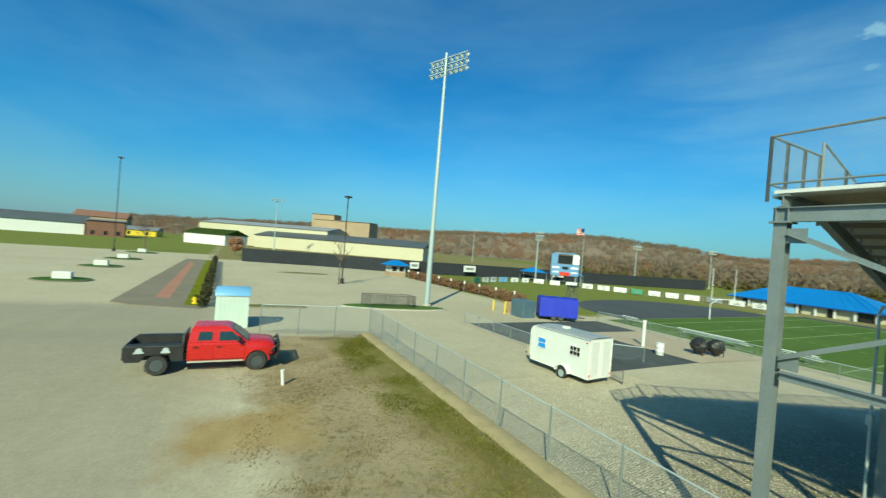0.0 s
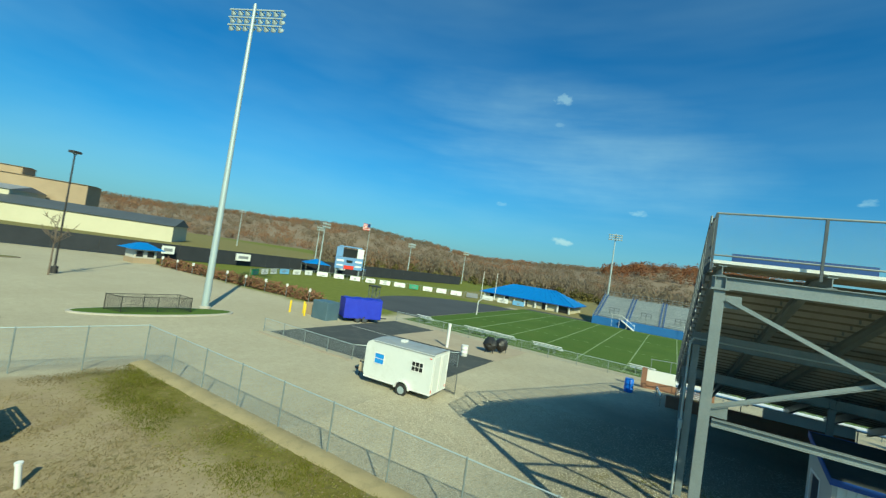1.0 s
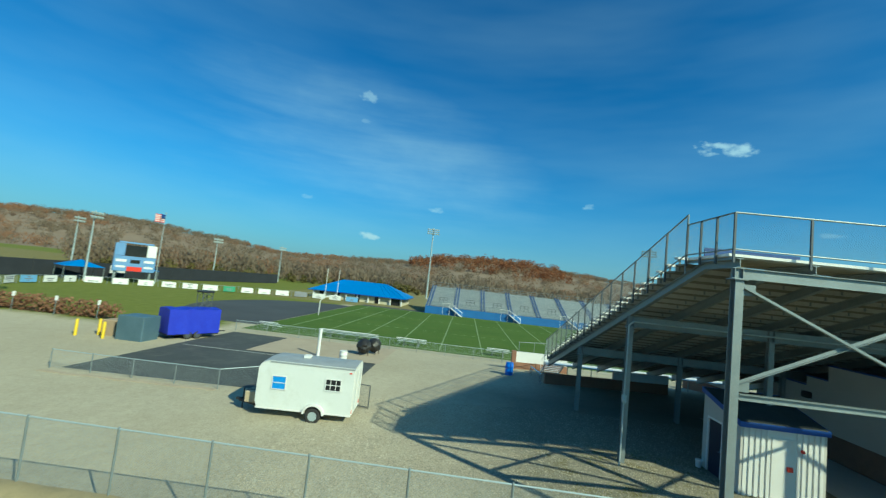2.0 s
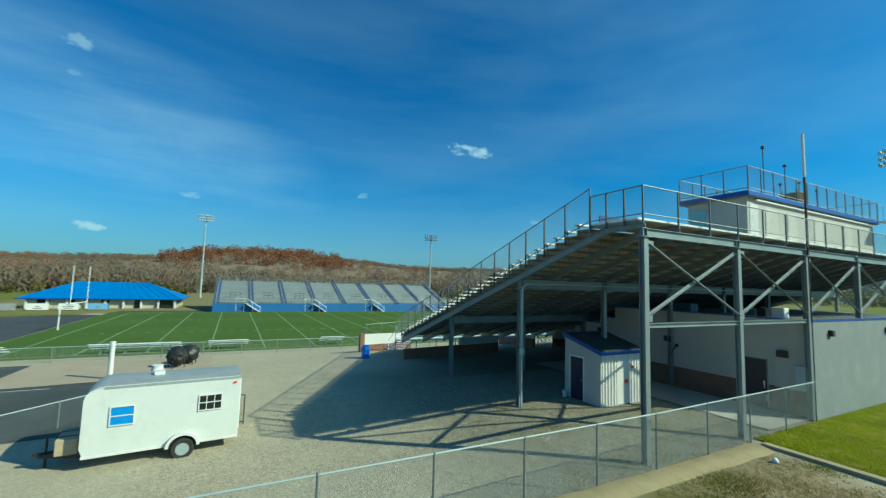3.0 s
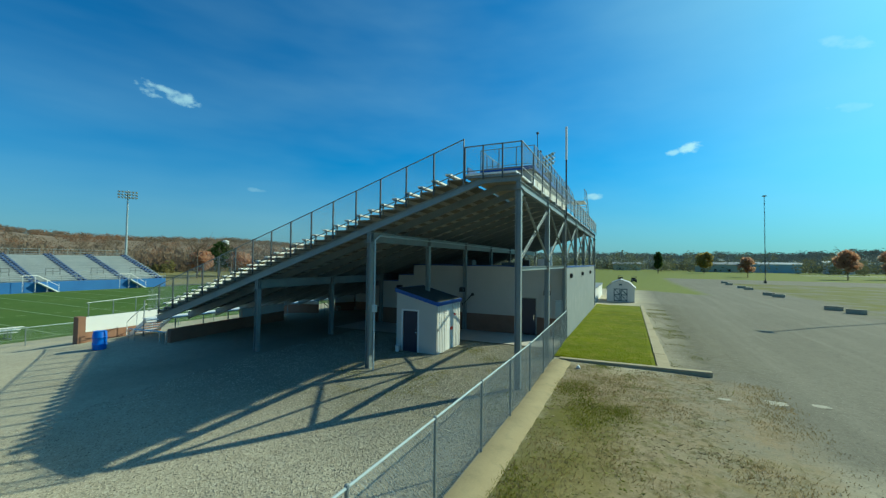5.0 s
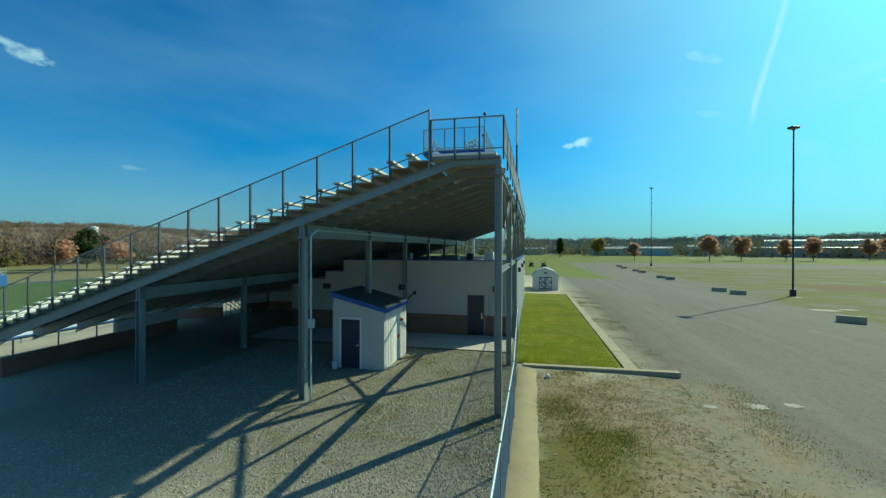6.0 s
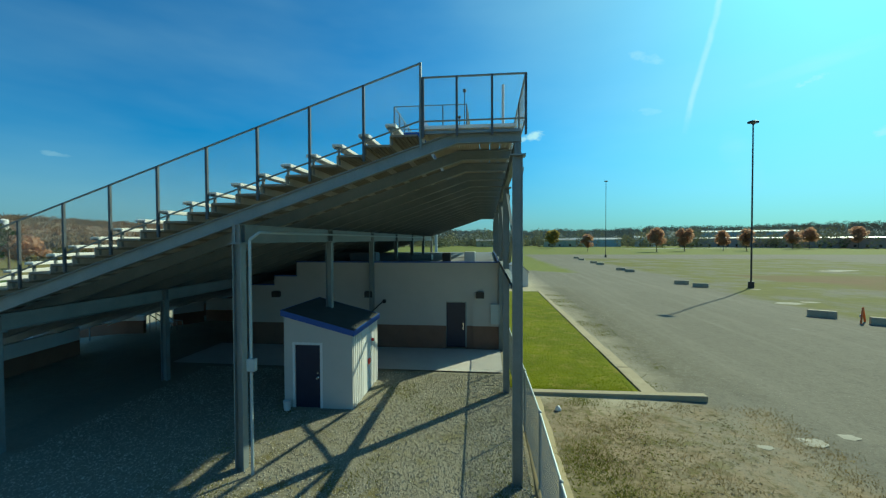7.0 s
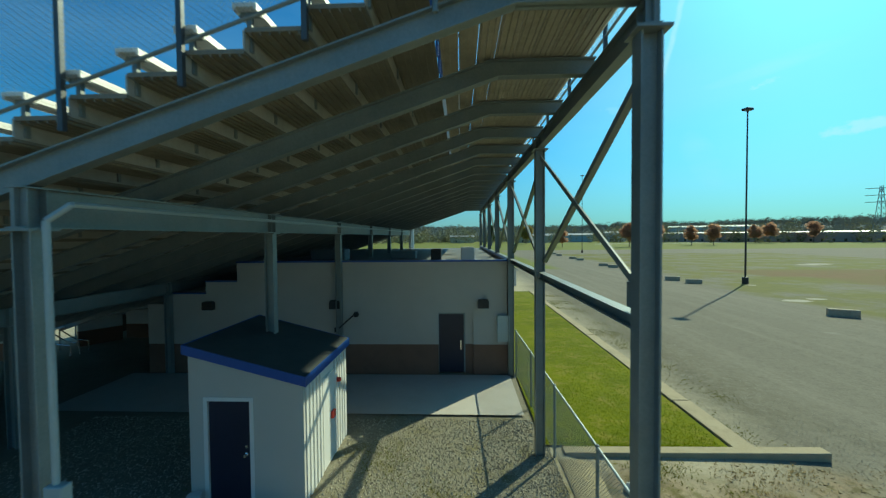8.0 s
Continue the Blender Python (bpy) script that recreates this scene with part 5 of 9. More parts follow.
for k in range(22):
    x0, y0 = 20.75 + 0.06 * math.sin(k), 23.0 + k * 0.46
    box(bm, x0 - 0.28, y0, gz(x0, y0) - 0.1, x0 + 0.05, y0 + 0.45, gz(x0, y0) + 0.03 + 0.01 * math.sin(k * 3))
single("pad_edge", bm, M["sand"], "weedy broken soil edge of the asphalt pad", "kerb", "structure")

# ---- goal posts ----
def goal(x, y):
    g = thing("goal_post", (x, y, FZ), "white gooseneck football goal with two tall uprights", "goal")
    bm = bmesh.new()
    tube(bm, (x, y + 1.6, FZ), (x, y + 1.6, FZ + 2.2), 0.08, 10)
    tube(bm, (x, y + 1.6, FZ + 2.2), (x, y + 0.6, FZ + 3.0), 0.08, 10)
    tube(bm, (x, y + 0.6, FZ + 3.0), (x, y, FZ + 3.05), 0.08, 10)
    part("gooseneck", bm, M["white_paint"], g)
    bm = bmesh.new()
    tube(bm, (x - 2.82, y, FZ + 3.05), (x + 2.82, y, FZ + 3.05), 0.06, 10)
    part("crossbar", bm, M["white_paint"], g)
    for s in (-2.82, 2.82):
        bm = bmesh.new()
        tube(bm, (x + s, y, FZ + 3.05), (x + s, y, FZ + 7.3), 0.045, 8)
        part("upright", bm, M["white_paint"], g)


goal(61.5, 30.9)

# ---- small bleachers by the field fence ----
def bleacher(x, y0, y1, rows=3):
    b = thing("bench_bleacher", (x, (y0 + y1) / 2, FZ), "small aluminium bench bleacher by the field", "bleacher", "field benches")
    for k in range(rows):
        bm = bmesh.new()
        z = FZ + 0.4 + 0.22 * k
        box(bm, x - 0.45 * k - 0.13, y0, z - 0.04, x - 0.45 * k + 0.13, y1, z)
        part("seat_plank", bm, M["alu"], b)
    n = max(2, int(abs(y1 - y0) / 2) + 1)
    for i in range(n):
        y = y0 + (y1 - y0) * (i + 0.5) / n
        bm = bmesh.new()
        for k in range(rows):
            tube(bm, (x - 0.45 * k, y, FZ), (x - 0.45 * k, y, FZ + 0.37 + 0.22 * k), 0.022, 6)
        beam(bm, (x + 0.1, y, FZ + 0.08), (x - 0.45 * rows + 0.2, y, FZ + 0.08), 0.04, 0.04)
        part("frame", bm, M["steel"], b)


for x, y0, y1 in ((43.4, 25.2, 19.0), (43.6, 17.0, 13.8), (43.7, 7.3, 5.0), (43.4, 32.0, 30.0), (43.6, 1.5, -1.5)):
    bleacher(x, y0, y1)

# ---- away stand across the field ----
away = thing("away_stand", (94, -4, FZ), "long aluminium visitors' stand with blue aisles and a blue front wall", "grandstand")
AX0, AX1, AY0, AY1, AZ0, AZ1 = 88.2, 101.0, 18.6, -31.0, 0.75, 4.9
NR = 16
M["away_bench"] = surf("dull_grey_bench_planks", (0.255, 0.297, 0.315), (0.34, 0.374, 0.391), 0.5, 0.2, 0.6, 8, 0.1, 0.01, obj=0.08)
M["aisle_blue"] = surf("faded_blue_aisle_steps", (0.03, 0.075, 0.20), (0.05, 0.11, 0.27), 0.6, 0, 1, 10, 0.05, 0.005)
M["front_blue"] = surf("weathered_blue_front_wall", (0.015, 0.10, 0.30), (0.025, 0.14, 0.38), 0.6, 0, 0.5, 8, 0.1, 0.01)
for k in range(NR):
    bm = bmesh.new()
    x = AX0 + (AX1 - AX0) * k / NR
    z = AZ0 + (AZ1 - AZ0) * k / (NR - 1)
    box(bm, x, AY1, z - 0.3, x + 0.8, AY0, z)
    box(bm, x + 0.35, AY1, z + 0.18, x + 0.62, AY0, z + 0.23)
    part("bench", bm, M["away_bench"], away)
bm = bmesh.new()
box(bm, AX0 - 0.15, AY1, FZ, AX0, AY0, AZ0 - 0.02)
part("front_wall", bm, M["front_blue"], away, "blue front wall")
for i in range(9):
    y = AY0 - 0.6 - i * (AY0 - AY1 - 1.6) / 8
    bm = bmesh.new()
    for k in range(NR):
        x = AX0 + (AX1 - AX0) * k / NR
        z = AZ0 + (AZ1 - AZ0) * k / (NR - 1)
        for dy in (-0.42, 0.22):
            box(bm, x - 0.01, y + dy, z + 0.004, x + 0.8, y + dy + 0.26, z + 0.26)
    tagged(part("aisle", bm, M["aisle_blue"], away, "blue aisle steps"), kind="stuff")
for i in range(4):
    y = 13 - i * 12.5
    bm = bmesh.new()
    beam(bm, (AX0 - 0.5, y - 2.5, FZ), (AX0 - 0.5, y, AZ0), 1.1, 0.15)
    tube(bm, (AX0 - 1.0, y - 2.5, FZ + 0.95), (AX0 - 1.0, y, AZ0 + 0.95), 0.04, 6)
    tube(bm, (AX0 - 1.0, y, AZ0 + 0.95), (AX0 - 1.0, y + 2, AZ0 + 0.95), 0.04, 6)
    for q in range(4):
        tube(bm, (AX0 - 1.0, y - 2.5 + q * 1.4, FZ + 0.1), (AX0 - 1.0, y - 2.5 + q * 1.4, AZ0 + 0.9 if q > 1 else FZ + 1.3 + q * 0.8), 0.03, 6)
    part("entry_stair", bm, M["alu"], away)
bm = bmesh.new()
for z in (AZ1 + 0.55, AZ1 + 1.05):
    tube(bm, (AX1 + 0.1, AY0, z), (AX1 + 0.1, AY1, z), 0.04, 6)
for z in (AZ0 + 0.5, AZ0 + 0.95):
    tube(bm, (AX0 - 0.05, AY0, z), (AX0 - 0.05, AY1, z), 0.035, 6)
for i in range(26):
    y = AY0 - i * (AY0 - AY1) / 25
    tube(bm, (AX1 + 0.1, y, FZ), (AX1 + 0.1, y, AZ1 + 1.05), 0.05, 6)
    tube(bm, (AX0 - 0.05, y, AZ0), (AX0 - 0.05, y, AZ0 + 0.95), 0.03, 6)
part("guard_rail", bm, M["steel"], away)
for i in range(8):
    bm = bmesh.new()
    y = AY0 - 3.7 - i * (AY0 - AY1 - 1.6) / 8
    x = AX0 + 2.6
    z = AZ0 + (AZ1 - AZ0) * 3 / (NR - 1)
    for dy in (-0.9, 0, 0.9):
        tube(bm, (x, y + dy, z), (x, y + dy, z + 1.15), 0.04, 6)
    for dz in (0.6, 1.15):
        tube(bm, (x, y - 0.9, z + dz), (x, y + 0.9, z + dz), 0.04, 6)
    part("seat_rail", bm, M["steel_dark"], away)

# ---- pavilion with bright blue roof ----
pav = thing("pavilion", (105, 36, FZ), "long cream field house with a bright blue hipped metal roof", "building")
bm = bmesh.new()
box(bm, 98.6, 25.4, FZ, 111, 47.8, 0.95)
part("wall", bm, M["cream"], pav)
for y0, y1 in ((26, 29), (31, 33), (36, 38), (41, 43), (45, 47)):
    bm = bmesh.new()
    box(bm, 98.5, y0, FZ, 98.62, y1 - 0.8, 0.7)
    part("opening", bm, M["window_dark"], pav, "dark doorway")
for i in range(9):
    bm = bmesh.new()
    y = 25.5 + i * 2.75
    box(bm, 98.0, y - 0.15, FZ, 98.3, y + 0.15, 0.9)
    part("porch_post", bm, M["white_paint"], pav)
bm = bmesh.new()
e0, e1 = 0.95, 3.95
vs = [bm.verts.new(p) for p in ((97.6, 24.4, e0), (113, 24.4, e0), (113, 48.8, e0), (97.6, 48.8, e0), (105.3, 31, e1), (105.3, 42.4, e1))]
for f in ((0, 1, 4), (1, 2, 5, 4), (2, 3, 5), (3, 0, 4, 5), (3, 2, 1, 0)):
    bm.faces.new([vs[i] for i in f])
part("roof", bm, M["blue_roof"], pav, "bright blue ribbed metal roof")
bm = bmesh.new()
for i in range(16):
    y = 31 + i * 11.4 / 15
    ya = 24.4 + i * 24.4 / 15
    beam(bm, (97.6, ya, e0 + 0.03), (105.3, y, e1 + 0.03), 0.08, 0.06)
tagged(part("roof_seam", bm, M["blue_roof"], pav), kind="stuff")
bm = bmesh.new()
for a in ((97.55, 24.3, 0.78, 97.62, 48.9, 0.96), (97.55, 24.3, 0.78, 113, 24.38, 0.96), (97.55, 48.8, 0.78, 113, 48.9, 0.96)):
    box(bm, *a)
part("fascia", bm, M["blue_trim"], pav)

# ---- banners along the far fence ----
BAN = [(47, 73), (57, 78), (68, 79), (76, 70.5), (82, 61.5), (88, 53), (92.0, 46), (93.5, 34.5)]
cols = ["white_paint", "white_paint", "pale_blue_roof", "white_paint", "white_paint", "white_paint", "pale_blue_roof", "white_paint", "white_paint", "white_paint", "bar_grey", "white_paint", "banner_green"]
M["banner_green"] = surf("green_banner_vinyl", (0.03, 0.22, 0.12), (0.05, 0.28, 0.16), 0.6, 0, 1, 8, 0, 0.01)
rnd = random.Random(11)
M["bar_grey"] = surf("grey_print", (0.12, 0.13, 0.15), (0.25, 0.26, 0.28), 0.7, 0, 1, 10, 0, 0.01)
bm_f = bmesh.new()
for (x0, y0), (x1, y1) in zip(BAN, BAN[1:]):
    L = math.hypot(x1 - x0, y1 - y0)
    ex, ey = (x1 - x0) / L, (y1 - y0) / L
    ang = math.degrees(math.atan2(ey, ex))
    n = int(L / 3.1)
    for i in range(n):
        s = (i + 0.5) * L / n
        px, py = x0 + ex * s, y0 + ey * s
        tube(bm_f, (px - ex * L / n / 2, py - ey * L / n / 2, FZ), (px - ex * L / n / 2, py - ey * L / n / 2, FZ + 1.35), 0.04, 6)
        if rnd.random() < 0.05:
            continue
        b = thing("banner", (0, 0, 0), "printed sponsor banner tied to the field fence", "banner", "fence banners")
        w = rnd.uniform(2.2, 2.9)
        bm = bmesh.new()
        box(bm, -w / 2, -0.02, 0.15, w / 2, 0.02, 1.22)
        part("sheet", bm, M[rnd.choice(cols)], b)
        bm = bmesh.new()
        for q in range(rnd.randint(1, 3)):
            bw = rnd.uniform(0.4, w * 0.8)
            box(bm, -bw / 2, -0.035, 0.35 + q * 0.28, bw / 2, -0.021, 0.35 + q * 0.28 + 0.14)
        part("print", bm, M["bar_grey"], b, "unreadable printed bars")
        b.matrix_basis = pose(px, py, FZ, 0, 0, ang)
    tube(bm_f, (x0, y0, FZ + 1.3), (x1, y1, FZ + 1.3), 0.03, 6)
single("banner_fence", bm_f, M["steel"], "grey pipe fence that carries the banners", "fence", "structure")

# ---- scoreboard and flag ----
sb = thing("scoreboard", (0, 0, 0), "blue and white scoreboard on two posts with a dark display", "scoreboard")
for x in (-3.0, 3.0):
    bm = bmesh.new()
    box(bm, x - 0.2, -0.2, 0, x + 0.2, 0.2, 8.0)
    part("post", bm, M["steel"], sb)
M["score_blue"] = surf("faded_blue_score_panel", (0.10, 0.22, 0.42), (0.16, 0.29, 0.50), 0.5, 0, 0.8, 8, 0.05, 0.01)
part("panel", bbox_bevel(-3.6, -0.6, 2.4, 3.6, -0.2, 5.4, 0.03), M["score_blue"], sb, "blue score panel")
part("side_panel", bbox_bevel(-3.6, -0.5, 5.45, -1.9, -0.2, 7.9, 0.03), M["score_blue"], sb)
part("side_panel", bbox_bevel(1.9, -0.5, 5.45, 3.6, -0.2, 7.9, 0.03), M["white_paint"], sb)
part("display", bbox_bevel(-1.8, -0.55, 5.5, 1.8, -0.2, 7.6, 0.03), M["window_dark"], sb, "dark video display")
part("top_board", bbox_bevel(-3.0, -0.45, 7.95, 3.0, -0.2, 8.3, 0.03), M["score_blue"], sb)
for i, (x, z, w, h, mt) in enumerate(((-2.4, 4.5, 1.8, 0.5, "white_paint"), (2.4, 4.5, 1.8, 0.5, "white_paint"), (0, 4.4, 1.6, 0.7, "window_dark"), (-2.4, 3.3, 1.6, 0.4, "white_paint"), (2.4, 3.3, 1.6, 0.4, "white_paint"), (0, 2.9, 2.6, 0.9, "red_paint"))):
    bm = bmesh.new()
    box(bm, x - w / 2, -0.64, z - h / 2, x + w / 2, -0.6, z + h / 2)
    part("score_field", bm, M[mt], sb)
sb.matrix_basis = pose(77.5, 77.5, FZ, 0, 0, -30)
for dx, dy in ((-4.8, 5.5), (4.8, 2.0)):
    cnp = thing("canopy", (0, 0, 0), "blue peaked canopy beside the scoreboard", "canopy")
    bm = bmesh.new()
    vs = [bm.verts.new(p) for p in ((-3.2, -3, 2.6), (3.2, -3, 2.6), (3.2, 3, 2.6), (-3.2, 3, 2.6), (0, 0, 3.9))]
    for f in ((0, 1, 4), (1, 2, 4), (2, 3, 4), (3, 0, 4), (3, 2, 1, 0)):
        bm.faces.new([vs[i] for i in f])
    part("top", bm, M["blue_roof"], cnp)
    for x in (-3, 3):
        for y in (-2.8, 2.8):
            bm = bmesh.new()
            tube(bm, (x, y, 0), (x, y, 2.6), 0.06, 6)
            part("leg", bm, M["steel"], cnp)
    cnp.matrix_basis = pose(78.5 + dx, 79.5 + dy, FZ, 0, 0, -30)
flag = thing("flagpole", (82.0, 76.0, FZ), "tall pale flagpole with a striped flag", "flagpole")
bm = bmesh.new()
tube(bm, (82, 76, FZ), (82, 76, 14.3), 0.1, 8, 0.05)
lathe(bm, (82, 76, 14.3), ((0.03, 0), (0.12, 0.08), (0.12, 0.16), (0.03, 0.24)), 8)
part("pole", bm, M["pole"], flag)
for k in range(9):
    bm = bmesh.new()
    for j in range(6):
        xa, xb = 81.9 - 0.42 * j, 81.9 - 0.42 * (j + 1)
        ya, yb = 76 + 0.12 * math.sin(j * 1.3), 76 + 0.12 * math.sin((j + 1) * 1.3)
        z = 12.3 + k * 0.19 - 0.02 * j
        extrude = ((xa, ya, z), (xb, yb, z - 0.02), (xb, yb, z + 0.17), (xa, ya, z + 0.19))
        lo = [bm.verts.new((x, y - 0.01, zz)) for x, y, zz in extrude]
        hi = [bm.verts.new((x, y + 0.01, zz)) for x, y, zz in extrude]
        bm.faces.new(lo)
        bm.faces.new(hi[::-1])
    part("stripe", bm, M["red_paint"] if k % 2 == 0 else M["white_paint"], flag)
bm = bmesh.new()
box(bm, 80.9, 75.9, 13.15, 81.9, 76.2, 14.03)
part("canton", bm, M["blue_seat"], flag)

# ---- light poles ----
def flood_pole(x, y, h, rz, rows=5, per=5, name="floodlight_pole", w=3.6, r=0.34, base=None):
    z0 = gz(x, y) if base is None else base
    p = thing(name, (0, 0, 0), "tall tapered steel floodlight pole with a bank of lamps", "light pole", "stadium lights")
    bm = bmesh.new()
    tube(bm, (0, 0, -0.2), (0, 0, h), r, 12, r * 0.45)
    part("pole", bm, M["pole"], p, smooth=True)
    bm = bmesh.new()
    lathe(bm, (0, 0, 0), ((r * 1.5, -0.2), (r * 1.5, 0.25), (r * 1.15, 0.32)), 12)
    part("footing", bm, M["concrete"], p)
    lamp = bmesh.new()
    lathe(lamp, (0, 0, 0), ((0.1, 0.28), (0.16, 0.2), (0.3, 0.0), (0.31, -0.06), (0.27, -0.07)), 10, "y")
    lamp_me = mesh_of("lamp", lamp, M["pole"])
    face = bmesh.new()
    lathe(face, (0, 0, 0), ((0.27, -0.065), (0.25, -0.1), (0.12, -0.13)), 10, "y")
    face_me = mesh_of("lens", face, M["lens"])
    for k in range(rows):
        z = h - 0.4 - k * 0.78
        bm = bmesh.new()
        beam(bm, (-w / 2, -0.3, z), (w / 2, -0.3, z), 0.1, 0.12)
        beam(bm, (0, 0, z), (0, -0.3, z), 0.12, 0.1)
        part("cross_arm", bm, M["pole"], p)
        for j in range(per):
            xx = -w / 2 + 0.25 + j * (w - 0.5) / (per - 1)
            lo = piece("lamp", lamp_me, p, (xx, -0.6, z - 0.22))
            lo.rotation_euler = (radians(25), 0, 0)
            ln = new("lens", face_me)
            ln.parent = lo
    p.matrix_basis = pose(x, y, z0, 0, 0, rz)
    return p


flood_pole(21.75, 42.8, 30.2, 110, 3, 8, w=6.0)
flood_pole(150, 24.5, 26.5, -80, 3, 6, w=4.4, base=FZ)
flood_pole(135, -48, 24.5, -120, 3, 6, w=4.4, base=FZ)
flood_pole(72.4, 82.5, 13.6, 0, 2, 4, w=2.6, r=0.2, base=FZ)
flood_pole(114, 84.2, 12.8, -30, 2, 4, w=2.6, r=0.2, base=FZ)
flood_pole(152, 82.5, 13.8, -30, 2, 4, w=2.6, r=0.2, base=FZ)
flood_pole(131, 208, 19.8, -10, 2, 4, w=3.6, r=0.25, base=FZ)
flood_pole(96, 110, 13.8, -10, 2, 4, w=2.6, r=0.2, base=FZ)
flood_pole(17.5, 185, 22.5, 10, 2, 4, w=5, r=0.25, base=FZ)
flood_pole(19.2, -55.8, 25.2, 130, 3, 4, w=3.6, r=0.26, base=FZ)


def lot_lamp(x, y, h, rz, base=None, heads=1):
    z0 = gz(x, y) if base is None else base
    p = thing("parking_lamp", (0, 0, 0), "tall dark parking-lot lamp with a box head on a concrete base", "street lamp", "parking lamps")
    bm = bmesh.new()
    lathe(bm, (0, 0, 0), ((0.34, -0.3), (0.34, 0.75), (0.28, 0.82)), 12)
    part("footing", bm, M["lamp_black"], p)
    bm = bmesh.new()
    tube(bm, (0, 0, 0.8), (0, 0, h - 0.35), 0.11, 8, 0.08)
    part("pole", bm, M["lamp_black"], p)
    for s in ((1,) if heads == 1 else (1, -1)):
        bm = bmesh.new()
        tube(bm, (0, 0, h - 0.6), (0.25 * s, 0, h - 0.3), 0.04, 6)
        tube(bm, (0, 0, h - 0.6), (-0.25 * s, 0, h - 0.3), 0.04, 6)
        part("bracket", bm, M["lamp_black"], p)
        bm = bbox_bevel(-0.5, -0.42, h - 0.3, 0.5, 0.42, h - 0.02, 0.06)
        hd = part("head", bm, M["lamp_black"], p)
        bm = bmesh.new()
        box(bm, -0.36, -0.3, h - 0.33, 0.36, 0.3, h - 0.3)
        part("lens", bm, M["lens"], hd)
    p.matrix_basis = pose(x, y, z0, 0, 0, rz)


lot_lamp(17.2, 65.6, 14.3, 20)
lot_lamp(-22.4, -42.6, 20.9, 20)
lot_lamp(-31.0, -137, 27.0, 20, base=-0.8)
lot_lamp(-23.5, 121, 22.5, 0)

# ---- traffic island with caged box ----
isl = thing("island", (17.5, 42.4, -0.9), "oval grass traffic island with a worn kerb", "island", "", "structure")
def oval(cx, cy, a, b, n=40, rot=-0.22):
    return [(cx + a * math.cos(t) * math.cos(rot) - b * math.sin(t) * math.sin(rot), cy + a * math.cos(t) * math.sin(rot) + b * math.sin(t) * math.cos(rot)) for t in [2 * math.pi * i / n for i in range(n)]]


def mound(name, cx, cy, a, b, material, parent, h0, h1, rot=-0.22, label=""):
    bm = bmesh.new()
    rings = []
    for k, (s, hh) in enumerate(((1.0, -0.2), (1.0, h0), (0.97, h0 + 0.01), (0.6, h1), (0.2, h1 + 0.02))):
        rings.append([bm.verts.new((x, y, gz(x, y) + hh)) for x, y in oval(cx, cy, a * s, b * s, 40, rot)])
    for p, q in zip(rings, rings[1:]):
        for i in range(40):
            bm.faces.new((p[i], p[(i + 1) % 40], q[(i + 1) % 40], q[i]))
    bm.faces.new(rings[-1])
    return part(name, bm, material, parent, label, True)


mound("kerb", 17.4, 41.9, 6.0, 1.9, M["concrete"], isl, 0.12, 0.11)
mound("grass", 17.4, 41.9, 5.75, 1.65, M["turf"], isl, 0.13, 0.16, label="short green grass")
fence("cage_fence", [(13.9, 43.2), (14.4, 41.6), (19.3, 40.7), (19.2, 42.6), (13.9, 43.2)], 1.4, "low dark chain-link cage on the traffic island", 2.4, 0.09, r=0.004, wire="black", post="black")

# ---- bollards, hedge, kiosk ----
for x, y in ((29.5, 40.1), (29.6, 37.9), (30.6, 39.2)):
    bm = bmesh.new()
    z = gz(x, y)
    lathe(bm, (x, y, z), ((0.11, -0.2), (0.11, 1.2), (0.09, 1.27), (0.03, 1.3)), 10)
    single("bollard", bm, M["yellow"], "yellow painted steel bollard", "bollard", "", "yellow bollards", True)
part_box = single("utility_cabinet", bbox_bevel(30.7, 38.0, gz(31, 38.5) - 0.1, 32.2, 39.2, gz(31, 38.5) + 1.25, 0.03), M["tan_brick"], "tan utility cabinet behind the yellow bollards", "cabinet")


def leaf_cloud(verts, faces, rnd, c, r, n, size, twig=False):
    """Adds n small leaf faces, or upright twig faces, inside an ellipsoid."""
    for _ in range(n):
        while True:
            p = (rnd.uniform(-1, 1), rnd.uniform(-1, 1), rnd.uniform(-1, 1))
            d = p[0] ** 2 + p[1] ** 2 + p[2] ** 2
            if d < 1 and rnd.random() < 0.35 + 0.65 * d:
                break
        q = Vector((c[0] + p[0] * r[0], c[1] + p[1] * r[1], c[2] + p[2] * r[2]))
        a = Vector((rnd.gauss(0, 1), rnd.gauss(0, 1), rnd.gauss(0, 1))).normalized()
        if twig:
            a = Vector((rnd.gauss(0, 0.35), rnd.gauss(0, 0.35), 1)).normalized()
            b = a.cross(Vector((rnd.gauss(0, 1), rnd.gauss(0, 1), 0.01))).normalized() * 0.55
        else:
            b = a.orthogonal().normalized()
        s = size * rnd.uniform(0.6, 1.4)
        i = len(verts)
        verts += [q + a * s, q + b * s * 0.7, q - a * s, q - b * s * 0.7]
        faces.append((i, i + 1, i + 2, i + 3))


def leaf_mesh(name, verts, faces, material):
    me = bpy.data.meshes.new(name)
    me.from_pydata([tuple(v) for v in verts], [], faces)
    me.materials.append(material)
    return me


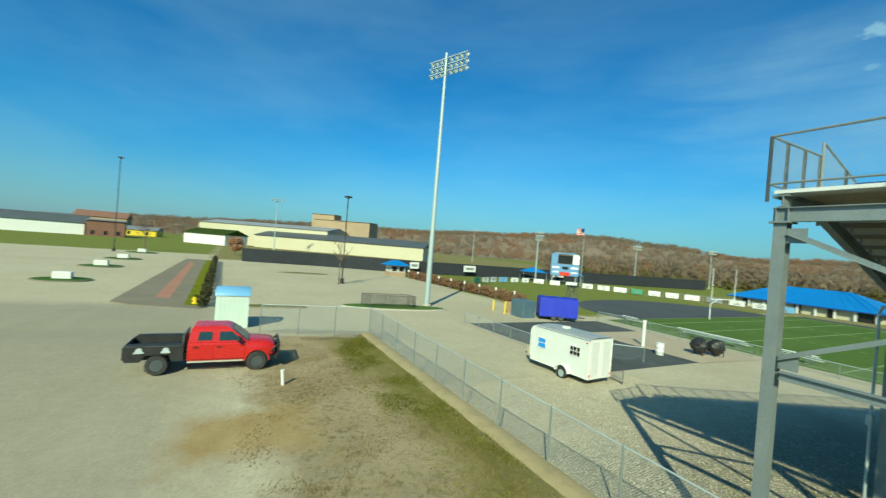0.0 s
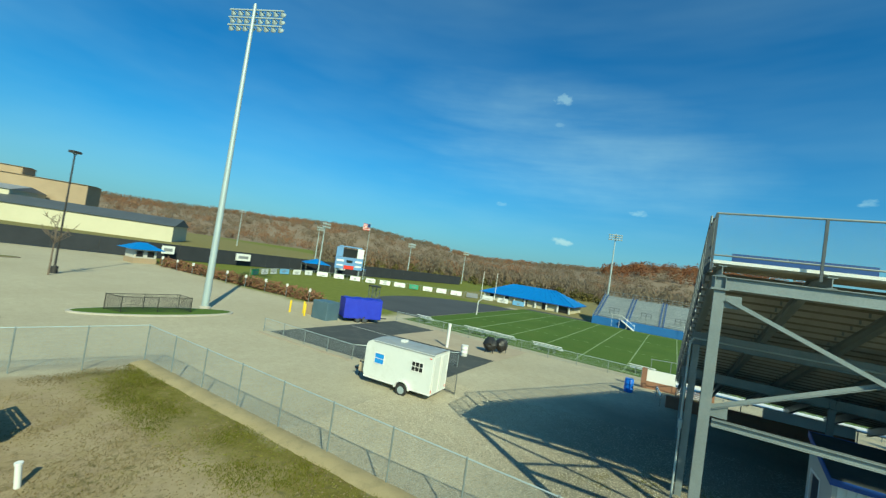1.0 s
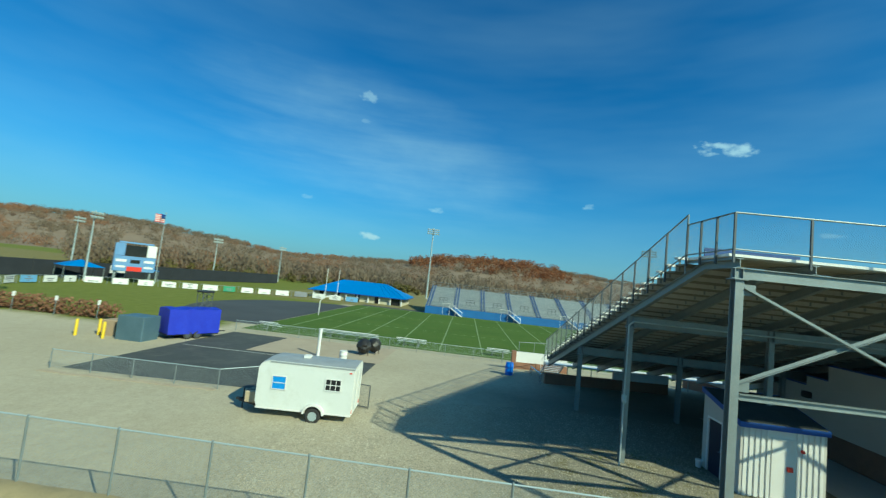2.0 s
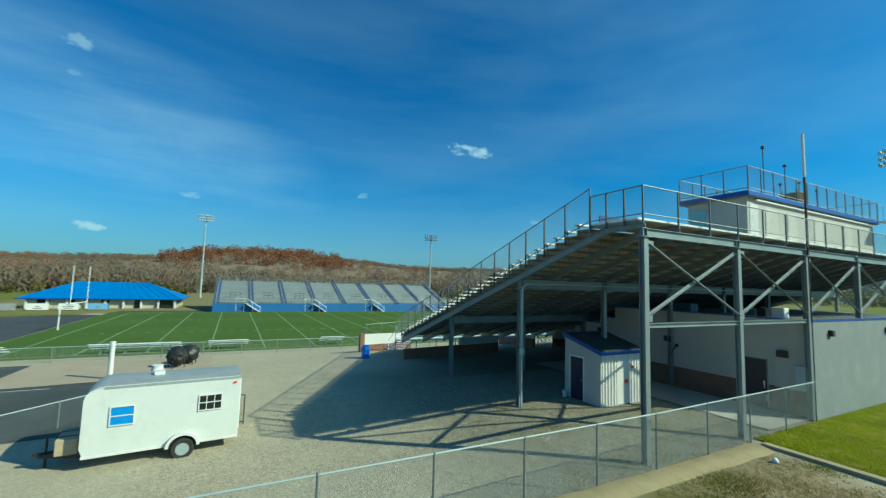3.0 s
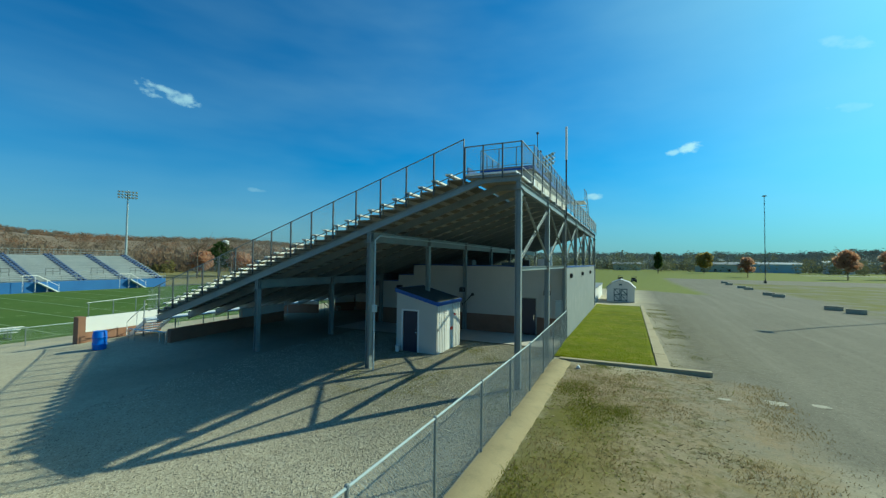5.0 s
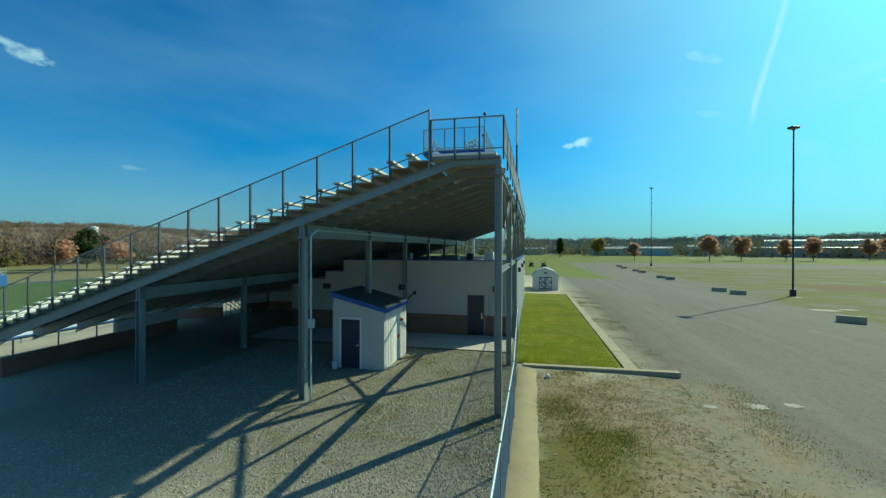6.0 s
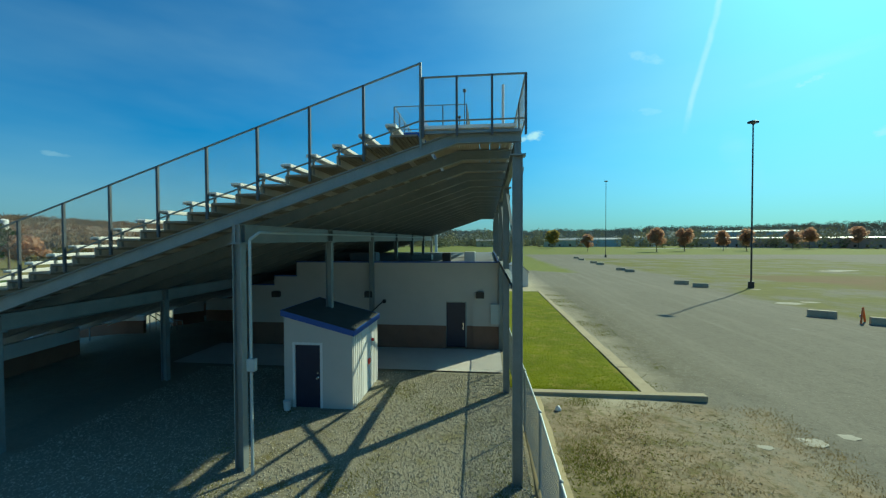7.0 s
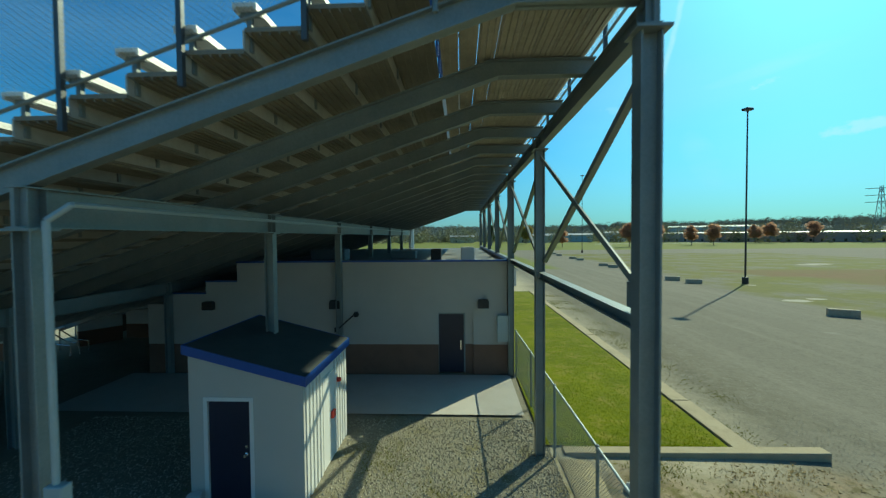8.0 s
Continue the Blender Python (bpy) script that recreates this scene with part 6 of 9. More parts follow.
rnd = random.Random(3)
hv, hf = [], []
for i in range(84):
    t = i / 83
    leaf_cloud(hv, hf, rnd, (35.6 + 2.2 * t + rnd.uniform(-0.2, 0.2), 80.5 - 36 * t, -0.15 + rnd.uniform(-0.1, 0.15)), (0.9, 0.9, 0.95), 75, 0.14)
hd = new("hedge", leaf_mesh("hedge", hv, hf, M["hedge"]))
tagged(hd, "long dry reddish hedge along the field path", "hedge")
for i in range(9):
    t = i / 8
    x, y = 34.2 + 2.2 * t, 78 - 33 * t
    s = thing("path_sign", (x, y, -0.9), "small pale sign on a thin stake by the hedge", "sign", "path signs")
    bm = bmesh.new()
    tube(bm, (x, y, -0.95), (x, y, 0.9), 0.03, 6)
    part("stake", bm, M["steel"], s)
    bm = bmesh.new()
    box(bm, x - 0.16, y - 0.03, 0.55, x + 0.16, y - 0.005, 1.0)
    part("plate", bm, M["white_paint"], s)

kio = thing("ticket_kiosk", (34, 84.5, -0.9), "small pale ticket kiosk with a blue hipped roof", "kiosk")
bm = bmesh.new()
box(bm, 32.2, 83.2, -0.95, 35.6, 86.4, 1.6)
part("wall", bm, M["stucco"], kio)
bm = bmesh.new()
box(bm, 32.1, 83.1, -0.95, 35.7, 86.5, 0.0)
part("wall_base", bm, M["tan_brick"], kio)
for x0 in (32.5, 34.2):
    bm = bmesh.new()
    box(bm, x0, 83.12, 0.25, x0 + 1.0, 83.19, 1.2)
    part("window", bm, M["window_dark"], kio)
bm = bmesh.new()
vs = [bm.verts.new(p) for p in ((31.2, 82.2, 1.5), (36.6, 82.2, 1.5), (36.6, 87.4, 1.5), (31.2, 87.4, 1.5), (33.2, 84.8, 2.6), (34.6, 84.8, 2.6))]
for f in ((0, 1, 5, 4), (1, 2, 5), (2, 3, 4, 5), (3, 0, 4), (3, 2, 1, 0)):
    bm.faces.new([vs[i] for i in f])
part("roof", bm, M["blue_roof"], kio)

# ---- black windscreen fences ----
WS = [(3.5, 108), (20.6, 104.0), (38.5, 95.0), (70, 90.5), (104, 83.8), (140, 77)]
wsn = thing("windscreen_fence", (60, 92, -0.9), "long tall fence covered with black windscreen cloth", "fence", "", "structure")
for (x0, y0), (x1, y1) in zip(WS, WS[1:]):
    n = max(2, round(math.hypot(x1 - x0, y1 - y0) / 6))
    for i in range(n):
        a = (x0 + (x1 - x0) * i / n, y0 + (y1 - y0) * i / n)
        b = (x0 + (x1 - x0) * (i + 1) / n, y0 + (y1 - y0) * (i + 1) / n)
        bm = bmesh.new()
        beam(bm, (*a, 0.75), (*b, 0.75), 0.03, 3.1)
        part("screen", bm, M["screen"], wsn)
        bm = bmesh.new()
        tube(bm, (*a, -1), (*a, 2.5), 0.05, 6)
        part("post", bm, M["black"], wsn)
for x, y, w in ((57, 90.8, 3.6), (84, 86.6, 4.0), (42, 93, 2.4)):
    sg = thing("field_sign", (x, y, -0.9), "white sign board on the windscreen fence", "sign")
    bm = bmesh.new()
    box(bm, x - w / 2, y - 0.25, 0.4, x + w / 2, y - 0.15, 2.0)
    part("board", bm, M["white_paint"], sg)
    bm = bmesh.new()
    box(bm, x - w / 3, y - 0.28, 0.9, x + w / 3, y - 0.25, 1.5)
    part("print", bm, M["bar_grey"], sg)

# ---- far school buildings ----
def gabled(name, x0, y0, x1, y1, rz, h, hr, wall, roof, label, win=0):
    b = thing(name, (0, 0, 0), label, "building")
    w, d = x1 - x0, y1 - y0
    bm = bmesh.new()
    box(bm, -w / 2, -d / 2, -1, w / 2, d / 2, h)
    part("wall", bm, M[wall], b)
    bm = bmesh.new()
    pts = ((-d / 2 - 0.6, h - 0.1), (d / 2 + 0.6, h - 0.1), (0, h + hr))
    ra = [bm.verts.new((-w / 2 - 0.5, y, z)) for y, z in pts]
    rb = [bm.verts.new((w / 2 + 0.5, y, z)) for y, z in pts]
    for i in range(3):
        bm.faces.new((ra[i], ra[(i + 1) % 3], rb[(i + 1) % 3], rb[i]))
    bm.faces.new(ra)
    bm.faces.new(rb[::-1])
    part("roof", bm, M[roof], b)
    for i in range(win):
        x = -w / 2 + w * (i + 0.5) / win
        bm = bmesh.new()
        box(bm, x - 0.7, -d / 2 - 0.05, 0.6, x + 0.7, -d / 2 + 0.02, 2.4)
        part("window", bm, M["window_dark"], b)
    b.matrix_basis = pose((x0 + x1) / 2, (y0 + y1) / 2, FZ, 0, 0, rz)
    return b


M["roof_dark"] = surf("dark_slate_metal_roof", (0.06, 0.07, 0.075), (0.10, 0.11, 0.115), 0.6, 0.1, 0.1, 4, 0.1, 0.02)
gabled("school_building", 12.3, 194.7, 98.3, 224.7, -36, 6.2, 3.0, "cream", "roof_dark", "long cream metal school building with a dark roof", 0)
gabled("school_building", -12, 232, 60, 262, -34, 11.0, 2.0, "cream", "roof_pale", "large pale school hall behind the long building", 0)
gabled("school_building", 47.5, 241.5, 81.5, 259.5, -34, 18.3, 0.3, "tan_brick", "tan_brick", "flat-roofed tan brick school block", 0)
gabled("school_building", 47, 254, 61, 266, -34, 21.8, 0.3, "tan_brick", "tan_brick", "square tan brick school tower", 0)
gabled("school_building", -17, 217, 7, 231, -44, 4.9, 2.5, "white_paint", "leaf_green", "low white building with a green roof", 0)
gabled("school_building", -62, 285, -36, 300, -6, 3.4, 2.0, "yellow", "roof_grey", "low yellow building by the meadow", 3)
gabled("school_building", -128, 230, -58, 250, 8, 5.4, 3.2, "white_paint", "roof_dark", "long white building with a dark roof beyond the lot", 0)
gabled("school_building", -90, 345, -62, 362, 0, 9.4, 4, "tan_brick", "red_brick", "large brick house with a gabled roof", 4)
gabled("school_building", -56.5, 232, -43, 246, 8, 7.0, 0.5, "red_brick", "roof_grey", "dark brick wing beside the white building", 3)

# ---- long lot island with walk, mulch, hedge ----
M["island_grey"] = surf("dull_grey_tan_paving", (0.162, 0.14, 0.106), (0.221, 0.196, 0.149), 0.95, 0, 0.3, 12, 0.3, 0.01, (0.15, 0.13, 0.09), 0.4, spec=0.15)
LI = [(-8.4, 44.4), (-6.6, 42.6), (-1.5, 40.4), (-0.9, 41.4), (-1.6, 104), (-7.6, 106)]
bm = bmesh.new()
lo = [bm.verts.new((x, y, gz(x, y) - 0.2)) for x, y in LI]
hi = [bm.verts.new((x, y, -0.9 + 0.14)) for x, y in LI]
bm.faces.new(hi)
for i in range(6):
    bm.faces.new((lo[i], lo[(i + 1) % 6], hi[(i + 1) % 6], hi[i]))
single("lot_island", bm, M["island_grey"], "long grey kerbed island between parking bays", "island", "structure")
flat_poly("mulch_bed", [(-5.5, 47.0), (-4.2, 46.0), (-5.2, 92), (-6.2, 97)], -0.75, M["mulch"], "strip of red mulch along the island", "mulch")
flat_poly("island_grass", [(-2.7, 42.4), (-1.5, 41.9), (-2.0, 102), (-3.7, 104)], -0.75, M["lawn"], "narrow grass strip beside the hedge", "grass")
rnd = random.Random(8)
hv, hf = [], []
for i in range(60):
    leaf_cloud(hv, hf, rnd, (-1.15 - 0.012 * i + rnd.uniform(-0.1, 0.1), 41.5 + i * 1.02, -0.15), (0.5, 0.7, 0.7), 60, 0.14)
M["hedge_dark"] = leafy("dark_hedge_leaves", (0.06, 0.06, 0.03), (0.10, 0.09, 0.045), 0.8, 0.25)
tagged(new("hedge", leaf_mesh("hedge", hv, hf, M["hedge_dark"])), "clipped dark hedge along the island", "hedge")
hy = thing("hydrant", (-1.9, 43.2, -0.76), "small yellow and green fire hydrant", "hydrant")
bm = bmesh.new()
lathe(bm, (-1.9, 43.2, -0.76), ((0.28, 0), (0.28, 0.08), (0.2, 0.1), (0.2, 0.62), (0.26, 0.65)), 12)
tube(bm, (-2.2, 43.2, -0.36), (-1.6, 43.2, -0.36), 0.07, 8)
part("body", bm, M["yellow"], hy, smooth=True)
bm = bmesh.new()
lathe(bm, (-1.9, 43.2, -0.19), ((0.24, 0.08), (0.2, 0.22), (0.06, 0.32)), 12)
part("cap", bm, M["leaf_green"], hy, "green cap", True)
for x, y, a, b in ((-16.0, 60.5, 2.8, 2.4), (-16.8, 80, 2.8, 2.6), (-17.4, 98, 3.0, 3.0), (-18.2, 122, 3.2, 3.4), (13.5, 80.8, 4.5, 1.2), (4.2, 41.8, 3.6, 0.9)):
    li = thing("small_island", (x, y, -0.9), "small kerbed island in the parking lot", "island", "lot islands", "structure")
    mound("kerb", x, y, a, b, M["island_grey"], li, 0.12, 0.11, -0.1)
    mound("grass", x, y, a * 0.93, b * 0.86, M["turf_dark"] if x < 0 else M["grass_dull"], li, 0.13, 0.17, -0.1)
    if x < 0:
        single("white_block", bbox_bevel(x - 0.85, y - 0.45, gz(x, y) + 0.1, x + 0.85, y + 0.45, gz(x, y) + 0.95, 0.05), M["white_paint"], "white painted block on the small island", "block", "", "white blocks")

# ---- wheel ----
def wheel(parent, x, y, z, r, w, name="wheel", dark=False):
    """A wheel with its axle along y."""
    bm = bmesh.new()
    lathe(bm, (x, y, z), ((r * 0.6, 0), (r * 0.62, -w / 2), (r * 0.93, -w / 2), (r, -w * 0.36), (r, w * 0.36), (r * 0.93, w / 2), (r * 0.62, w / 2), (r * 0.6, 0)), 28, "y", False)
    wh = part(name, bm, M["rubber"], parent, "dusty black tyre", True)
    bm = bmesh.new()
    for sgn in (-1, 1):
        lathe(bm, (x, y, z), ((r * 0.60, sgn * w * 0.44), (r * 0.55, sgn * w * 0.36), (r * 0.30, sgn * w * 0.28), (r * 0.22, sgn * w * 0.42), (r * 0.05, sgn * w * 0.46)), 20, "y")
    rim = part("rim", bm, M["steel_dark"] if dark else M["pole"], wh, "steel wheel rim", True)
    bm = bmesh.new()
    for i in range(8):
        a = 2 * math.pi * i / 8
        c, s = math.cos(a) * r * 0.42, math.sin(a) * r * 0.42
        for sgn in (-1, 1):
            lathe(bm, (x + c, y, z + s), ((r * 0.06, sgn * w * 0.33), (r * 0.06, sgn * w * 0.352), (0.002, sgn * w * 0.353)), 6, "y")
    part("vent_hole", bm, M["black"], wh)
    return wh


# ---- cargo trailer ----
def cargo_trailer():
    t = thing("cargo_trailer", (0, 0, 0), "white enclosed cargo trailer with two windows, parked on gravel", "trailer")
    L, W, Z0, Z1 = 4.35, 2.0, 0.45, 2.68
    prof = [(-L / 2, Z0), (L / 2 - 0.05, Z0), (L / 2 + 0.06, Z0 + 0.3), (L / 2 + 0.06, Z1 - 0.55)]
    for k in range(6):
        a = math.pi / 2 * k / 5
        prof.append((L / 2 - 0.44 + 0.5 * math.cos(a), Z1 - 0.5 + 0.42 * math.sin(a)))
    prof.append((-L / 2, Z1 - 0.08))
    bm = bmesh.new()
    extrude_y(bm, prof, -W / 2, W / 2)
    bmesh.ops.bevel(bm, geom=[e for e in bm.edges if e.calc_face_angle(0) > 1.0], offset=0.03, segments=2, affect="EDGES")
    part("body", bm, M["trailer_white"], t, smooth=True)
    bm = bmesh.new()
    prev = None
    rp = [(-L / 2 - 0.01, Z1 - 0.07), (L / 2 - 0.44, Z1 - 0.07)] + [(L / 2 - 0.44 + 0.51 * math.cos(a), Z1 - 0.5 + 0.43 * math.sin(a)) for a in [math.pi / 2 * k / 5 for k in range(4, 1, -1)]]
    for x, z in rp:
        row = [bm.verts.new((x, -W / 2 - 0.012, z - 0.03)), bm.verts.new((x, -W / 2 + 0.2, z + 0.03)), bm.verts.new((x, 0, z + 0.075)), bm.verts.new((x, W / 2 - 0.2, z + 0.03)), bm.verts.new((x, W / 2 + 0.012, z - 0.03))]
        if prev:
            for i in range(4):
                bm.faces.new((prev[i], prev[i + 1], row[i + 1], row[i]))
        prev = row
    for e in (-W / 2 - 0.016, W / 2 + 0.004):
        box(bm, -L / 2 - 0.01, e, Z1 - 0.16, L / 2 - 0.44, e + 0.012, Z1 - 0.09)
    part("roof", bm, M["trailer_roof"], t, "dull grey sheet roof", True)
    bm = bmesh.new()
    for y in (-W / 2 - 0.008, W / 2 - 0.004):
        box(bm, -L / 2, y, Z0 - 0.02, L / 2, y + 0.012, Z0 + 0.07)
    box(bm, -L / 2 - 0.01, -W / 2, Z0 - 0.02, -L / 2 + 0.02, W / 2, Z0 + 0.06)
    part("skirt_trim", bm, M["alu"], t)
    for y in (-W / 2 - 0.01, W / 2 + 0.01):
        s = -1 if y < 0 else 1
        for (x0, x1, z0, z1, mt, lab) in ((-1.62, -0.88, 1.5, 2.05, "window_dark", "white slider window with dark panes"), (0.90, 1.56, 1.34, 1.96, "window_blue", "white slider window with a blue blind")):
            bm = bmesh.new()
            f = 0.035
            for a in ((x0, x1, z0, z0 + f), (x0, x1, z1 - f, z1), (x0, x0 + f, z0 + f, z1 - f), (x1 - f, x1, z0 + f, z1 - f), (x0 + f, x1 - f, (z0 + z1) / 2 - 0.015, (z0 + z1) / 2 + 0.015)):
                box(bm, a[0], min(y, y + s * 0.03), a[2], a[1], max(y, y + s * 0.03), a[3])
            if mt == "window_dark":
                for q in (1, 2):
                    xm = x0 + (x1 - x0) * q / 3
                    box(bm, xm - 0.012, min(y, y + s * 0.028), z0 + f, xm + 0.012, max(y, y + s * 0.028), z1 - f)
            wf = part("window", bm, M["white_paint"], t, lab)
            bm = bmesh.new()
            box(bm, x0 + 0.02, min(y, y + s * 0.012), z0 + 0.02, x1 - 0.02, max(y, y + s * 0.012), z1 - 0.02)
            part("pane", bm, M[mt], wf)
    for y in (-W / 2 - 0.02, W / 2 + 0.02):
        bm = bmesh.new()
        s = -1 if y < 0 else 1
        n = 12
        outer = [(-0.5 + 0.5 * math.cos(math.pi * k / n), 0.42 + 0.46 * math.sin(math.pi * k / n)) for k in range(n + 1)]
        inner = [(-0.5 + 0.41 * math.cos(math.pi * k / n), 0.42 + 0.37 * math.sin(math.pi * k / n)) for k in range(n + 1)]
        for k in range(n):
            a, b, c, d = outer[k], outer[k + 1], inner[k + 1], inner[k]
            lo = [bm.verts.new((p[0], y - 0.01 * s, p[1])) for p in (a, b, c, d)]
            hi = [bm.verts.new((p[0], y + 0.16 * s, p[1])) for p in (a, b, c, d)]
            bm.faces.new(hi)
            for q in range(4):
                bm.faces.new((lo[q], lo[(q + 1) % 4], hi[(q + 1) % 4], hi[q]))
        part("fender", bm, M["white_paint"], t, "white rounded mudguard")
        bm = bmesh.new()
        lathe(bm, (-0.5, y - 0.005 * s, 0.42), ((0.40, 0), (0.40, 0.012 * s), (0.02, 0.014 * s)), 20, "y")
        part("wheel_well", bm, M["black"], t)
        wheel(t, -0.5, y + 0.05 * s, 0.34, 0.34, 0.2)
    # rear doors with bars and lamps
    bm = bmesh.new()
    for y in (-0.012, W / 2 - 0.05, -W / 2 + 0.02):
        box(bm, -L / 2 - 0.014, y, Z0 + 0.08, -L / 2, y + 0.025, Z1 - 0.2)
    for y in (-0.12, 0.12, -0.85, 0.85):
        tube(bm, (-L / 2 - 0.03, y, Z0 + 0.05), (-L / 2 - 0.03, y, Z1 - 0.2), 0.015, 6)
    box(bm, -L / 2 - 0.015, -W / 2 + 0.04, Z1 - 0.24, -L / 2, W / 2 - 0.04, Z1 - 0.2)
    part("door_bar", bm, M["alu"], t)
    for y in (-0.88, 0.88):
        bm = bmesh.new()
        box(bm, -L / 2 - 0.03, y - 0.06, Z0 + 0.12, -L / 2 - 0.002, y + 0.06, Z0 + 0.26)
        part("tail_lamp", bm, M["red_paint"], t, "red tail lamp")
    for x, y in ((-2.0, -W / 2 - 0.01), (-2.0, W / 2 + 0.01), (2.0, -W / 2 - 0.01)):
        bm = bmesh.new()
        box(bm, x - 0.06, y - 0.02, Z1 - 0.32, x + 0.06, y + 0.02, Z1 - 0.27)
        part("marker_lamp", bm, M["red_paint"], t)
    # drawbar, jack and front box
    bm = bmesh.new()
    for s in (-1, 1):
        beam(bm, (L / 2 - 0.2, 0.75 * s, 0.42), (L / 2 + 1.15, 0.06 * s, 0.42), 0.06, 0.1)
    tube(bm, (L / 2 + 1.0, 0.0, 0.0), (L / 2 + 1.0, 0.0, 0.95), 0.035, 8)
    box(bm, L / 2 + 0.9, -0.1, -0.02, L / 2 + 1.1, 0.1, 0.02)
    box(bm, L / 2 + 1.1, -0.06, 0.4, L / 2 + 1.32, 0.06, 0.5)
    part("drawbar", bm, M["black"], t)
    part("crate", bbox_bevel(L / 2 + 0.16, -0.7, 0.48, L / 2 + 0.72, 0.55, 0.98, 0.02), M["crate_tan"], t, "weathered tan box on the drawbar")
    bm = bmesh.new()
    for y in (-0.35, 0.2):
        box(bm, L / 2 + 0.15, y, 0.47, L / 2 + 0.735, y + 0.06, 0.99)
    part("crate_strap", bm, M["rubber"], t, "dark strap round the box")
    bm = bmesh.new()
    box(bm, L / 2 + 0.064, -W / 2 + 0.03, Z0 + 0.32, L / 2 + 0.072, W / 2 - 0.03, Z0 + 0.78)
    part("stone_guard", bm, M["trailer_roof"], t, "dull metal stone guard")
    bm = bmesh.new()
    box(bm, 0.2, -0.2, Z1 + 0.0, 0.5, 0.15, Z1 + 0.12)
    part("roof_vent", bm, M["white_paint"], t)
    t.matrix_basis = pose(18.83, 17.12, gz(18.7, 17.0) - 0.06, 0, 0, 94.5)
    return t


M["crate_tan"] = surf("weathered_tan_board", (0.36, 0.29, 0.19), (0.48, 0.39, 0.27), 0.85, 0, 1.5, 20, 0.2, 0.005, (0.2, 0.16, 0.11), 0.4)
cargo_trailer()

# ---- red flatbed pickup ----
def loft(bm, sections):
    """Skins closed rings of equal length one after another and caps the ends."""
    rings = [[bm.verts.new(p) for p in s] for s in sections]
    n = len(rings[0])
    for a, b in zip(rings, rings[1:]):
        for i in range(n):
            bm.faces.new((a[i], a[(i + 1) % n], b[(i + 1) % n], b[i]))
    bm.faces.new(rings[0][::-1])
    bm.faces.new(rings[-1])


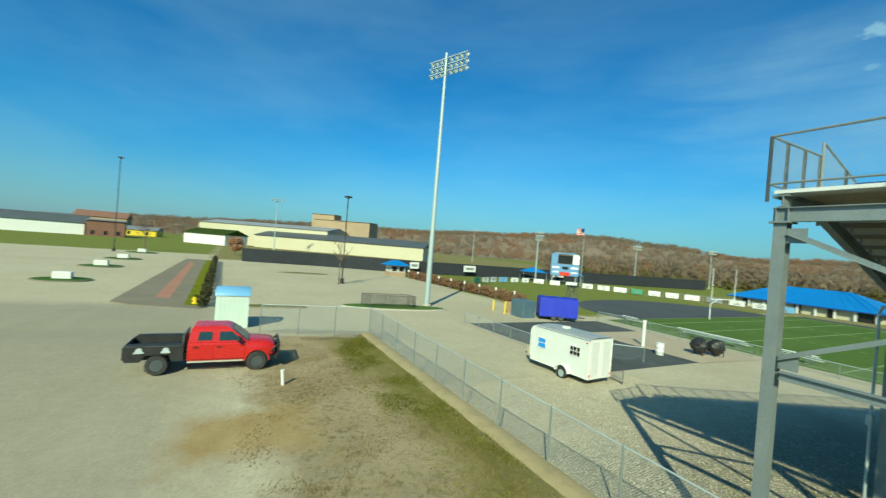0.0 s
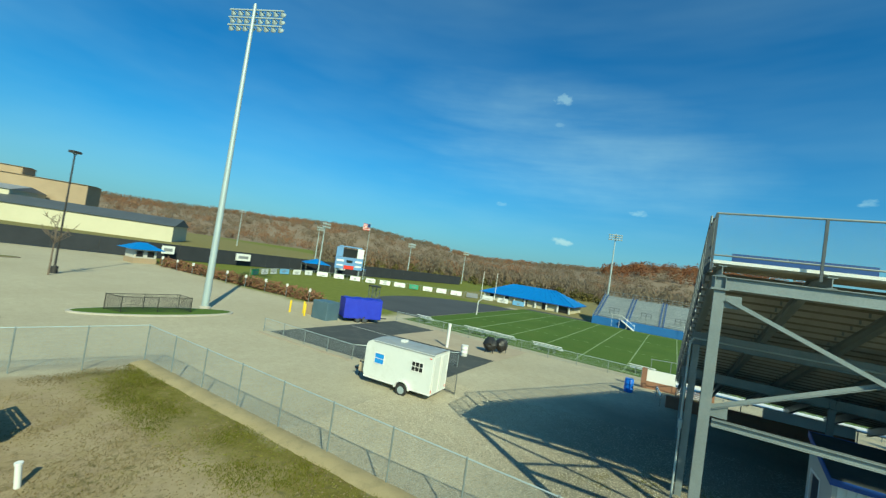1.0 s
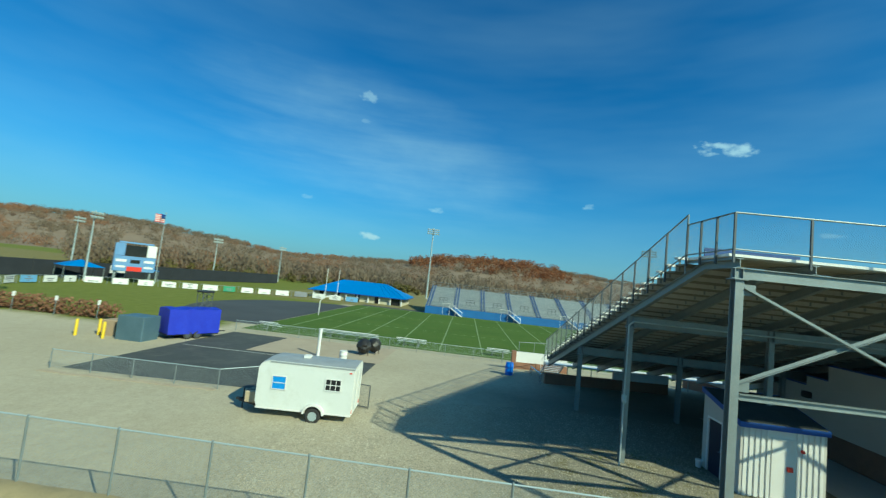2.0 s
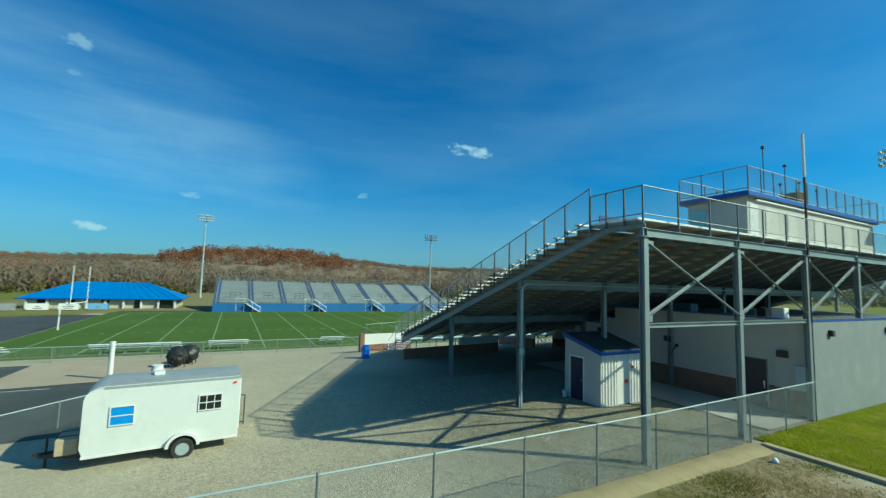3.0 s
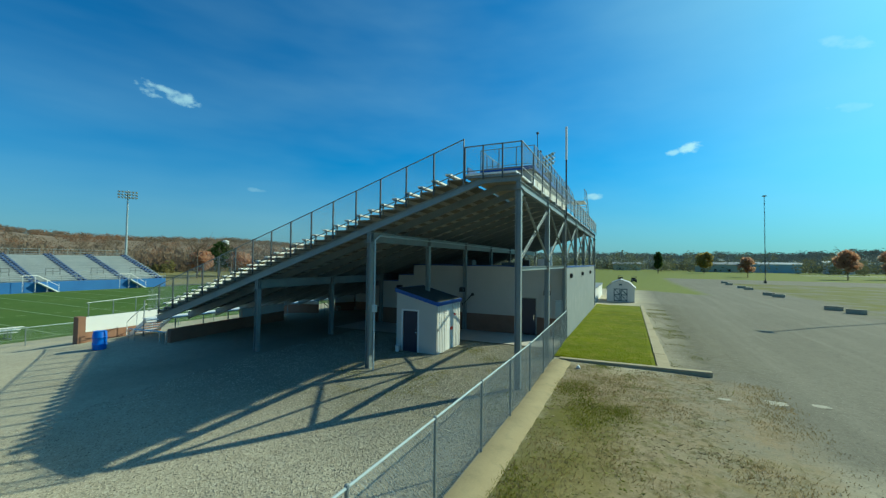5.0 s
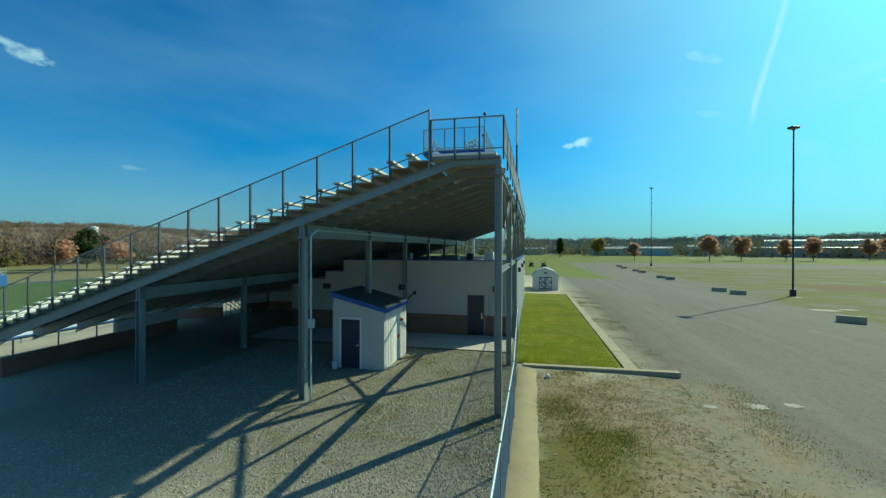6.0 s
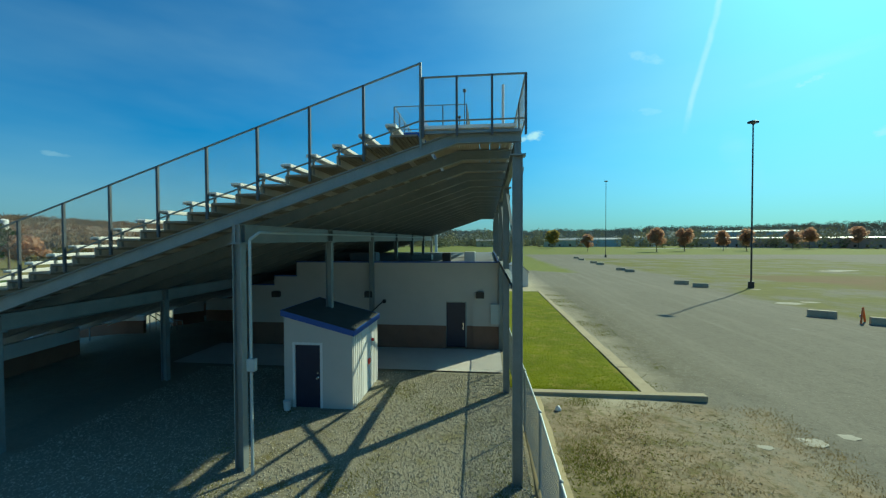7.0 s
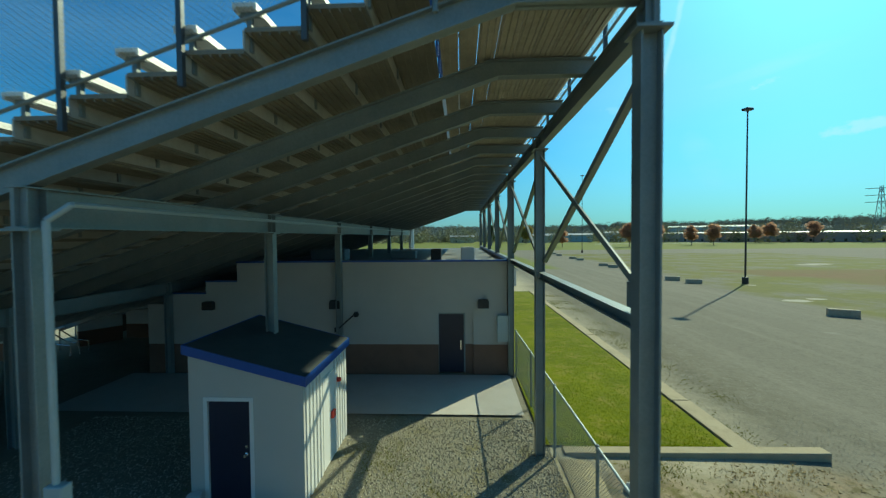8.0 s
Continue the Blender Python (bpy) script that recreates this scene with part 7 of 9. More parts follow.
def pickup():
    t = thing("pickup_truck", (0, 0, 0), "red extended-cab pickup truck with a black work bed, parked on gravel", "truck")
    fx, rx = 1.925, -1.925
    hw = 0.97

    def ring(x, zb, zs, zt, w, wt):
        return [(x, -w + 0.05, zb), (x, -w, zb + 0.12), (x, -w, zs), (x, -wt, zt - 0.05), (x, -wt + 0.08, zt), (x, wt - 0.08, zt), (x, wt, zt - 0.05), (x, w, zs), (x, w, zb + 0.12), (x, w - 0.05, zb)]

    bm = bmesh.new()
    loft(bm, [ring(1.5, 0.62, 1.12, 1.30, hw, 0.90), ring(1.9, 0.62, 1.12, 1.29, hw, 0.86), ring(2.35, 0.66, 1.08, 1.25, hw, 0.84), ring(2.58, 0.70, 1.03, 1.19, 0.95, 0.82), ring(2.66, 0.74, 1.0, 1.1, 0.92, 0.80)])
    part("hood", bm, M["red"], t, smooth=True)
    bm = bmesh.new()
    loft(bm, [ring(-0.86, 0.52, 1.14, 1.34, hw, 0.93), ring(1.5, 0.52, 1.14, 1.32, hw, 0.93)])
    part("cab_body", bm, M["red"], t, smooth=True)
    # cab top with its panes let in
    bm = bmesh.new()
    loft(bm, [[(-0.86, -0.90, 1.32), (1.52, -0.90, 1.30), (1.52, 0.90, 1.30), (-0.86, 0.90, 1.32)], [(-0.76, -0.78, 1.88), (0.80, -0.78, 1.88), (0.80, 0.78, 1.88), (-0.76, 0.78, 1.88)],
              [(-0.66, -0.68, 1.97), (0.62, -0.68, 1.97), (0.62, 0.68, 1.97), (-0.66, 0.68, 1.97)], [(-0.4, -0.4, 1.99), (0.4, -0.4, 1.99), (0.4, 0.4, 1.99), (-0.4, 0.4, 1.99)]])
    part("cab_roof", bm, M["red"], t)

    def side_y(z):
        return 0.90 - 0.12 * (z - 1.32) / 0.56 + 0.012

    for s in (-1, 1):
        for name, q in (("rear_window", ((-0.5, 1.40), (0.06, 1.40), (0.06, 1.76), (-0.44, 1.76))), ("front_window", ((0.34, 1.38), (1.24, 1.38), (0.84, 1.76), (0.34, 1.76)))):
            bm = bmesh.new()
            out = [bm.verts.new((x, side_y(z) * s, z)) for x, z in q]
            inn = [bm.verts.new((x, (side_y(z) - 0.03) * s, z)) for x, z in q]
            bm.faces.new(out)
            for j in range(4):
                bm.faces.new((inn[j], inn[(j + 1) % 4], out[(j + 1) % 4], out[j]))
            part(name, bm, M["cab_glass"], t, "teal tinted cab glass")
        for x0, x1 in ((0.18, 1.42), (-0.72, 0.16)):
            bm = bbox_bevel(x0 + 0.012, min(0.955 * s, 0.985 * s), 0.60, x1 - 0.012, max(0.955 * s, 0.985 * s), 1.22, 0.012)
            d = part("door", bm, M["red"], t)
            bm = bmesh.new()
            box(bm, x0 + 0.08, min(0.98 * s, 1.01 * s), 1.10, x0 + 0.26, max(0.98 * s, 1.01 * s), 1.15)
            part("door_handle", bm, M["black"], d, "black door handle")
        bm = bbox_bevel(1.06, min(0.93 * s, 1.24 * s), 1.34, 1.18, max(0.93 * s, 1.24 * s), 1.60, 0.03)
        part("wing_mirror", bm, M["black"], t)
        bm = bmesh.new()
        box(bm, -0.84, min(0.95 * s, 1.02 * s), 0.46, 1.36, max(0.95 * s, 1.02 * s), 0.52)
        part("side_step", bm, M["pale_step"], t, "pale dusty sill step")
        bm = bmesh.new()
        n = 10
        for k in range(n):
            a0, a1 = math.pi * k / n, math.pi * (k + 1) / n
            q = [(fx + r * math.cos(a), r * math.sin(a)) for r, a in ((0.48, a0), (0.55, a0), (0.55, a1), (0.48, a1))]
            lo = [bm.verts.new((x, 0.94 * s, 0.45 + z)) for x, z in q]
            hi = [bm.verts.new((x, 1.02 * s, 0.45 + z)) for x, z in q]
            bm.faces.new(hi)
            for j in range(4):
                bm.faces.new((lo[j], lo[(j + 1) % 4], hi[(j + 1) % 4], hi[j]))
        part("arch_flare", bm, M["red"], t)
        bm = bmesh.new()
        lathe(bm, (fx, 0.955 * s, 0.45), ((0.48, 0), (0.48, 0.02 * s), (0.01, 0.021 * s)), 20, "y")
        part("wheel_well", bm, M["black"], t)
        wheel(t, fx, 0.9 * s, 0.42, 0.42, 0.3, dark=True)
        wheel(t, rx, 0.92 * s, 0.42, 0.42, 0.36, dark=True)
        part("headlight", bbox_bevel(2.52, min(0.62 * s, 0.9 * s), 0.86, 2.68, max(0.62 * s, 0.9 * s), 1.04, 0.02), M["lens"], t, "clear headlight")
    # windscreen and back glass
    bm = bmesh.new()
    q = [(1.50, -0.80, 1.36), (1.50, 0.80, 1.36), (0.86, 0.70, 1.86), (0.86, -0.70, 1.86)]
    out = [bm.verts.new((x + 0.01, y, z + 0.012)) for x, y, z in q]
    inn = [bm.verts.new((x - 0.03, y, z - 0.03)) for x, y, z in q]
    bm.faces.new(out)
    for j in range(4):
        bm.faces.new((inn[j], inn[(j + 1) % 4], out[(j + 1) % 4], out[j]))
    part("windscreen", bm, M["cab_glass"], t, "teal tinted windscreen")
    part("grille", bbox_bevel(2.62, -0.58, 0.78, 2.72, 0.58, 1.06, 0.02), M["black"], t, "dark grille")
    bm = bmesh.new()
    box(bm, 2.64, -1.0, 0.46, 2.86, 1.0, 0.72)
    bmesh.ops.bevel(bm, geom=bm.edges[:], offset=0.05, segments=2, affect="EDGES")
    for s in (-0.88, -0.45, 0.45, 0.88):
        tube(bm, (2.82, s, 0.6), (2.84, s, 1.20), 0.05, 8)
    for z in (0.82, 1.0, 1.2):
        tube(bm, (2.84, -0.88, z), (2.84, 0.88, z), 0.05, 8)
    for s in (-1, 1):
        tube(bm, (2.84, 0.88 * s, 1.18), (2.5, 0.99 * s, 0.85), 0.045, 8)
    part("brush_guard", bm, M["black"], t, "heavy black front bumper with brush guard")
    bm = bmesh.new()
    for y in (-0.42, 0.42):
        beam(bm, (-3.0, y, 0.58), (2.6, y, 0.58), 0.1, 0.16)
    tube(bm, (rx, -0.86, 0.42), (rx, 0.86, 0.42), 0.07, 8)
    tube(bm, (fx, -0.86, 0.42), (fx, 0.86, 0.42), 0.06, 8)
    part("chassis", bm, M["black"], t)
    # black work bed with raised sides
    bed = part("work_bed", bbox_bevel(-3.12, -1.05, 0.84, -0.98, 1.05, 0.94, 0.015), M["black"], t, "black steel work bed")
    for i in range(8):
        bm = bmesh.new()
        x = -3.04 + i * 0.25
        box(bm, x, -0.8, 0.94, x + 0.22, 0.8, 0.955)
        part("deck_plank", bm, M["black"], bed)
    for s in (-1, 1):
        bm = bmesh.new()
        prof = ((-3.12, 0.72), (-3.0, 0.58), (-2.5, 0.58), (-2.36, 0.86), (-1.5, 0.86), (-1.4, 0.58), (-0.98, 0.58), (-0.98, 1.30), (-2.95, 1.30), (-3.12, 1.18))
        extrude_y(bm, prof, min(0.82 * s, 1.08 * s), max(0.82 * s, 1.08 * s))
        part("side_box", bm, M["black"], bed)
        bm = bmesh.new()
        box(bm, -3.0, min(1.08 * s, 1.095 * s), 1.22, -1.05, max(1.08 * s, 1.095 * s), 1.25)
        part("lid_edge", bm, M["steel_dark"], bed)
        for x0 in (-2.55, -1.62):
            bm = bmesh.new()
            tube(bm, (x0, 1.07 * s, 1.06), (x0, 1.12 * s, 1.06), 0.12, 14)
            box(bm, x0 - 0.17, min(1.08 * s, 1.13 * s), 0.95, x0 + 0.17, max(1.08 * s, 1.13 * s), 1.02)
            part("lid_latch", bm, M["lens"], bed, "bright metal latch")
    part("headboard", bbox_bevel(-1.06, -0.95, 0.9, -0.98, 0.95, 1.62, 0.02), M["steel_dark"], bed, "grey steel headboard")
    part("tailgate", bbox_bevel(-3.14, -0.8, 0.86, -3.08, 0.8, 1.2, 0.015), M["black"], bed)
    t.matrix_basis = pose(0.1, 20.85, gz(0, 21.0) - 0.01, 0, 0, -2.4)
    return t


M["cab_glass"] = surf("teal_cab_glass", (0.012, 0.03, 0.035), (0.025, 0.05, 0.055), 0.12, 0, 1, 8, 0, 0.001)
M["pale_step"] = surf("dusty_pale_step", (0.35, 0.33, 0.28), (0.45, 0.42, 0.36), 0.7, 0, 2, 20, 0.05, 0.003)
pickup()

# ---- pale portable shed behind the truck ----
ps = thing("portable_shed", (0, 0, 0), "pale mint portable shed with a rounded light-blue roof", "shed")
bm = bmesh.new()
box(bm, -1.03, -1.05, -0.1, 1.03, 1.05, 2.32)
part("wall", bm, M["mint"], ps)
for i in range(7):
    x0 = -1.0 + i * 0.286
    bm = bbox_bevel(x0, -1.068, 0.05, x0 + 0.275, -1.05, 2.28, 0.006)
    part("panel", bm, M["mint"], ps)
bm = bmesh.new()
box(bm, -1.06, -1.09, 2.26, 1.06, -1.069, 2.34)
part("fascia", bm, M["white_panel"], ps)
bm = bmesh.new()
arc = [(1.15 * math.cos(math.pi * k / 12), 2.33 + 0.52 * math.sin(math.pi * k / 12)) for k in range(13)]
rings = []
for xx, sc in ((-1.1, 0.9), (-1.0, 1.0), (1.0, 1.0), (1.1, 0.9)):
    rings.append([(xx, y * (0.97 if sc < 1 else 1), 2.33 + (z - 2.33) * sc) for y, z in arc])
loft(bm, rings)
part("roof", bm, M["pale_blue_roof"], ps, "rounded light-blue roof", True)
ps.matrix_basis = pose(1.05, 31.75, gz(1, 31.5) - 0.05, 0, 0, -3)

# ---- white marker pipe on the bank ----
mp = thing("marker_pipe", (2.9, 17.45, 0), "short leaning white plastic pipe stuck in the soil", "pipe")
bm = bmesh.new()
zg = gz(2.9, 17.45)
tube(bm, (2.9, 17.45, zg - 0.1), (2.83, 17.4, zg + 0.62), 0.07, 12)
part("pipe", bm, M["white_paint"], mp, smooth=True)
bm = bmesh.new()
tube(bm, (2.83, 17.4, zg + 0.6), (2.827, 17.398, zg + 0.66), 0.085, 12)
part("cap", bm, M["white_paint"], mp)

# ---- tarp-covered trailer ----
tt = thing("covered_trailer", (0, 0, 0), "low trailer under a bright blue tarpaulin", "trailer")
bm = bmesh.new()
n = 10
rows = []
for i in range(n + 1):
    x = -2.1 + 4.2 * i / n
    sag = 0.05 * math.sin(i * 1.9)
    rows.append([bm.verts.new(p) for p in ((x, -1.15 - 0.05 * math.sin(i * 2.3), 0.45), (x, -1.08, 1.6), (x, -1.0, 2.5 + sag), (x, 0, 2.62 + sag), (x, 1.0, 2.5 + sag), (x, 1.08, 1.6), (x, 1.15 + 0.05 * math.sin(i * 1.7), 0.45))])
for a, b in zip(rows, rows[1:]):
    for i in range(6):
        bm.faces.new((a[i], a[i + 1], b[i + 1], b[i]))
bm.faces.new(rows[0])
bm.faces.new(rows[-1][::-1])
part("tarpaulin", bm, M["blue_tarp"], tt, smooth=True)
bm = bmesh.new()
box(bm, -2.1, -1.0, 0.35, 2.1, 1.0, 0.5)
beam(bm, (2.1, 0, 0.42), (3.2, 0, 0.42), 0.1, 0.1)
part("chassis", bm, M["black"], tt)
for x in (-0.5, 0.3):
    for s in (-1, 1):
        wheel(tt, x, 1.05 * s, 0.34, 0.34, 0.2, dark=True)
tt.matrix_basis = pose(34.0, 34.1, gz(34, 35) - 0.01, 0, 0, -31)
lad = thing("lift_tower", (0, 0, 0), "small steel scissor-lift tower beside the tarpaulin", "lift")
bm = bmesh.new()
for x in (-0.5, 0.5):
    for y in (-0.4, 0.4):
        tube(bm, (x, y, 0), (x, y, 3.8), 0.04, 6)
for k in range(6):
    z = 0.3 + k * 0.6
    for y in (-0.4, 0.4):
        tube(bm, (-0.5, y, z), (0.5, y, z + 0.6), 0.025, 6)
        tube(bm, (0.5, y, z), (-0.5, y, z + 0.6), 0.025, 6)
part("frame", bm, M["steel_dark"], lad)
part("platform", bbox_bevel(-0.6, -0.5, 3.7, 0.6, 0.5, 3.85, 0.02), M["black"], lad)
lad.matrix_basis = pose(37.3, 35.2, gz(37, 35), 0, 0, -20)
M["container"] = surf("blue_grey_container", (0.06, 0.11, 0.14), (0.10, 0.16, 0.20), 0.5, 0.1, 0.8, 12, 0.05, 0.01)
gs = single("grey_container", bbox_bevel(29.9, 35.0, gz(31, 36) - 0.05, 31.7, 37.2, gz(31, 36) + 1.9, 0.04), M["container"], "dull blue-grey storage box beside the tarpaulin", "container")

# ---- stove pipe, drum, covered smokers ----
vp = thing("vent_pipe", (31.8, 21.5, gz(31.8, 21.5)), "white upright plastic vent pipe on the asphalt", "pipe")
bm = bmesh.new()
zg = gz(31.8, 21.5)
tube(bm, (31.8, 21.5, zg - 0.1), (31.8, 21.5, zg + 2.15), 0.13, 14)
part("pipe", bm, M["white_paint"], vp, smooth=True)
bm = bmesh.new()
tube(bm, (31.8, 21.5, zg + 1.95), (31.8, 21.5, zg + 2.2), 0.15, 14)
part("collar", bm, M["white_paint"], vp, smooth=True)
dr = thing("white_drum", (30.3, 19.0, gz(30.3, 19.0)), "white plastic drum standing on the sand", "drum")
bm = bmesh.new()
zg = gz(30.3, 19.0)
lathe(bm, (30.3, 19.0, zg), ((0.27, 0), (0.29, 0.03), (0.29, 0.28), (0.305, 0.3), (0.29, 0.32), (0.29, 0.6), (0.305, 0.62), (0.29, 0.64), (0.29, 0.88), (0.26, 0.9)), 18)
part("body", bm, M["white_paint"], dr, smooth=True)
bm = bmesh.new()
lathe(bm, (30.3, 19.0, zg), ((0.305, 0.87), (0.305, 0.91), (0.1, 0.925)), 18)
part("lid", bm, M["white_paint"], dr, smooth=True)
for x, y, a in ((34.45, 18.45, 20), (35.75, 17.85, -10)):
    sm = thing("covered_smoker", (0, 0, 0), "barbecue smoker under a crumpled black cover", "grill", "covered smokers")
    bm = bmesh.new()
    bmesh.ops.create_icosphere(bm, subdivisions=3, radius=1.0)
    for v in bm.verts:
        d = v.co.normalized()
        k = 1 + 0.12 * math.sin(d.x * 9 + a) * math.sin(d.z * 7 + a) + 0.06 * math.sin(d.y * 15 + d.x * 8)
        v.co = Vector((d.x * 0.66 * k, d.y * 0.60 * k, 0.78 + d.z * 0.62 * k))
    part("cover", bm, M["black"], sm, smooth=True)
    for lx in (-0.45, 0.45):
        for ly in (-0.35, 0.35):
            bm = bmesh.new()
            tube(bm, (lx, ly, 0), (lx * 0.9, ly * 0.9, 0.6), 0.035, 6)
            part("leg", bm, M["black"], sm)
    sm.matrix_basis = pose(x, y, gz(x, y), 0, 0, a)
wf = thing("wire_frame", (20.9, 15.6, gz(20.9, 15.6)), "small bent wire panel leaning behind the trailer", "wire panel")
bm = bmesh.new()
zg = gz(20.9, 15.6)
for a, b in (((20.5, 14.6, 0), (20.5, 14.6, 1.2)), ((20.7, 16.2, 0), (20.7, 16.2, 1.2)), ((20.5, 14.6, 1.2), (20.7, 16.2, 1.2)), ((20.5, 14.6, 0.1), (20.7, 16.2, 0.1))):
    tube(bm, (a[0], a[1], a[2] + zg), (b[0], b[1], b[2] + zg), 0.025, 6)
chainlink(bm, (20.5, 14.6, zg), (20.7, 16.2, zg), 1.2, 0.1, 0.09)
part("frame", bm, M["steel_dark"], wf)

# ---- blue barrel, ramp wall ----
bl = thing("blue_barrel", (30.8, 6.3, gz(30.8, 6.3)), "bright blue plastic barrel by the ramp wall", "barrel")
bm = bmesh.new()
zg = gz(30.8, 6.3)
lathe(bm, (30.8, 6.3, zg), ((0.26, 0), (0.29, 0.04), (0.3, 0.25), (0.315, 0.28), (0.3, 0.31), (0.3, 0.6), (0.315, 0.63), (0.3, 0.66), (0.29, 0.86), (0.25, 0.92)), 20)
part("body", bm, M["barrel_blue"], bl, smooth=True)
bm = bmesh.new()
lathe(bm, (30.8, 6.3, zg), ((0.27, 0.9), (0.275, 0.93), (0.2, 0.94)), 20)
part("lid", bm, M["barrel_blue"], bl, smooth=True)
def banded_wall(name, label, x0, y0, x1, y1, zb, zm, zt, white_from=0.0, thick=0.24):
    """A block wall, brown below zm and white above it from a share of its length on."""
    w = thing(name, ((x0 + x1) / 2, (y0 + y1) / 2, zb), label, "wall", "", "structure")
    bm = bmesh.new()
    beam(bm, (x0, y0, (zb + zm) / 2), (x1, y1, (zb + zm) / 2), thick, zm - zb)
    part("wall_base", bm, M["brown_block"], w, "brown painted block")
    if zt > zm:
        bm = bmesh.new()
        sx, sy = x0 + (x1 - x0) * white_from, y0 + (y1 - y0) * white_from
        beam(bm, (sx, sy, (zm + zt) / 2), (x1, y1, (zm + zt) / 2), thick - 0.008, zt - zm)
        part("wall", bm, M["white_paint"], w, "white painted block")
    return w


M["brown_block"] = surf("red_brown_painted_block", (0.21, 0.105, 0.065), (0.28, 0.145, 0.09), 0.85, 0, 0.9, 40, 0.2, 0.004, (0.13, 0.08, 0.055), 0.4)
rw = banded_wall("ramp_wall", "low ramp wall, brown block below and white above", 34.45, 5.4, 34.9, 1.0, -1.0, 0.3, 1.15)
bm = bmesh.new()
tube(bm, (34.42, 5.3, 1.95), (34.85, 1.2, 2.15), 0.025, 8)
for k in range(4):
    x, y = 34.43 + 0.14 * k, 5.2 - 1.3 * k
    tube(bm, (x, y, 1.1), (x, y, 1.96 + 0.06 * k), 0.025, 8)
part("handrail", bm, M["steel"], rw)
bm = bmesh.new()
box(bm, 34.2, 5.4, -1.0, 34.72, 5.75, 1.2)
part("end_pillar", bm, M["brown_block"], rw, "brown end pillar")
uw = banded_wall("under_wall", "low brown block wall with a white upper part under the stand", 28.95, 4.0, 30.1, -5.0, -0.8, 0.72, 1.3, 0.55)
for dy in (0.0, 0.55):
    bm = bmesh.new()
    tube(bm, (28.7 + dy, 4.3, -0.6), (28.7 + dy, 4.3, 0.62), 0.03, 8)
    tube(bm, (28.7 + dy, 4.3, 0.62), (31.0 + dy, 4.6, 0.62), 0.03, 8)
    tube(bm, (31.0 + dy, 4.6, 0.62), (31.0 + dy, 4.6, -0.6), 0.03, 8)
    part("handrail", bm, M["chrome"], uw, "bent bright handrail")
banded_wall("entry_wall", "entry wall under the stand, brown below and white above", 35.2, -8.8, 30.7, -9.5, -0.9, 0.75, 1.05)
banded_wall("entry_wall", "entry wall under the stand, brown below and white above", 30.55, -11.5, 29.6, -13.0, -0.9, 0.75, 1.35)
banded_wall("entry_wall", "entry wall under the stand, brown below and white above", 29.6, -13.4, 24.3, -13.6, -0.9, 0.75, 1.5)
lp = thing("loop_rail", (30.4, -9.9, 0), "bent galvanised loop handrails by the entry", "handrail")
for dy in (0, 0.45, 0.9):
    bm = bmesh.new()
    z0 = gz(30.4, -10)
    y = -9.75 - dy
    tube(bm, (30.6, y, z0), (30.6, y, 1.05), 0.03, 8)
    tube(bm, (30.6, y, 1.05), (29.9, y - 0.1, 0.55), 0.03, 8)
    tube(bm, (29.9, y - 0.1, 0.55), (29.3, y - 0.1, 0.5), 0.03, 8)
    tube(bm, (29.3, y - 0.1, 0.5), (29.3, y - 0.1, z0), 0.03, 8)
    part("rail", bm, M["chrome"], lp)
# white bucket by the shed
bk = single("white_bucket", (lambda b: (lathe(b, (16.95, 0.02, gz(16.95, 0.02)), ((0.10, 0), (0.125, 0.28), (0.135, 0.3), (0.11, 0.31)), 12), b)[1])(bmesh.new()), M["white_paint"], "white plastic bucket beside the shed", "bucket", smooth=True)

# ---- garden shed beyond the lawn ----
gs2 = thing("garden_shed", (0, 0, 0), "pale barn-roofed garden shed with dark double doors", "shed")
gable = ((-1.75, 0), (1.75, 0), (1.75, 1.95), (1.1, 2.55), (0, 2.95), (-1.1, 2.55), (-1.75, 1.95))
bm = bmesh.new()
extrude_y(bm, gable, -2.2, 2.2)
part("wall", bm, M["white_panel"], gs2)
bm = bmesh.new()
rp = ((-1.9, 1.85), (-1.15, 2.6), (0, 3.02), (1.15, 2.6), (1.9, 1.85))
for (x0, z0), (x1, z1) in zip(rp, rp[1:]):
    beam(bm, ((x0 + x1) / 2, -2.35, (z0 + z1) / 2), ((x0 + x1) / 2, 2.35, (z0 + z1) / 2), math.hypot(x1 - x0, z1 - z0) + 0.04, 0.06, (-(z1 - z0), 0, x1 - x0))
part("roof", bm, M["roof_pale"], gs2)
M["teal"] = surf("dark_teal_paint", (0.015, 0.06, 0.075), (0.025, 0.085, 0.10), 0.6, 0, 2, 20, 0.04, 0.002)
for s in (-1, 1):
    bm = bmesh.new()
    x0, x1 = (0.03, 0.85) if s > 0 else (-0.85, -0.03)
    box(bm, x0, 2.2, 0.1, x1, 2.235, 1.8)
    d = part("door", bm, M["white_panel"], gs2)
    bm = bmesh.new()
    for a in ((x0, 0.1, x0 + 0.09, 1.8), (x1 - 0.09, 0.1, x1, 1.8), (x0 + 0.09, 0.1, x1 - 0.09, 0.2), (x0 + 0.09, 1.7, x1 - 0.09, 1.8), (x0 + 0.09, 0.92, x1 - 0.09, 1.02)):
        box(bm, a[0], 2.235, a[1], a[2], 2.26, a[3])
    for za, zb in ((0.2, 0.92), (1.02, 1.7)):
        beam(bm, (x0 + 0.08, 2.245, za), (x1 - 0.08, 2.245, zb), 0.08, 0.02, (0, 1, 0))
    part("door_trim", bm, M["teal"], d, "dark teal cross trim")
bm = bmesh.new()
box(bm, -0.2, 2.2, 2.25, 0.2, 2.24, 2.45)
part("vent", bm, M["teal"], gs2)
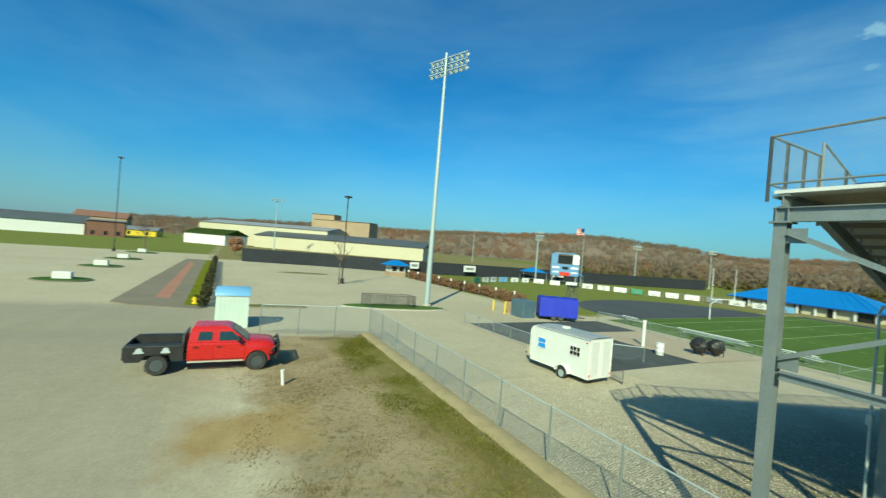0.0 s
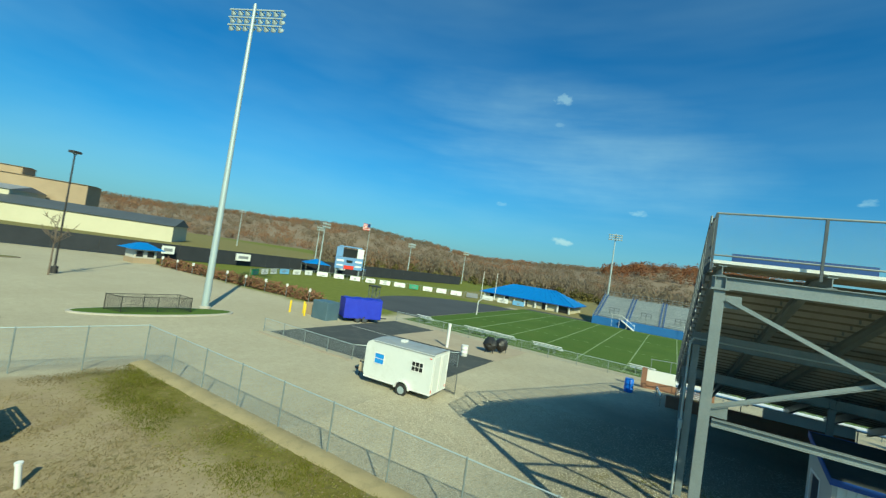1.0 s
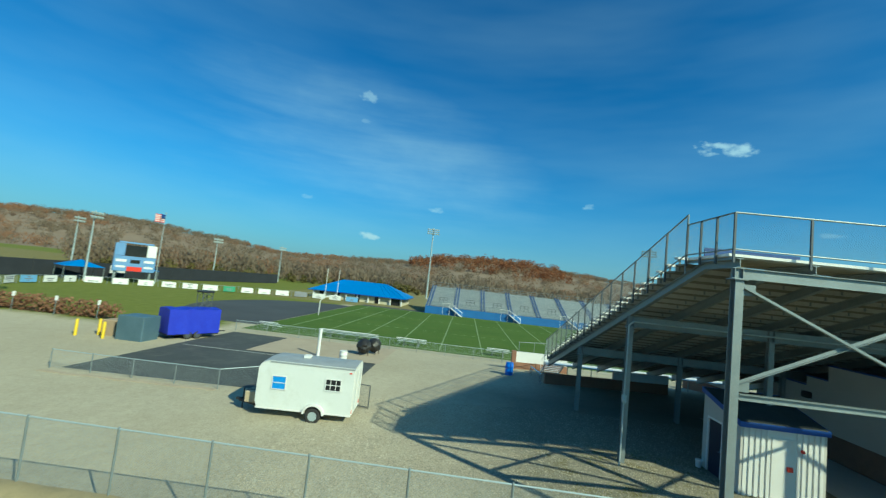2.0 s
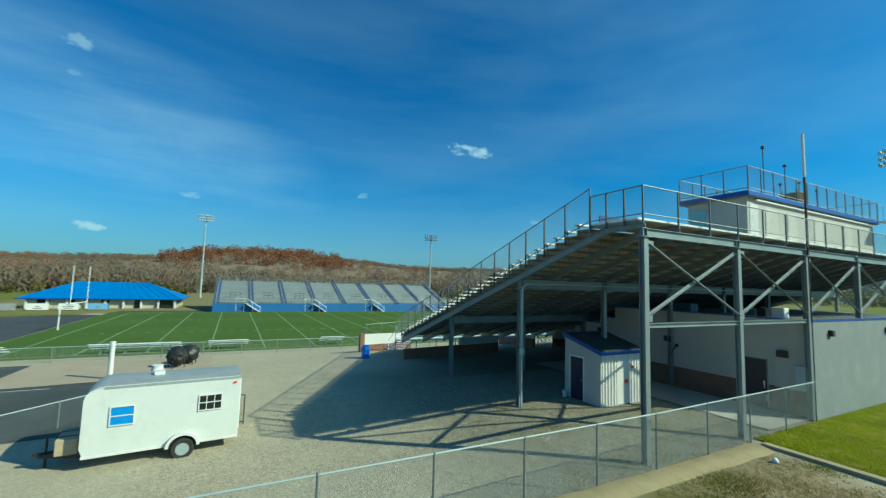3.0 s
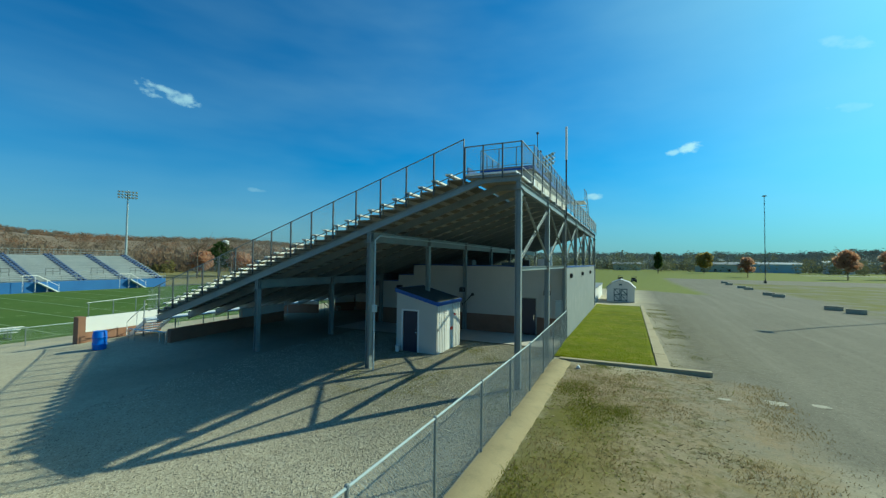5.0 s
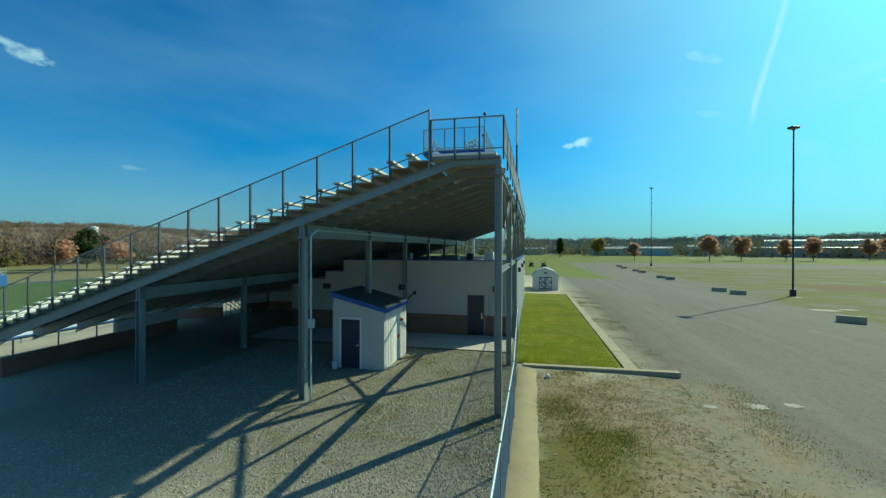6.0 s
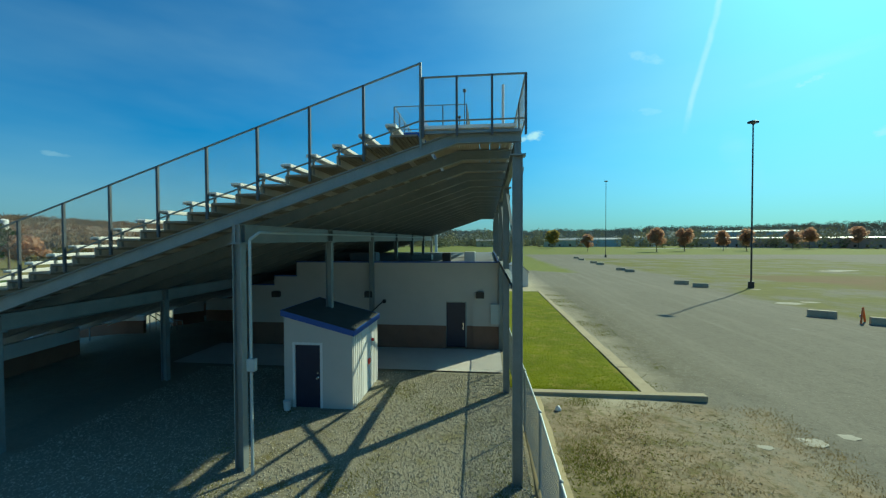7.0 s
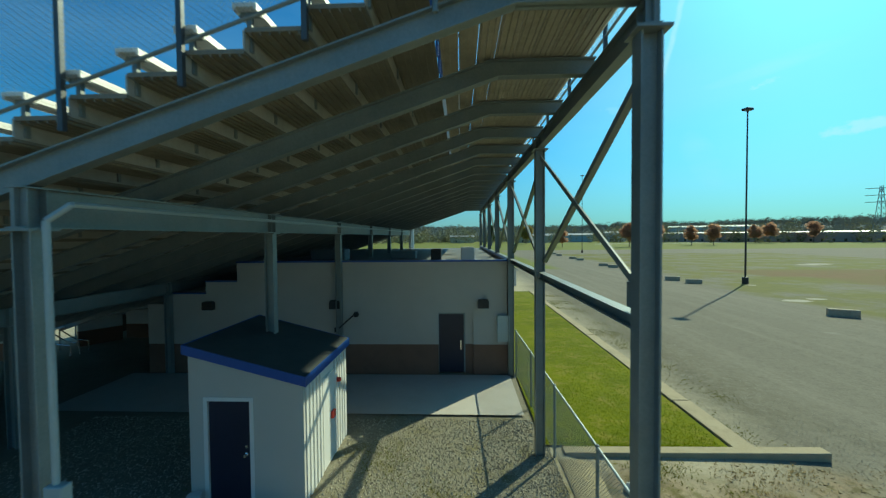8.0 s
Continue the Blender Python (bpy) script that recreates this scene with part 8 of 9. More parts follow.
gs2.matrix_basis = pose(7.4, -37.6, gz(7.5, -36) + 0.02, 0, 0, 0) @ Matrix.Diagonal((0.88, 0.88, 0.88, 1))
annex = thing("low_annex", (13, -38, 0), "low white annex wall beyond the stadium building", "building")
bm = bmesh.new()
box(bm, 10.1, -46, -0.6, 18, Y_BE - 0.25, 1.6)
part("wall", bm, M["white_paint"], annex)
bm = bmesh.new()
box(bm, 10.0, -46.1, 1.6, 18.1, Y_BE - 0.25, 1.75)
part("roof", bm, M["roof_grey"], annex)

# ---- golf carts by the meadow ----
def cart(x, y, rz):
    c = thing("utility_cart", (0, 0, 0), "dark utility cart with a flat canopy", "cart", "utility carts")
    part("body", bbox_bevel(-1.1, -0.6, 0.35, 1.1, 0.6, 0.85, 0.06), M["black"], c)
    part("canopy", bbox_bevel(-0.8, -0.6, 1.75, 0.7, 0.6, 1.83, 0.03), M["lamp_black"], c)
    bm = bmesh.new()
    box(bm, -0.3, -0.5, 0.85, 0.2, 0.5, 1.0)
    box(bm, -0.4, -0.5, 0.85, -0.28, 0.5, 1.35)
    part("seat", bm, M["screen"], c)
    for px in (-0.7, 0.65):
        for py in (-0.55, 0.55):
            bm = bmesh.new()
            tube(bm, (px, py, 0.8), (px, py, 1.78), 0.03, 6)
            part("post", bm, M["black"], c)
    for wx in (-0.75, 0.75):
        for wy in (-0.55, 0.55):
            wheel(c, wx, wy, 0.26, 0.26, 0.2, dark=True)
    c.matrix_basis = pose(x, y, gz(x, y), 0, 0, rz)


cart(9.4, -118, 80)
cart(5.6, -116, 100)

# ---- concrete barrier blocks along the lot ----
bm = bmesh.new()
extrude_y(bm, ((-0.28, 0), (0.28, 0), (0.24, 0.5), (0.2, 0.55), (-0.2, 0.55), (-0.24, 0.5)), -0.85, 0.85)
M["tan_block"] = surf("weathered_tan_concrete", (0.351, 0.2925, 0.198), (0.486, 0.4095, 0.288), 0.92, 0, 1.5, 25, 0.4, 0.01, (0.16, 0.13, 0.09), 0.6)
blk_me = mesh_of("barrier_block", bm, M["tan_block"])
for x, y, rz in ((-15.6, -22.6, 62), (-17.6, -19.6, 60), (-16.6, -43.0, 70), (-15.9, -46.6, 72), (-16.2, -68, 75), (-16.0, -72.5, 70), (-17.2, -92, 80), (-17.4, -99, 70), (-18, -116, 70), (-19, -128, 70)):
    ob = new("barrier_block", blk_me)
    ob.matrix_basis = pose(x, y, gz(x, y) - 0.02, 0, 0, rz)
    tagged(ob, "worn tan-grey concrete parking barrier block", "barrier", "parking barriers")
oc = thing("orange_barricade", (0, 0, 0), "leaning orange plastic barricade by the lot", "barricade")
bm = bmesh.new()
beam(bm, (-0.5, 0, 0), (0.2, 0, 1.1), 0.1, 0.16)
beam(bm, (0.7, 0, 0), (0.2, 0, 1.1), 0.1, 0.12)
part("leg", bm, M["orange"], oc)
bm = bmesh.new()
box(bm, -0.3, -0.08, 0.45, 0.7, -0.05, 0.65)
part("board", bm, M["white_paint"], oc)
oc.matrix_basis = pose(-16.9, -20.6, gz(-17, -20.6), 0, 0, 40)
M["lime_grit"] = surf("pale_lime_grit", (0.3034, 0.2818, 0.2218), (0.4985, 0.4654, 0.3901), 0.95, 0, 2.5, 25, 0.4, 0.01, (0.22, 0.20, 0.15), 0.6, spec=0.1)
for x, y, r in ((1.75, 0.3, 0.42), (0.35, -0.3, 0.3), (3.25, 0.85, 0.2), (-18.1, -29.7, 1.2), (-20.5, -30.6, 0.8), (-22, -41, 0.6), (-55.5, -73.6, 2.2), (-59.1, -75.6, 2.4)):
    bm = bmesh.new()
    ring = [bm.verts.new((x + r * (1 + 0.12 * math.sin(3 * a + x) + 0.07 * math.sin(7 * a + y)) * math.cos(a), y + 0.6 * r * (1 + 0.12 * math.sin(5 * a)) * math.sin(a), gz(x, y) + 0.012)) for a in [2 * math.pi * i / 36 for i in range(36)]]
    bm.faces.new(ring)
    single("pale_patch", bm, M["lime_grit"], "pale lime patch on the parking-lot stone", "patch", "structure")
# white rock on the kerb line
bm = bmesh.new()
bmesh.ops.create_icosphere(bm, subdivisions=2, radius=0.1)
for v in bm.verts:
    v.co = Vector((8.3, -0.9, gz(8.3, -0.9) + 0.05)) + v.co * (1 + 0.2 * math.sin(v.co.x * 30 + v.co.z * 20))
single("white_rock", bm, M["white_paint"], "small white rock beside the retaining wall", "rock", smooth=True)

# ---- trees ----
def tree(x, y, h, w, leaf, label, seed, n=900, size=0.22, trunk=0.16, base=None, bare=False):
    rnd = random.Random(seed)
    z0 = gz(x, y) if base is None else base
    t = thing("tree", (x, y, z0), label, "tree", "lot trees")
    bm = bmesh.new()
    th = h * (0.28 if not bare else 0.35)
    tube(bm, (x, y, z0 - 0.2), (x, y, z0 + th), trunk * h / 8, 8, trunk * 0.7 * h / 8)
    tube(bm, (x, y, z0 + th), (x + rnd.uniform(-0.3, 0.3), y, z0 + h * 0.85), trunk * 0.7 * h / 8, 6, 0.02)
    tips = []
    for i in range(14 if bare else 9):
        a = rnd.uniform(0, 6.28)
        zz = z0 + rnd.uniform(th * 0.9, h * 0.7)
        L = w * rnd.uniform(0.3, 0.5)
        e = (x + math.cos(a) * L, y + math.sin(a) * L, zz + L * rnd.uniform(0.5, 1.1))
        tube(bm, (x, y, zz), e, trunk * 0.32 * h / 8, 5, 0.015)
        tips.append(e)
        if bare:
            for _ in range(4):
                b = rnd.uniform(0, 6.28)
                s = rnd.uniform(0.3, 0.9)
                m = tuple(p + (q - p) * s for p, q in zip((x, y, zz), e))
                tube(bm, m, (m[0] + math.cos(b) * w * 0.2, m[1] + math.sin(b) * w * 0.2, m[2] + w * rnd.uniform(0.1, 0.3)), 0.03, 4, 0.008)
    part("trunk", bm, M["bark"], t)
    if bare:
        return
    v, f = [], []
    for i in range(34):
        a, q = rnd.uniform(0, 6.28), rnd.random() ** 0.5
        zc = rnd.uniform(-0.92, 0.95)
        rr = math.sqrt(1 - zc * zc) * 0.34 * w
        c = (x + math.cos(a) * rr * q, y + math.sin(a) * rr * q, z0 + h * (0.60 + 0.30 * zc))
        k = rnd.uniform(0.7, 1.1)
        leaf_cloud(v, f, rnd, c, (w * 0.17 * k, w * 0.17 * k, h * 0.12 * k), n // 34, size)
    cr = new("crown", leaf_mesh("crown", v, f, M[leaf]))
    cr.parent = t
    cr.location = -Vector((x, y, z0))


SOUTH = ((-41, -205, 9.5, 8), (-73, -200, 13, 10), (-92, -213, 13, 10), (-118, -226, 11.5, 10), (-127, -221, 12, 9), (-175, -258, 12.5, 10), (-190, -266, 14, 11), (-226, -276, 15, 12))
for i, (x, y, h, w) in enumerate(SOUTH):
    tree(x, y, h, w, "leaf_rust", "rust-coloured autumn tree beyond the parking lot", 20 + i, 2800, 0.4, base=-0.9)
tree(-8, -255, 13, 5.5, "leaf_green", "dark conical evergreen at the meadow edge", 40, 2000, 0.5, base=-0.9)
tree(-36, -290, 14, 12, "leaf_yellow", "faded yellow tree at the meadow edge", 41, 2400, 0.5, base=-0.9)
tree(16.3, 64, 8.5, 3.2, "leaf_rust", "bare young tree beside the lot lamp", 42, trunk=0.1, bare=True)
tree(2.2, 132, 5.6, 6, "leaf_rust", "low rust-coloured tree beside the dark fence", 43, 1400, 0.3)
tree(-19.5, 134, 9, 6, "leaf_rust", "bare tree at the far edge of the lot", 44, bare=True)
tree(127, -71, 11, 12, "leaf_green", "dark green tree beyond the stand", 45, 2600, 0.45, base=-0.9)
tree(120, -60, 8, 9, "leaf_rust", "rust-coloured tree beside the dark green tree", 49, 1800, 0.4, base=-0.9)
wtk = thing("water_tank", (206, -132, -0.9), "white steel water tank on a shaft above the trees", "water tank")
bm = bmesh.new()
lathe(bm, (206, -132, 8.5), ((0.5, 0.5), (1.6, 0.9), (1.7, 1.3), (1.7, 5.6), (1.3, 6.0), (0.3, 6.2)), 20)
part("tank", bm, M["white_paint"], wtk, smooth=True)
bm = bmesh.new()
tube(bm, (206, -132, -1.2), (206, -132, 8.7), 0.7, 12)
part("shaft", bm, M["white_paint"], wtk, smooth=True)
tree(110, -62, 12, 9, "leaf_rust", "tall thin autumn tree beyond the visitors' stand", 46, bare=True, base=-0.9)
tree(116, -56, 13, 8, "leaf_rust", "tall thin autumn tree beyond the visitors' stand", 47, bare=True, base=-0.9)
tree(118, -72, 8, 10, "leaf_rust", "bushy rust tree beyond the visitors' stand", 48, 1400, 0.45, base=-0.9)

# ---- hills and far woods ----
ELEV = ((-180, 1.2), (-160, 1.3), (-150, 1.1), (-135, 1.15), (-110, 0.95), (-90, 0.8), (-65, 1.0), (-50, 1.8), (-37, 2.3), (-23, 2.0), (-14, 3.0), (-2, 3.5), (3, 3.4), (10, 2.3), (19, 1.5), (25, 1.2), (34, 2.2), (42, 3.4), (48, 2.9), (54, 2.7), (64, 2.1), (75, 1.8), (90, 1.0), (105, 0.5), (160, 0.5), (180, 1.2))


def elev(a):
    a = (a + 180) % 360 - 180
    for (a0, e0), (a1, e1) in zip(ELEV, ELEV[1:]):
        if a0 <= a <= a1:
            k = smooth01(a0, a1, a)
            return e0 + (e1 - e0) * k
    return 1.6


R0, R1 = 430.0, 860.0


def hill_z(a, r):
    k = smooth01(R0, R1, r)
    top = math.tan(radians(elev(a) * 0.86)) * R1 + 5.5
    n = noise.noise(Vector((math.cos(radians(a)) * r * 0.008, math.sin(radians(a)) * r * 0.008, 3.1)))
    return -1.0 + (top + 1.0 + 6 * n) * k


def hill_sheet(name, a0, a1, material, label):
    bm = bmesh.new()
    rings = []
    for j in range(15):
        r = R0 + (R1 + 60 - R0) * j / 14
        rings.append([bm.verts.new((r * math.cos(radians(a)), r * math.sin(radians(a)), hill_z(a, min(r, R1)) - (12 if j == 14 else 0))) for a in range(a0, a1 + 1, 2)])
    for p, q in zip(rings, rings[1:]):
        for i in range(len(p) - 1):
            bm.faces.new((p[i], p[i + 1], q[i + 1], q[i]))
    tagged(new(name, mesh_of(name, bm, material, True)), label, "hills", "", "structure")


hill_sheet("hills", -62, 100, M["hill"], "wooded brown autumn hills beyond the field")
hill_sheet("ridge", 100, 298, M["ridge"], "low wooded ridge tinted blue-green for haze, beyond the parking lot")
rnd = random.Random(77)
for nm, mat, n, a0, a1, h0, h1, lab in (("hill_woods", "wood_far", 6000, -62, 100, 6, 11, "bare and rust-coloured woods covering the hills"), ("ridge_woods", "ridge_wood", 3600, 203, 298, 5, 13, "far trees tinted for haze along the low ridge")):
    v, f = [], []
    for _ in range(n):
        a = rnd.uniform(a0, a1)
        k = rnd.random()
        r = R0 + 10 + (R1 - R0 - 10) * (k if rnd.random() < 0.6 else 1 - 0.15 * k)
        h = h0 + (h1 - h0) * rnd.random() ** 1.6
        x, y, z = r * math.cos(radians(a)), r * math.sin(radians(a)), hill_z(a, r)
        leaf_cloud(v, f, rnd, (x, y, z + h * 0.45), (h * 0.6, h * 0.6, h * 0.5), 64, 0.9 if nm == "hill_woods" else 0.8, nm == "hill_woods")
    tagged(new(nm, leaf_mesh(nm, v, f, M[mat])), lab, "woods", "", "stuff")
M["oak_rust"] = leafy("rust_oak_leaves", (0.255, 0.111, 0.0595), (0.34, 0.162, 0.085), 0.05, 0.12)
M["olive_shrub"] = leafy("olive_shrub_leaves", (0.145, 0.132, 0.051), (0.221, 0.187, 0.0765), 0.05, 0.15)
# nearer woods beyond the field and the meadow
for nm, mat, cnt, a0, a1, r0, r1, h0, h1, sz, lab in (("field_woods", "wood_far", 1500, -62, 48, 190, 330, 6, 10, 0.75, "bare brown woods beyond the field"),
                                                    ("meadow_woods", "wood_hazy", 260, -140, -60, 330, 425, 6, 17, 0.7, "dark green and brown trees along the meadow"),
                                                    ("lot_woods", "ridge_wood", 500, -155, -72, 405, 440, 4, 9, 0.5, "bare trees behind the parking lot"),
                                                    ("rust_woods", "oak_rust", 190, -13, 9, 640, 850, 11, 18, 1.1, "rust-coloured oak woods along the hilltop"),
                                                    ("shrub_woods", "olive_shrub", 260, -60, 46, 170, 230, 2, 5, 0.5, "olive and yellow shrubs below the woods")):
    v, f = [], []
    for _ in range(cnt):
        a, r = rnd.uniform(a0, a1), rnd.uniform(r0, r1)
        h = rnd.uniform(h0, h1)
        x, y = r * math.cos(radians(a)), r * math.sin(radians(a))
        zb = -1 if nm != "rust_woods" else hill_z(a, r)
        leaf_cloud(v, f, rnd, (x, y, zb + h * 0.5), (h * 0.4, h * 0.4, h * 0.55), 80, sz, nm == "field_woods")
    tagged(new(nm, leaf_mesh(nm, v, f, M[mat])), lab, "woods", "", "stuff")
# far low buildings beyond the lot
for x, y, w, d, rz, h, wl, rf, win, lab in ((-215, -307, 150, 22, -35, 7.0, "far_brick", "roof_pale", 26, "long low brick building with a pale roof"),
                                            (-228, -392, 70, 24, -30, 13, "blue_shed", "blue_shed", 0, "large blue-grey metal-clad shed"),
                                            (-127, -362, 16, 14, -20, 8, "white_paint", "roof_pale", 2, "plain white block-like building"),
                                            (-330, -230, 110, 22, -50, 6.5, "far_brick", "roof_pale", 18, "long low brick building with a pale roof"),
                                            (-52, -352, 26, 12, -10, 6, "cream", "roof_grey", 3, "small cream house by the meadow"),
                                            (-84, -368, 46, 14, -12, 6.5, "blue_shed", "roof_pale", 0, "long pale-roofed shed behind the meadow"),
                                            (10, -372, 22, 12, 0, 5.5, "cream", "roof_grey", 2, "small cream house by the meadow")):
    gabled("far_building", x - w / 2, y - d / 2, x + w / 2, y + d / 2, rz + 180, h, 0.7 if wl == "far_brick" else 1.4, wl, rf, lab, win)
# pale service road behind the row of rust trees
for i, ((x0, y0), (x1, y1)) in enumerate((((-80, -272), (-215, -304)), ((-215, -304), (-290, -262)))):
    bm = bmesh.new()
    beam(bm, (x0, y0, -0.86), (x1, y1, -0.86), 5.0, 0.1)
    single("road", bm, M["concrete_walk"], "pale service road behind the tree row", "road", "structure")
# pylon
py = thing("power_pylon", (-354, -362, -1), "far lattice power pylon", "pylon")
bm = bmesh.new()
for sx in (-1, 1):
    for sy in (-1, 1):
        beam(bm, (-354 + 4 * sx, -362 + 4 * sy, -1), (-354 + 0.6 * sx, -362 + 0.6 * sy, 46), 0.35, 0.35)
for k in range(9):
    z0, z1 = -1 + k * 5, 4 + k * 5
    w0, w1 = 4 - 3.4 * k / 9.4, 4 - 3.4 * (k + 1) / 9.4
    for s in (-1, 1):
        beam(bm, (-354 - w0, -362 + w0 * s, z0), (-354 + w1, -362 + w1 * s, z1), 0.2, 0.2)
        beam(bm, (-354 + w0, -362 + w0 * s, z0), (-354 - w1, -362 + w1 * s, z1), 0.2, 0.2)
part("tower", bm, M["steel"], py)
for z in (32, 38, 44):
    bm = bmesh.new()
    beam(bm, (-362, -356, z), (-346, -368, z), 0.4, 0.5)
    part("cross_arm", bm, M["steel"], py)

# ---- loose stones on the gravel, tufts and dead leaves on the bank ----
rnd = random.Random(31)
v, f = [], []
OCT = ((0, 1, 2), (0, 2, 3), (0, 3, 4), (0, 4, 1), (5, 2, 1), (5, 3, 2), (5, 4, 3), (5, 1, 4))
for k in range(101000):
    x = 9.6 + 13 * rnd.random() ** 1.35
    y = rnd.uniform(-4, 17)
    if k > 90000:
        x, y = 4.55 - 3.4 * rnd.random() ** 1.6, rnd.uniform(-26, -2.6)
    if k > 94500:
        x, y = rnd.gauss(3.4, 2.6), -2.0 + abs(rnd.gauss(0, 6.0))
        if x > 8.0:
            continue
        if x < 3.0:
            y -= abs(rnd.gauss(0, 2.5))
    if 14.7 < x < 17.3 and -3.4 < y < 0:
        continue
    s = (rnd.uniform(0.011, 0.018) + 0.018 * rnd.random() ** 4) * (1 if k <= 90000 else 0.55)
    z = gz(x, y) + s * 0.1
    i = len(v)
    a = rnd.uniform(0, 1.57)
    c, d = math.cos(a) * s, math.sin(a) * s
    q = rnd.uniform(0.7, 1.3)
    v += [(x + rnd.uniform(-0.3, 0.3) * s, y, z + s * 0.75), (x + c * q, y + d * q, z), (x - d, y + c, z + s * 0.2), (x - c * q, y - d * q, z), (x + d, y - c, z + s * 0.1), (x, y, z - s * 0.5)]
    f += [tuple(i + j for j in t) for t in OCT]
M["pebble"] = surf("limestone_pebbles", (0.269, 0.243, 0.183), (0.434, 0.397, 0.311), 0.95, 0, 1.0, 20, 0, 0.01, island=0.4, spec=0.15)
tagged(new("loose_stones", leaf_mesh("loose_stones", v, f, M["pebble"])), "loose pale limestone stones on the gravel", "stones", "", "stuff")


def tufts(name, n, xr, yr, hr, colour, label, clump, gate=0.0):
    v, f = [], []
    for _ in range(n):
        cx, cy = rnd.uniform(*xr), rnd.uniform(*yr)
        if noise.noise(Vector((cx * 0.55, cy * 0.55, gate * 7))) < gate * 0.25:
            continue
        for _ in range(clump):
            x, y = cx + rnd.gauss(0, 0.2), cy + rnd.gauss(0, 0.2)
            z = gz(x, y) - 0.005
            a, w, h = rnd.uniform(0, 6.28), rnd.uniform(0.006, 0.014), rnd.uniform(*hr)
            i = len(v)
            v += [(x - math.cos(a) * w, y - math.sin(a) * w, z), (x + math.cos(a) * w, y + math.sin(a) * w, z), (x + rnd.gauss(0, h * 0.7), y + rnd.gauss(0, h * 0.7), z + h)]
            f.append((i, i + 1, i + 2))
    tagged(new(name, leaf_mesh(name, v, f, colour)), label, "grass", "", "stuff")


M["straw"] = leafy("dry_straw_grass", (0.215, 0.1644, 0.07739), (0.3266, 0.2576, 0.1299), 0.6, 0.2)
M["weed"] = leafy("olive_weeds", (0.1276, 0.1408, 0.01917), (0.2047, 0.2013, 0.03438), 0.6, 0.2)
M["dead_leaf"] = leafy("brown_dead_leaves", (0.145, 0.102, 0.051), (0.212, 0.153, 0.085), 0.6, 0.2, None, 0.2)
tufts("dry_grass", 5200, (1.2, 8.75), (-1.9, 26), (0.03, 0.09), M["straw"], "dry straw-coloured grass tufts on the bank", 9, 0.2)
tufts("bank_weeds", 6500, (6.2, 8.77), (-1.9, 26), (0.03, 0.09), M["weed"], "olive weeds along the retaining wall", 9, 0.5)
tufts("bank_weeds", 1300, (1.5, 8.7), (-1.9, 26), (0.02, 0.07), M["weed"], "olive weeds scattered over the bank", 9, 1.2)
tufts("kerb_weeds", 1700, (3.1, 4.95), (-30, -2.6), (0.02, 0.06), M["weed"], "olive weeds along the lawn kerb", 9, 0.9)
tufts("gravel_weeds", 2600, (9.5, 17.5), (-4, 6.0), (0.02, 0.07), M["weed"], "thin weeds in the gravel beside the columns", 8, 1.0)


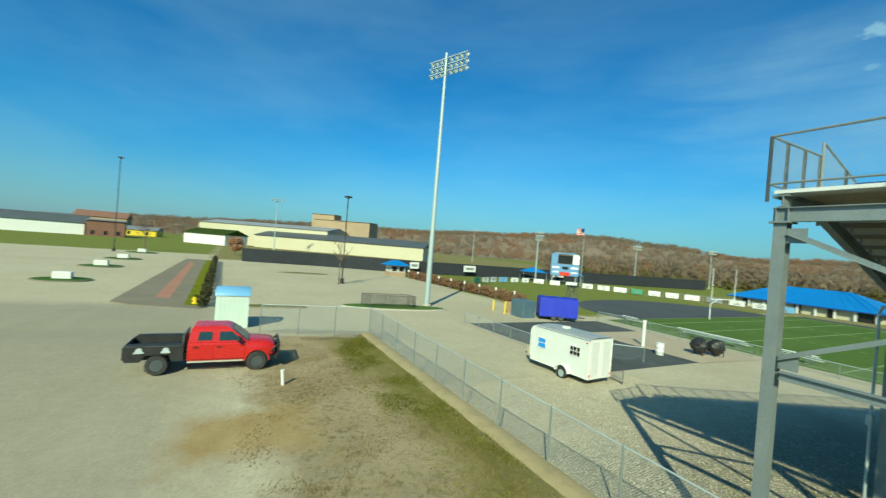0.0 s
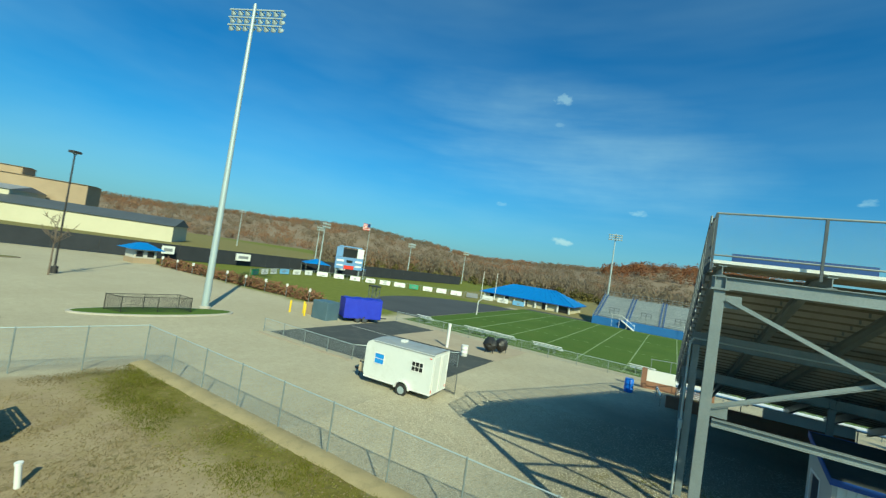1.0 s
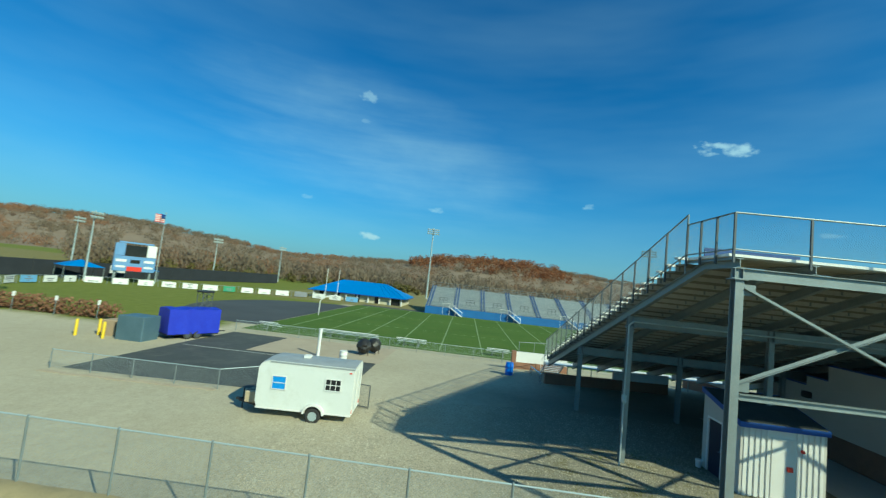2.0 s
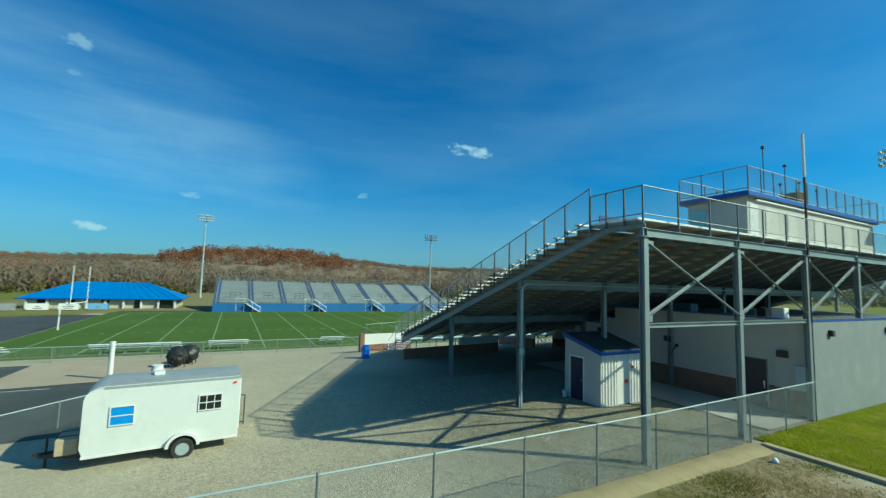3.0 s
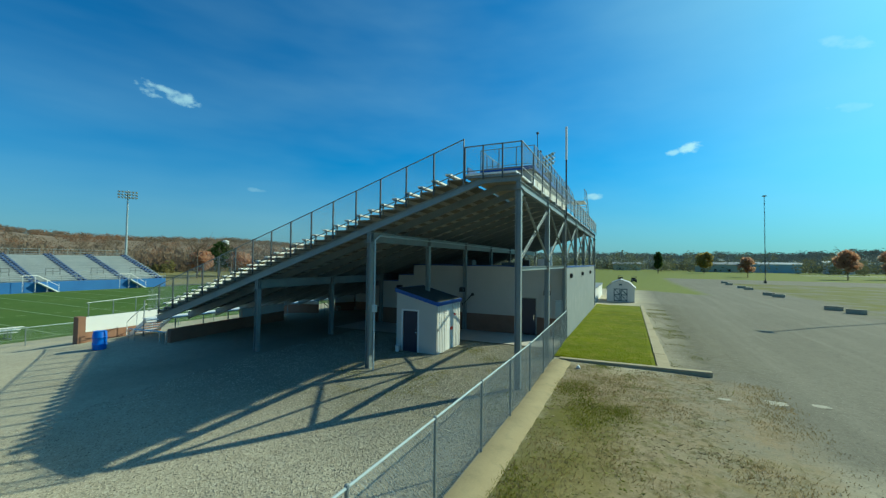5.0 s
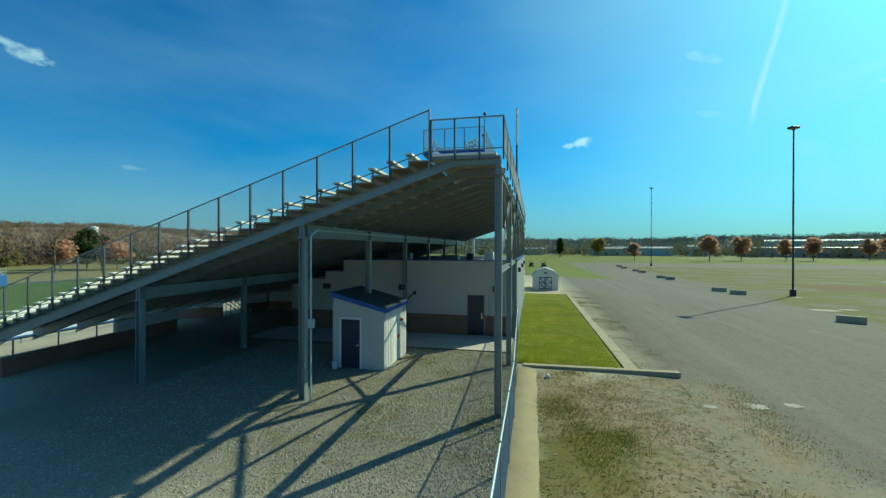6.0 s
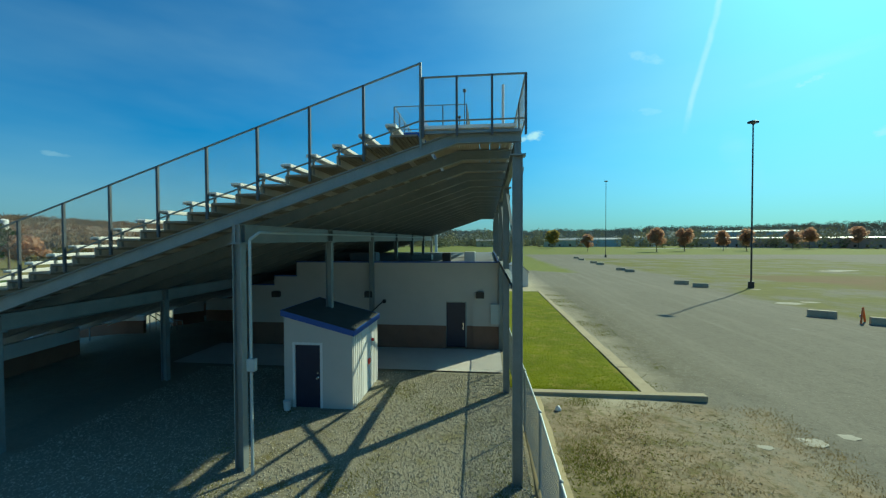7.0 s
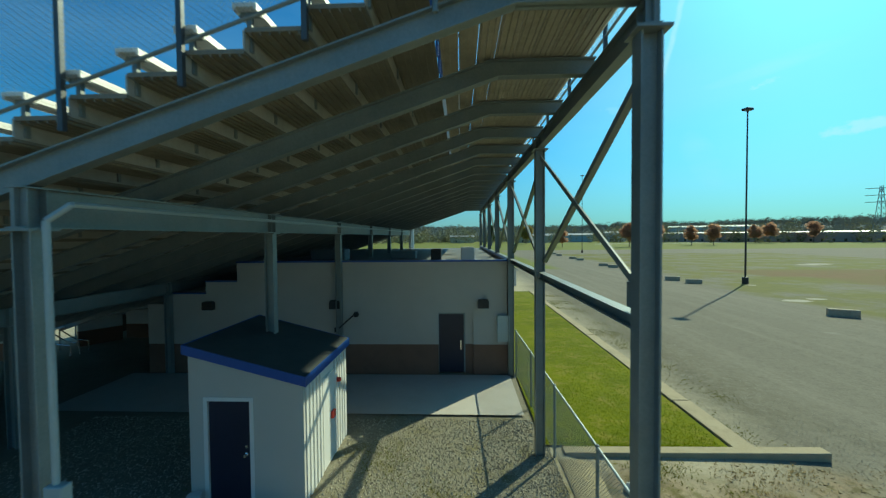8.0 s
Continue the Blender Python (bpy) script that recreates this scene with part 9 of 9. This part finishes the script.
def clods(name, n, xr, yr, size, material, label, gate, seed):
    """Low uneven lumps of sod and soil."""
    r = random.Random(seed)
    v, f = [], []
    for _ in range(n):
        x, y = r.uniform(*xr), r.uniform(*yr)
        if noise.noise(Vector((x * 0.45, y * 0.45, seed))) < gate:
            continue
        s = r.uniform(*size)
        z, i = gz(x, y), len(v)
        a0, e = r.uniform(0, 6.28), r.uniform(0.55, 0.9)
        for rr, hh in ((1.0, -0.012), (0.62, 0.20)):
            for k in range(6):
                a = a0 + k * math.pi / 3
                w = s * rr * r.uniform(0.72, 1.2)
                v.append((x + math.cos(a) * w, y + math.sin(a) * w * e, z + (hh * s * r.uniform(0.6, 1.3) if hh > 0 else hh)))
        v.append((x + r.uniform(-0.2, 0.2) * s, y, z + s * r.uniform(0.2, 0.3)))
        for k in range(6):
            j = (k + 1) % 6
            f += [(i + k, i + j, i + 6 + j, i + 6 + k), (i + 6 + k, i + 6 + j, i + 12)]
    tagged(new(name, leaf_mesh(name, v, f, material)), label, "soil", "", "stuff")


M["sod"] = surf("dry_brown_sod", (0.1602, 0.1266, 0.07123), (0.2598, 0.2094, 0.1266), 1.0, 0, 3.0, 30, 0.6, 0.02, (0.09, 0.085, 0.03), 0.6, island=0.3, spec=0.05)
M["green_sod"] = surf("olive_green_sod", (0.1221, 0.1213, 0.0262), (0.2063, 0.195, 0.0524), 1.0, 0, 3.0, 30, 0.6, 0.02, (0.07, 0.06, 0.03), 0.6, island=0.3, spec=0.05)
clods("sod_clumps", 2400, (3.4, 8.7), (-1.9, 21), (0.02, 0.06), M["sod"], "brown clods of dry sod on the bank", -0.05, 4)
clods("sod_clumps", 3000, (5.9, 8.75), (-1.9, 26), (0.02, 0.055), M["green_sod"], "olive clods of grass beside the retaining wall", -0.15, 6)
clods("sod_clumps", 520, (2.9, 4.6), (-26, -2.6), (0.02, 0.05), M["green_sod"], "olive clods along the lawn kerb", -0.05, 7)
v, f = [], []
for _ in range(7000):
    x, y = rnd.uniform(0.8, 8.7), rnd.uniform(-1.9, 26)
    if noise.noise(Vector((x * 0.5, y * 0.5, 9))) < -0.05:
        continue
    z = gz(x, y) + 0.012
    a, s = rnd.uniform(0, 6.28), rnd.uniform(0.012, 0.028)
    c, d = math.cos(a) * s, math.sin(a) * s
    i = len(v)
    v += [(x + c, y + d, z + rnd.uniform(0, 0.03)), (x - d * 0.6, y + c * 0.6, z), (x - c, y - d, z + rnd.uniform(0, 0.03)), (x + d * 0.6, y - c * 0.6, z + 0.01)]
    f.append((i, i + 1, i + 2, i + 3))
tagged(new("dead_leaves", leaf_mesh("dead_leaves", v, f, M["dead_leaf"])), "brown dead leaves littering the bank", "leaves", "", "stuff")
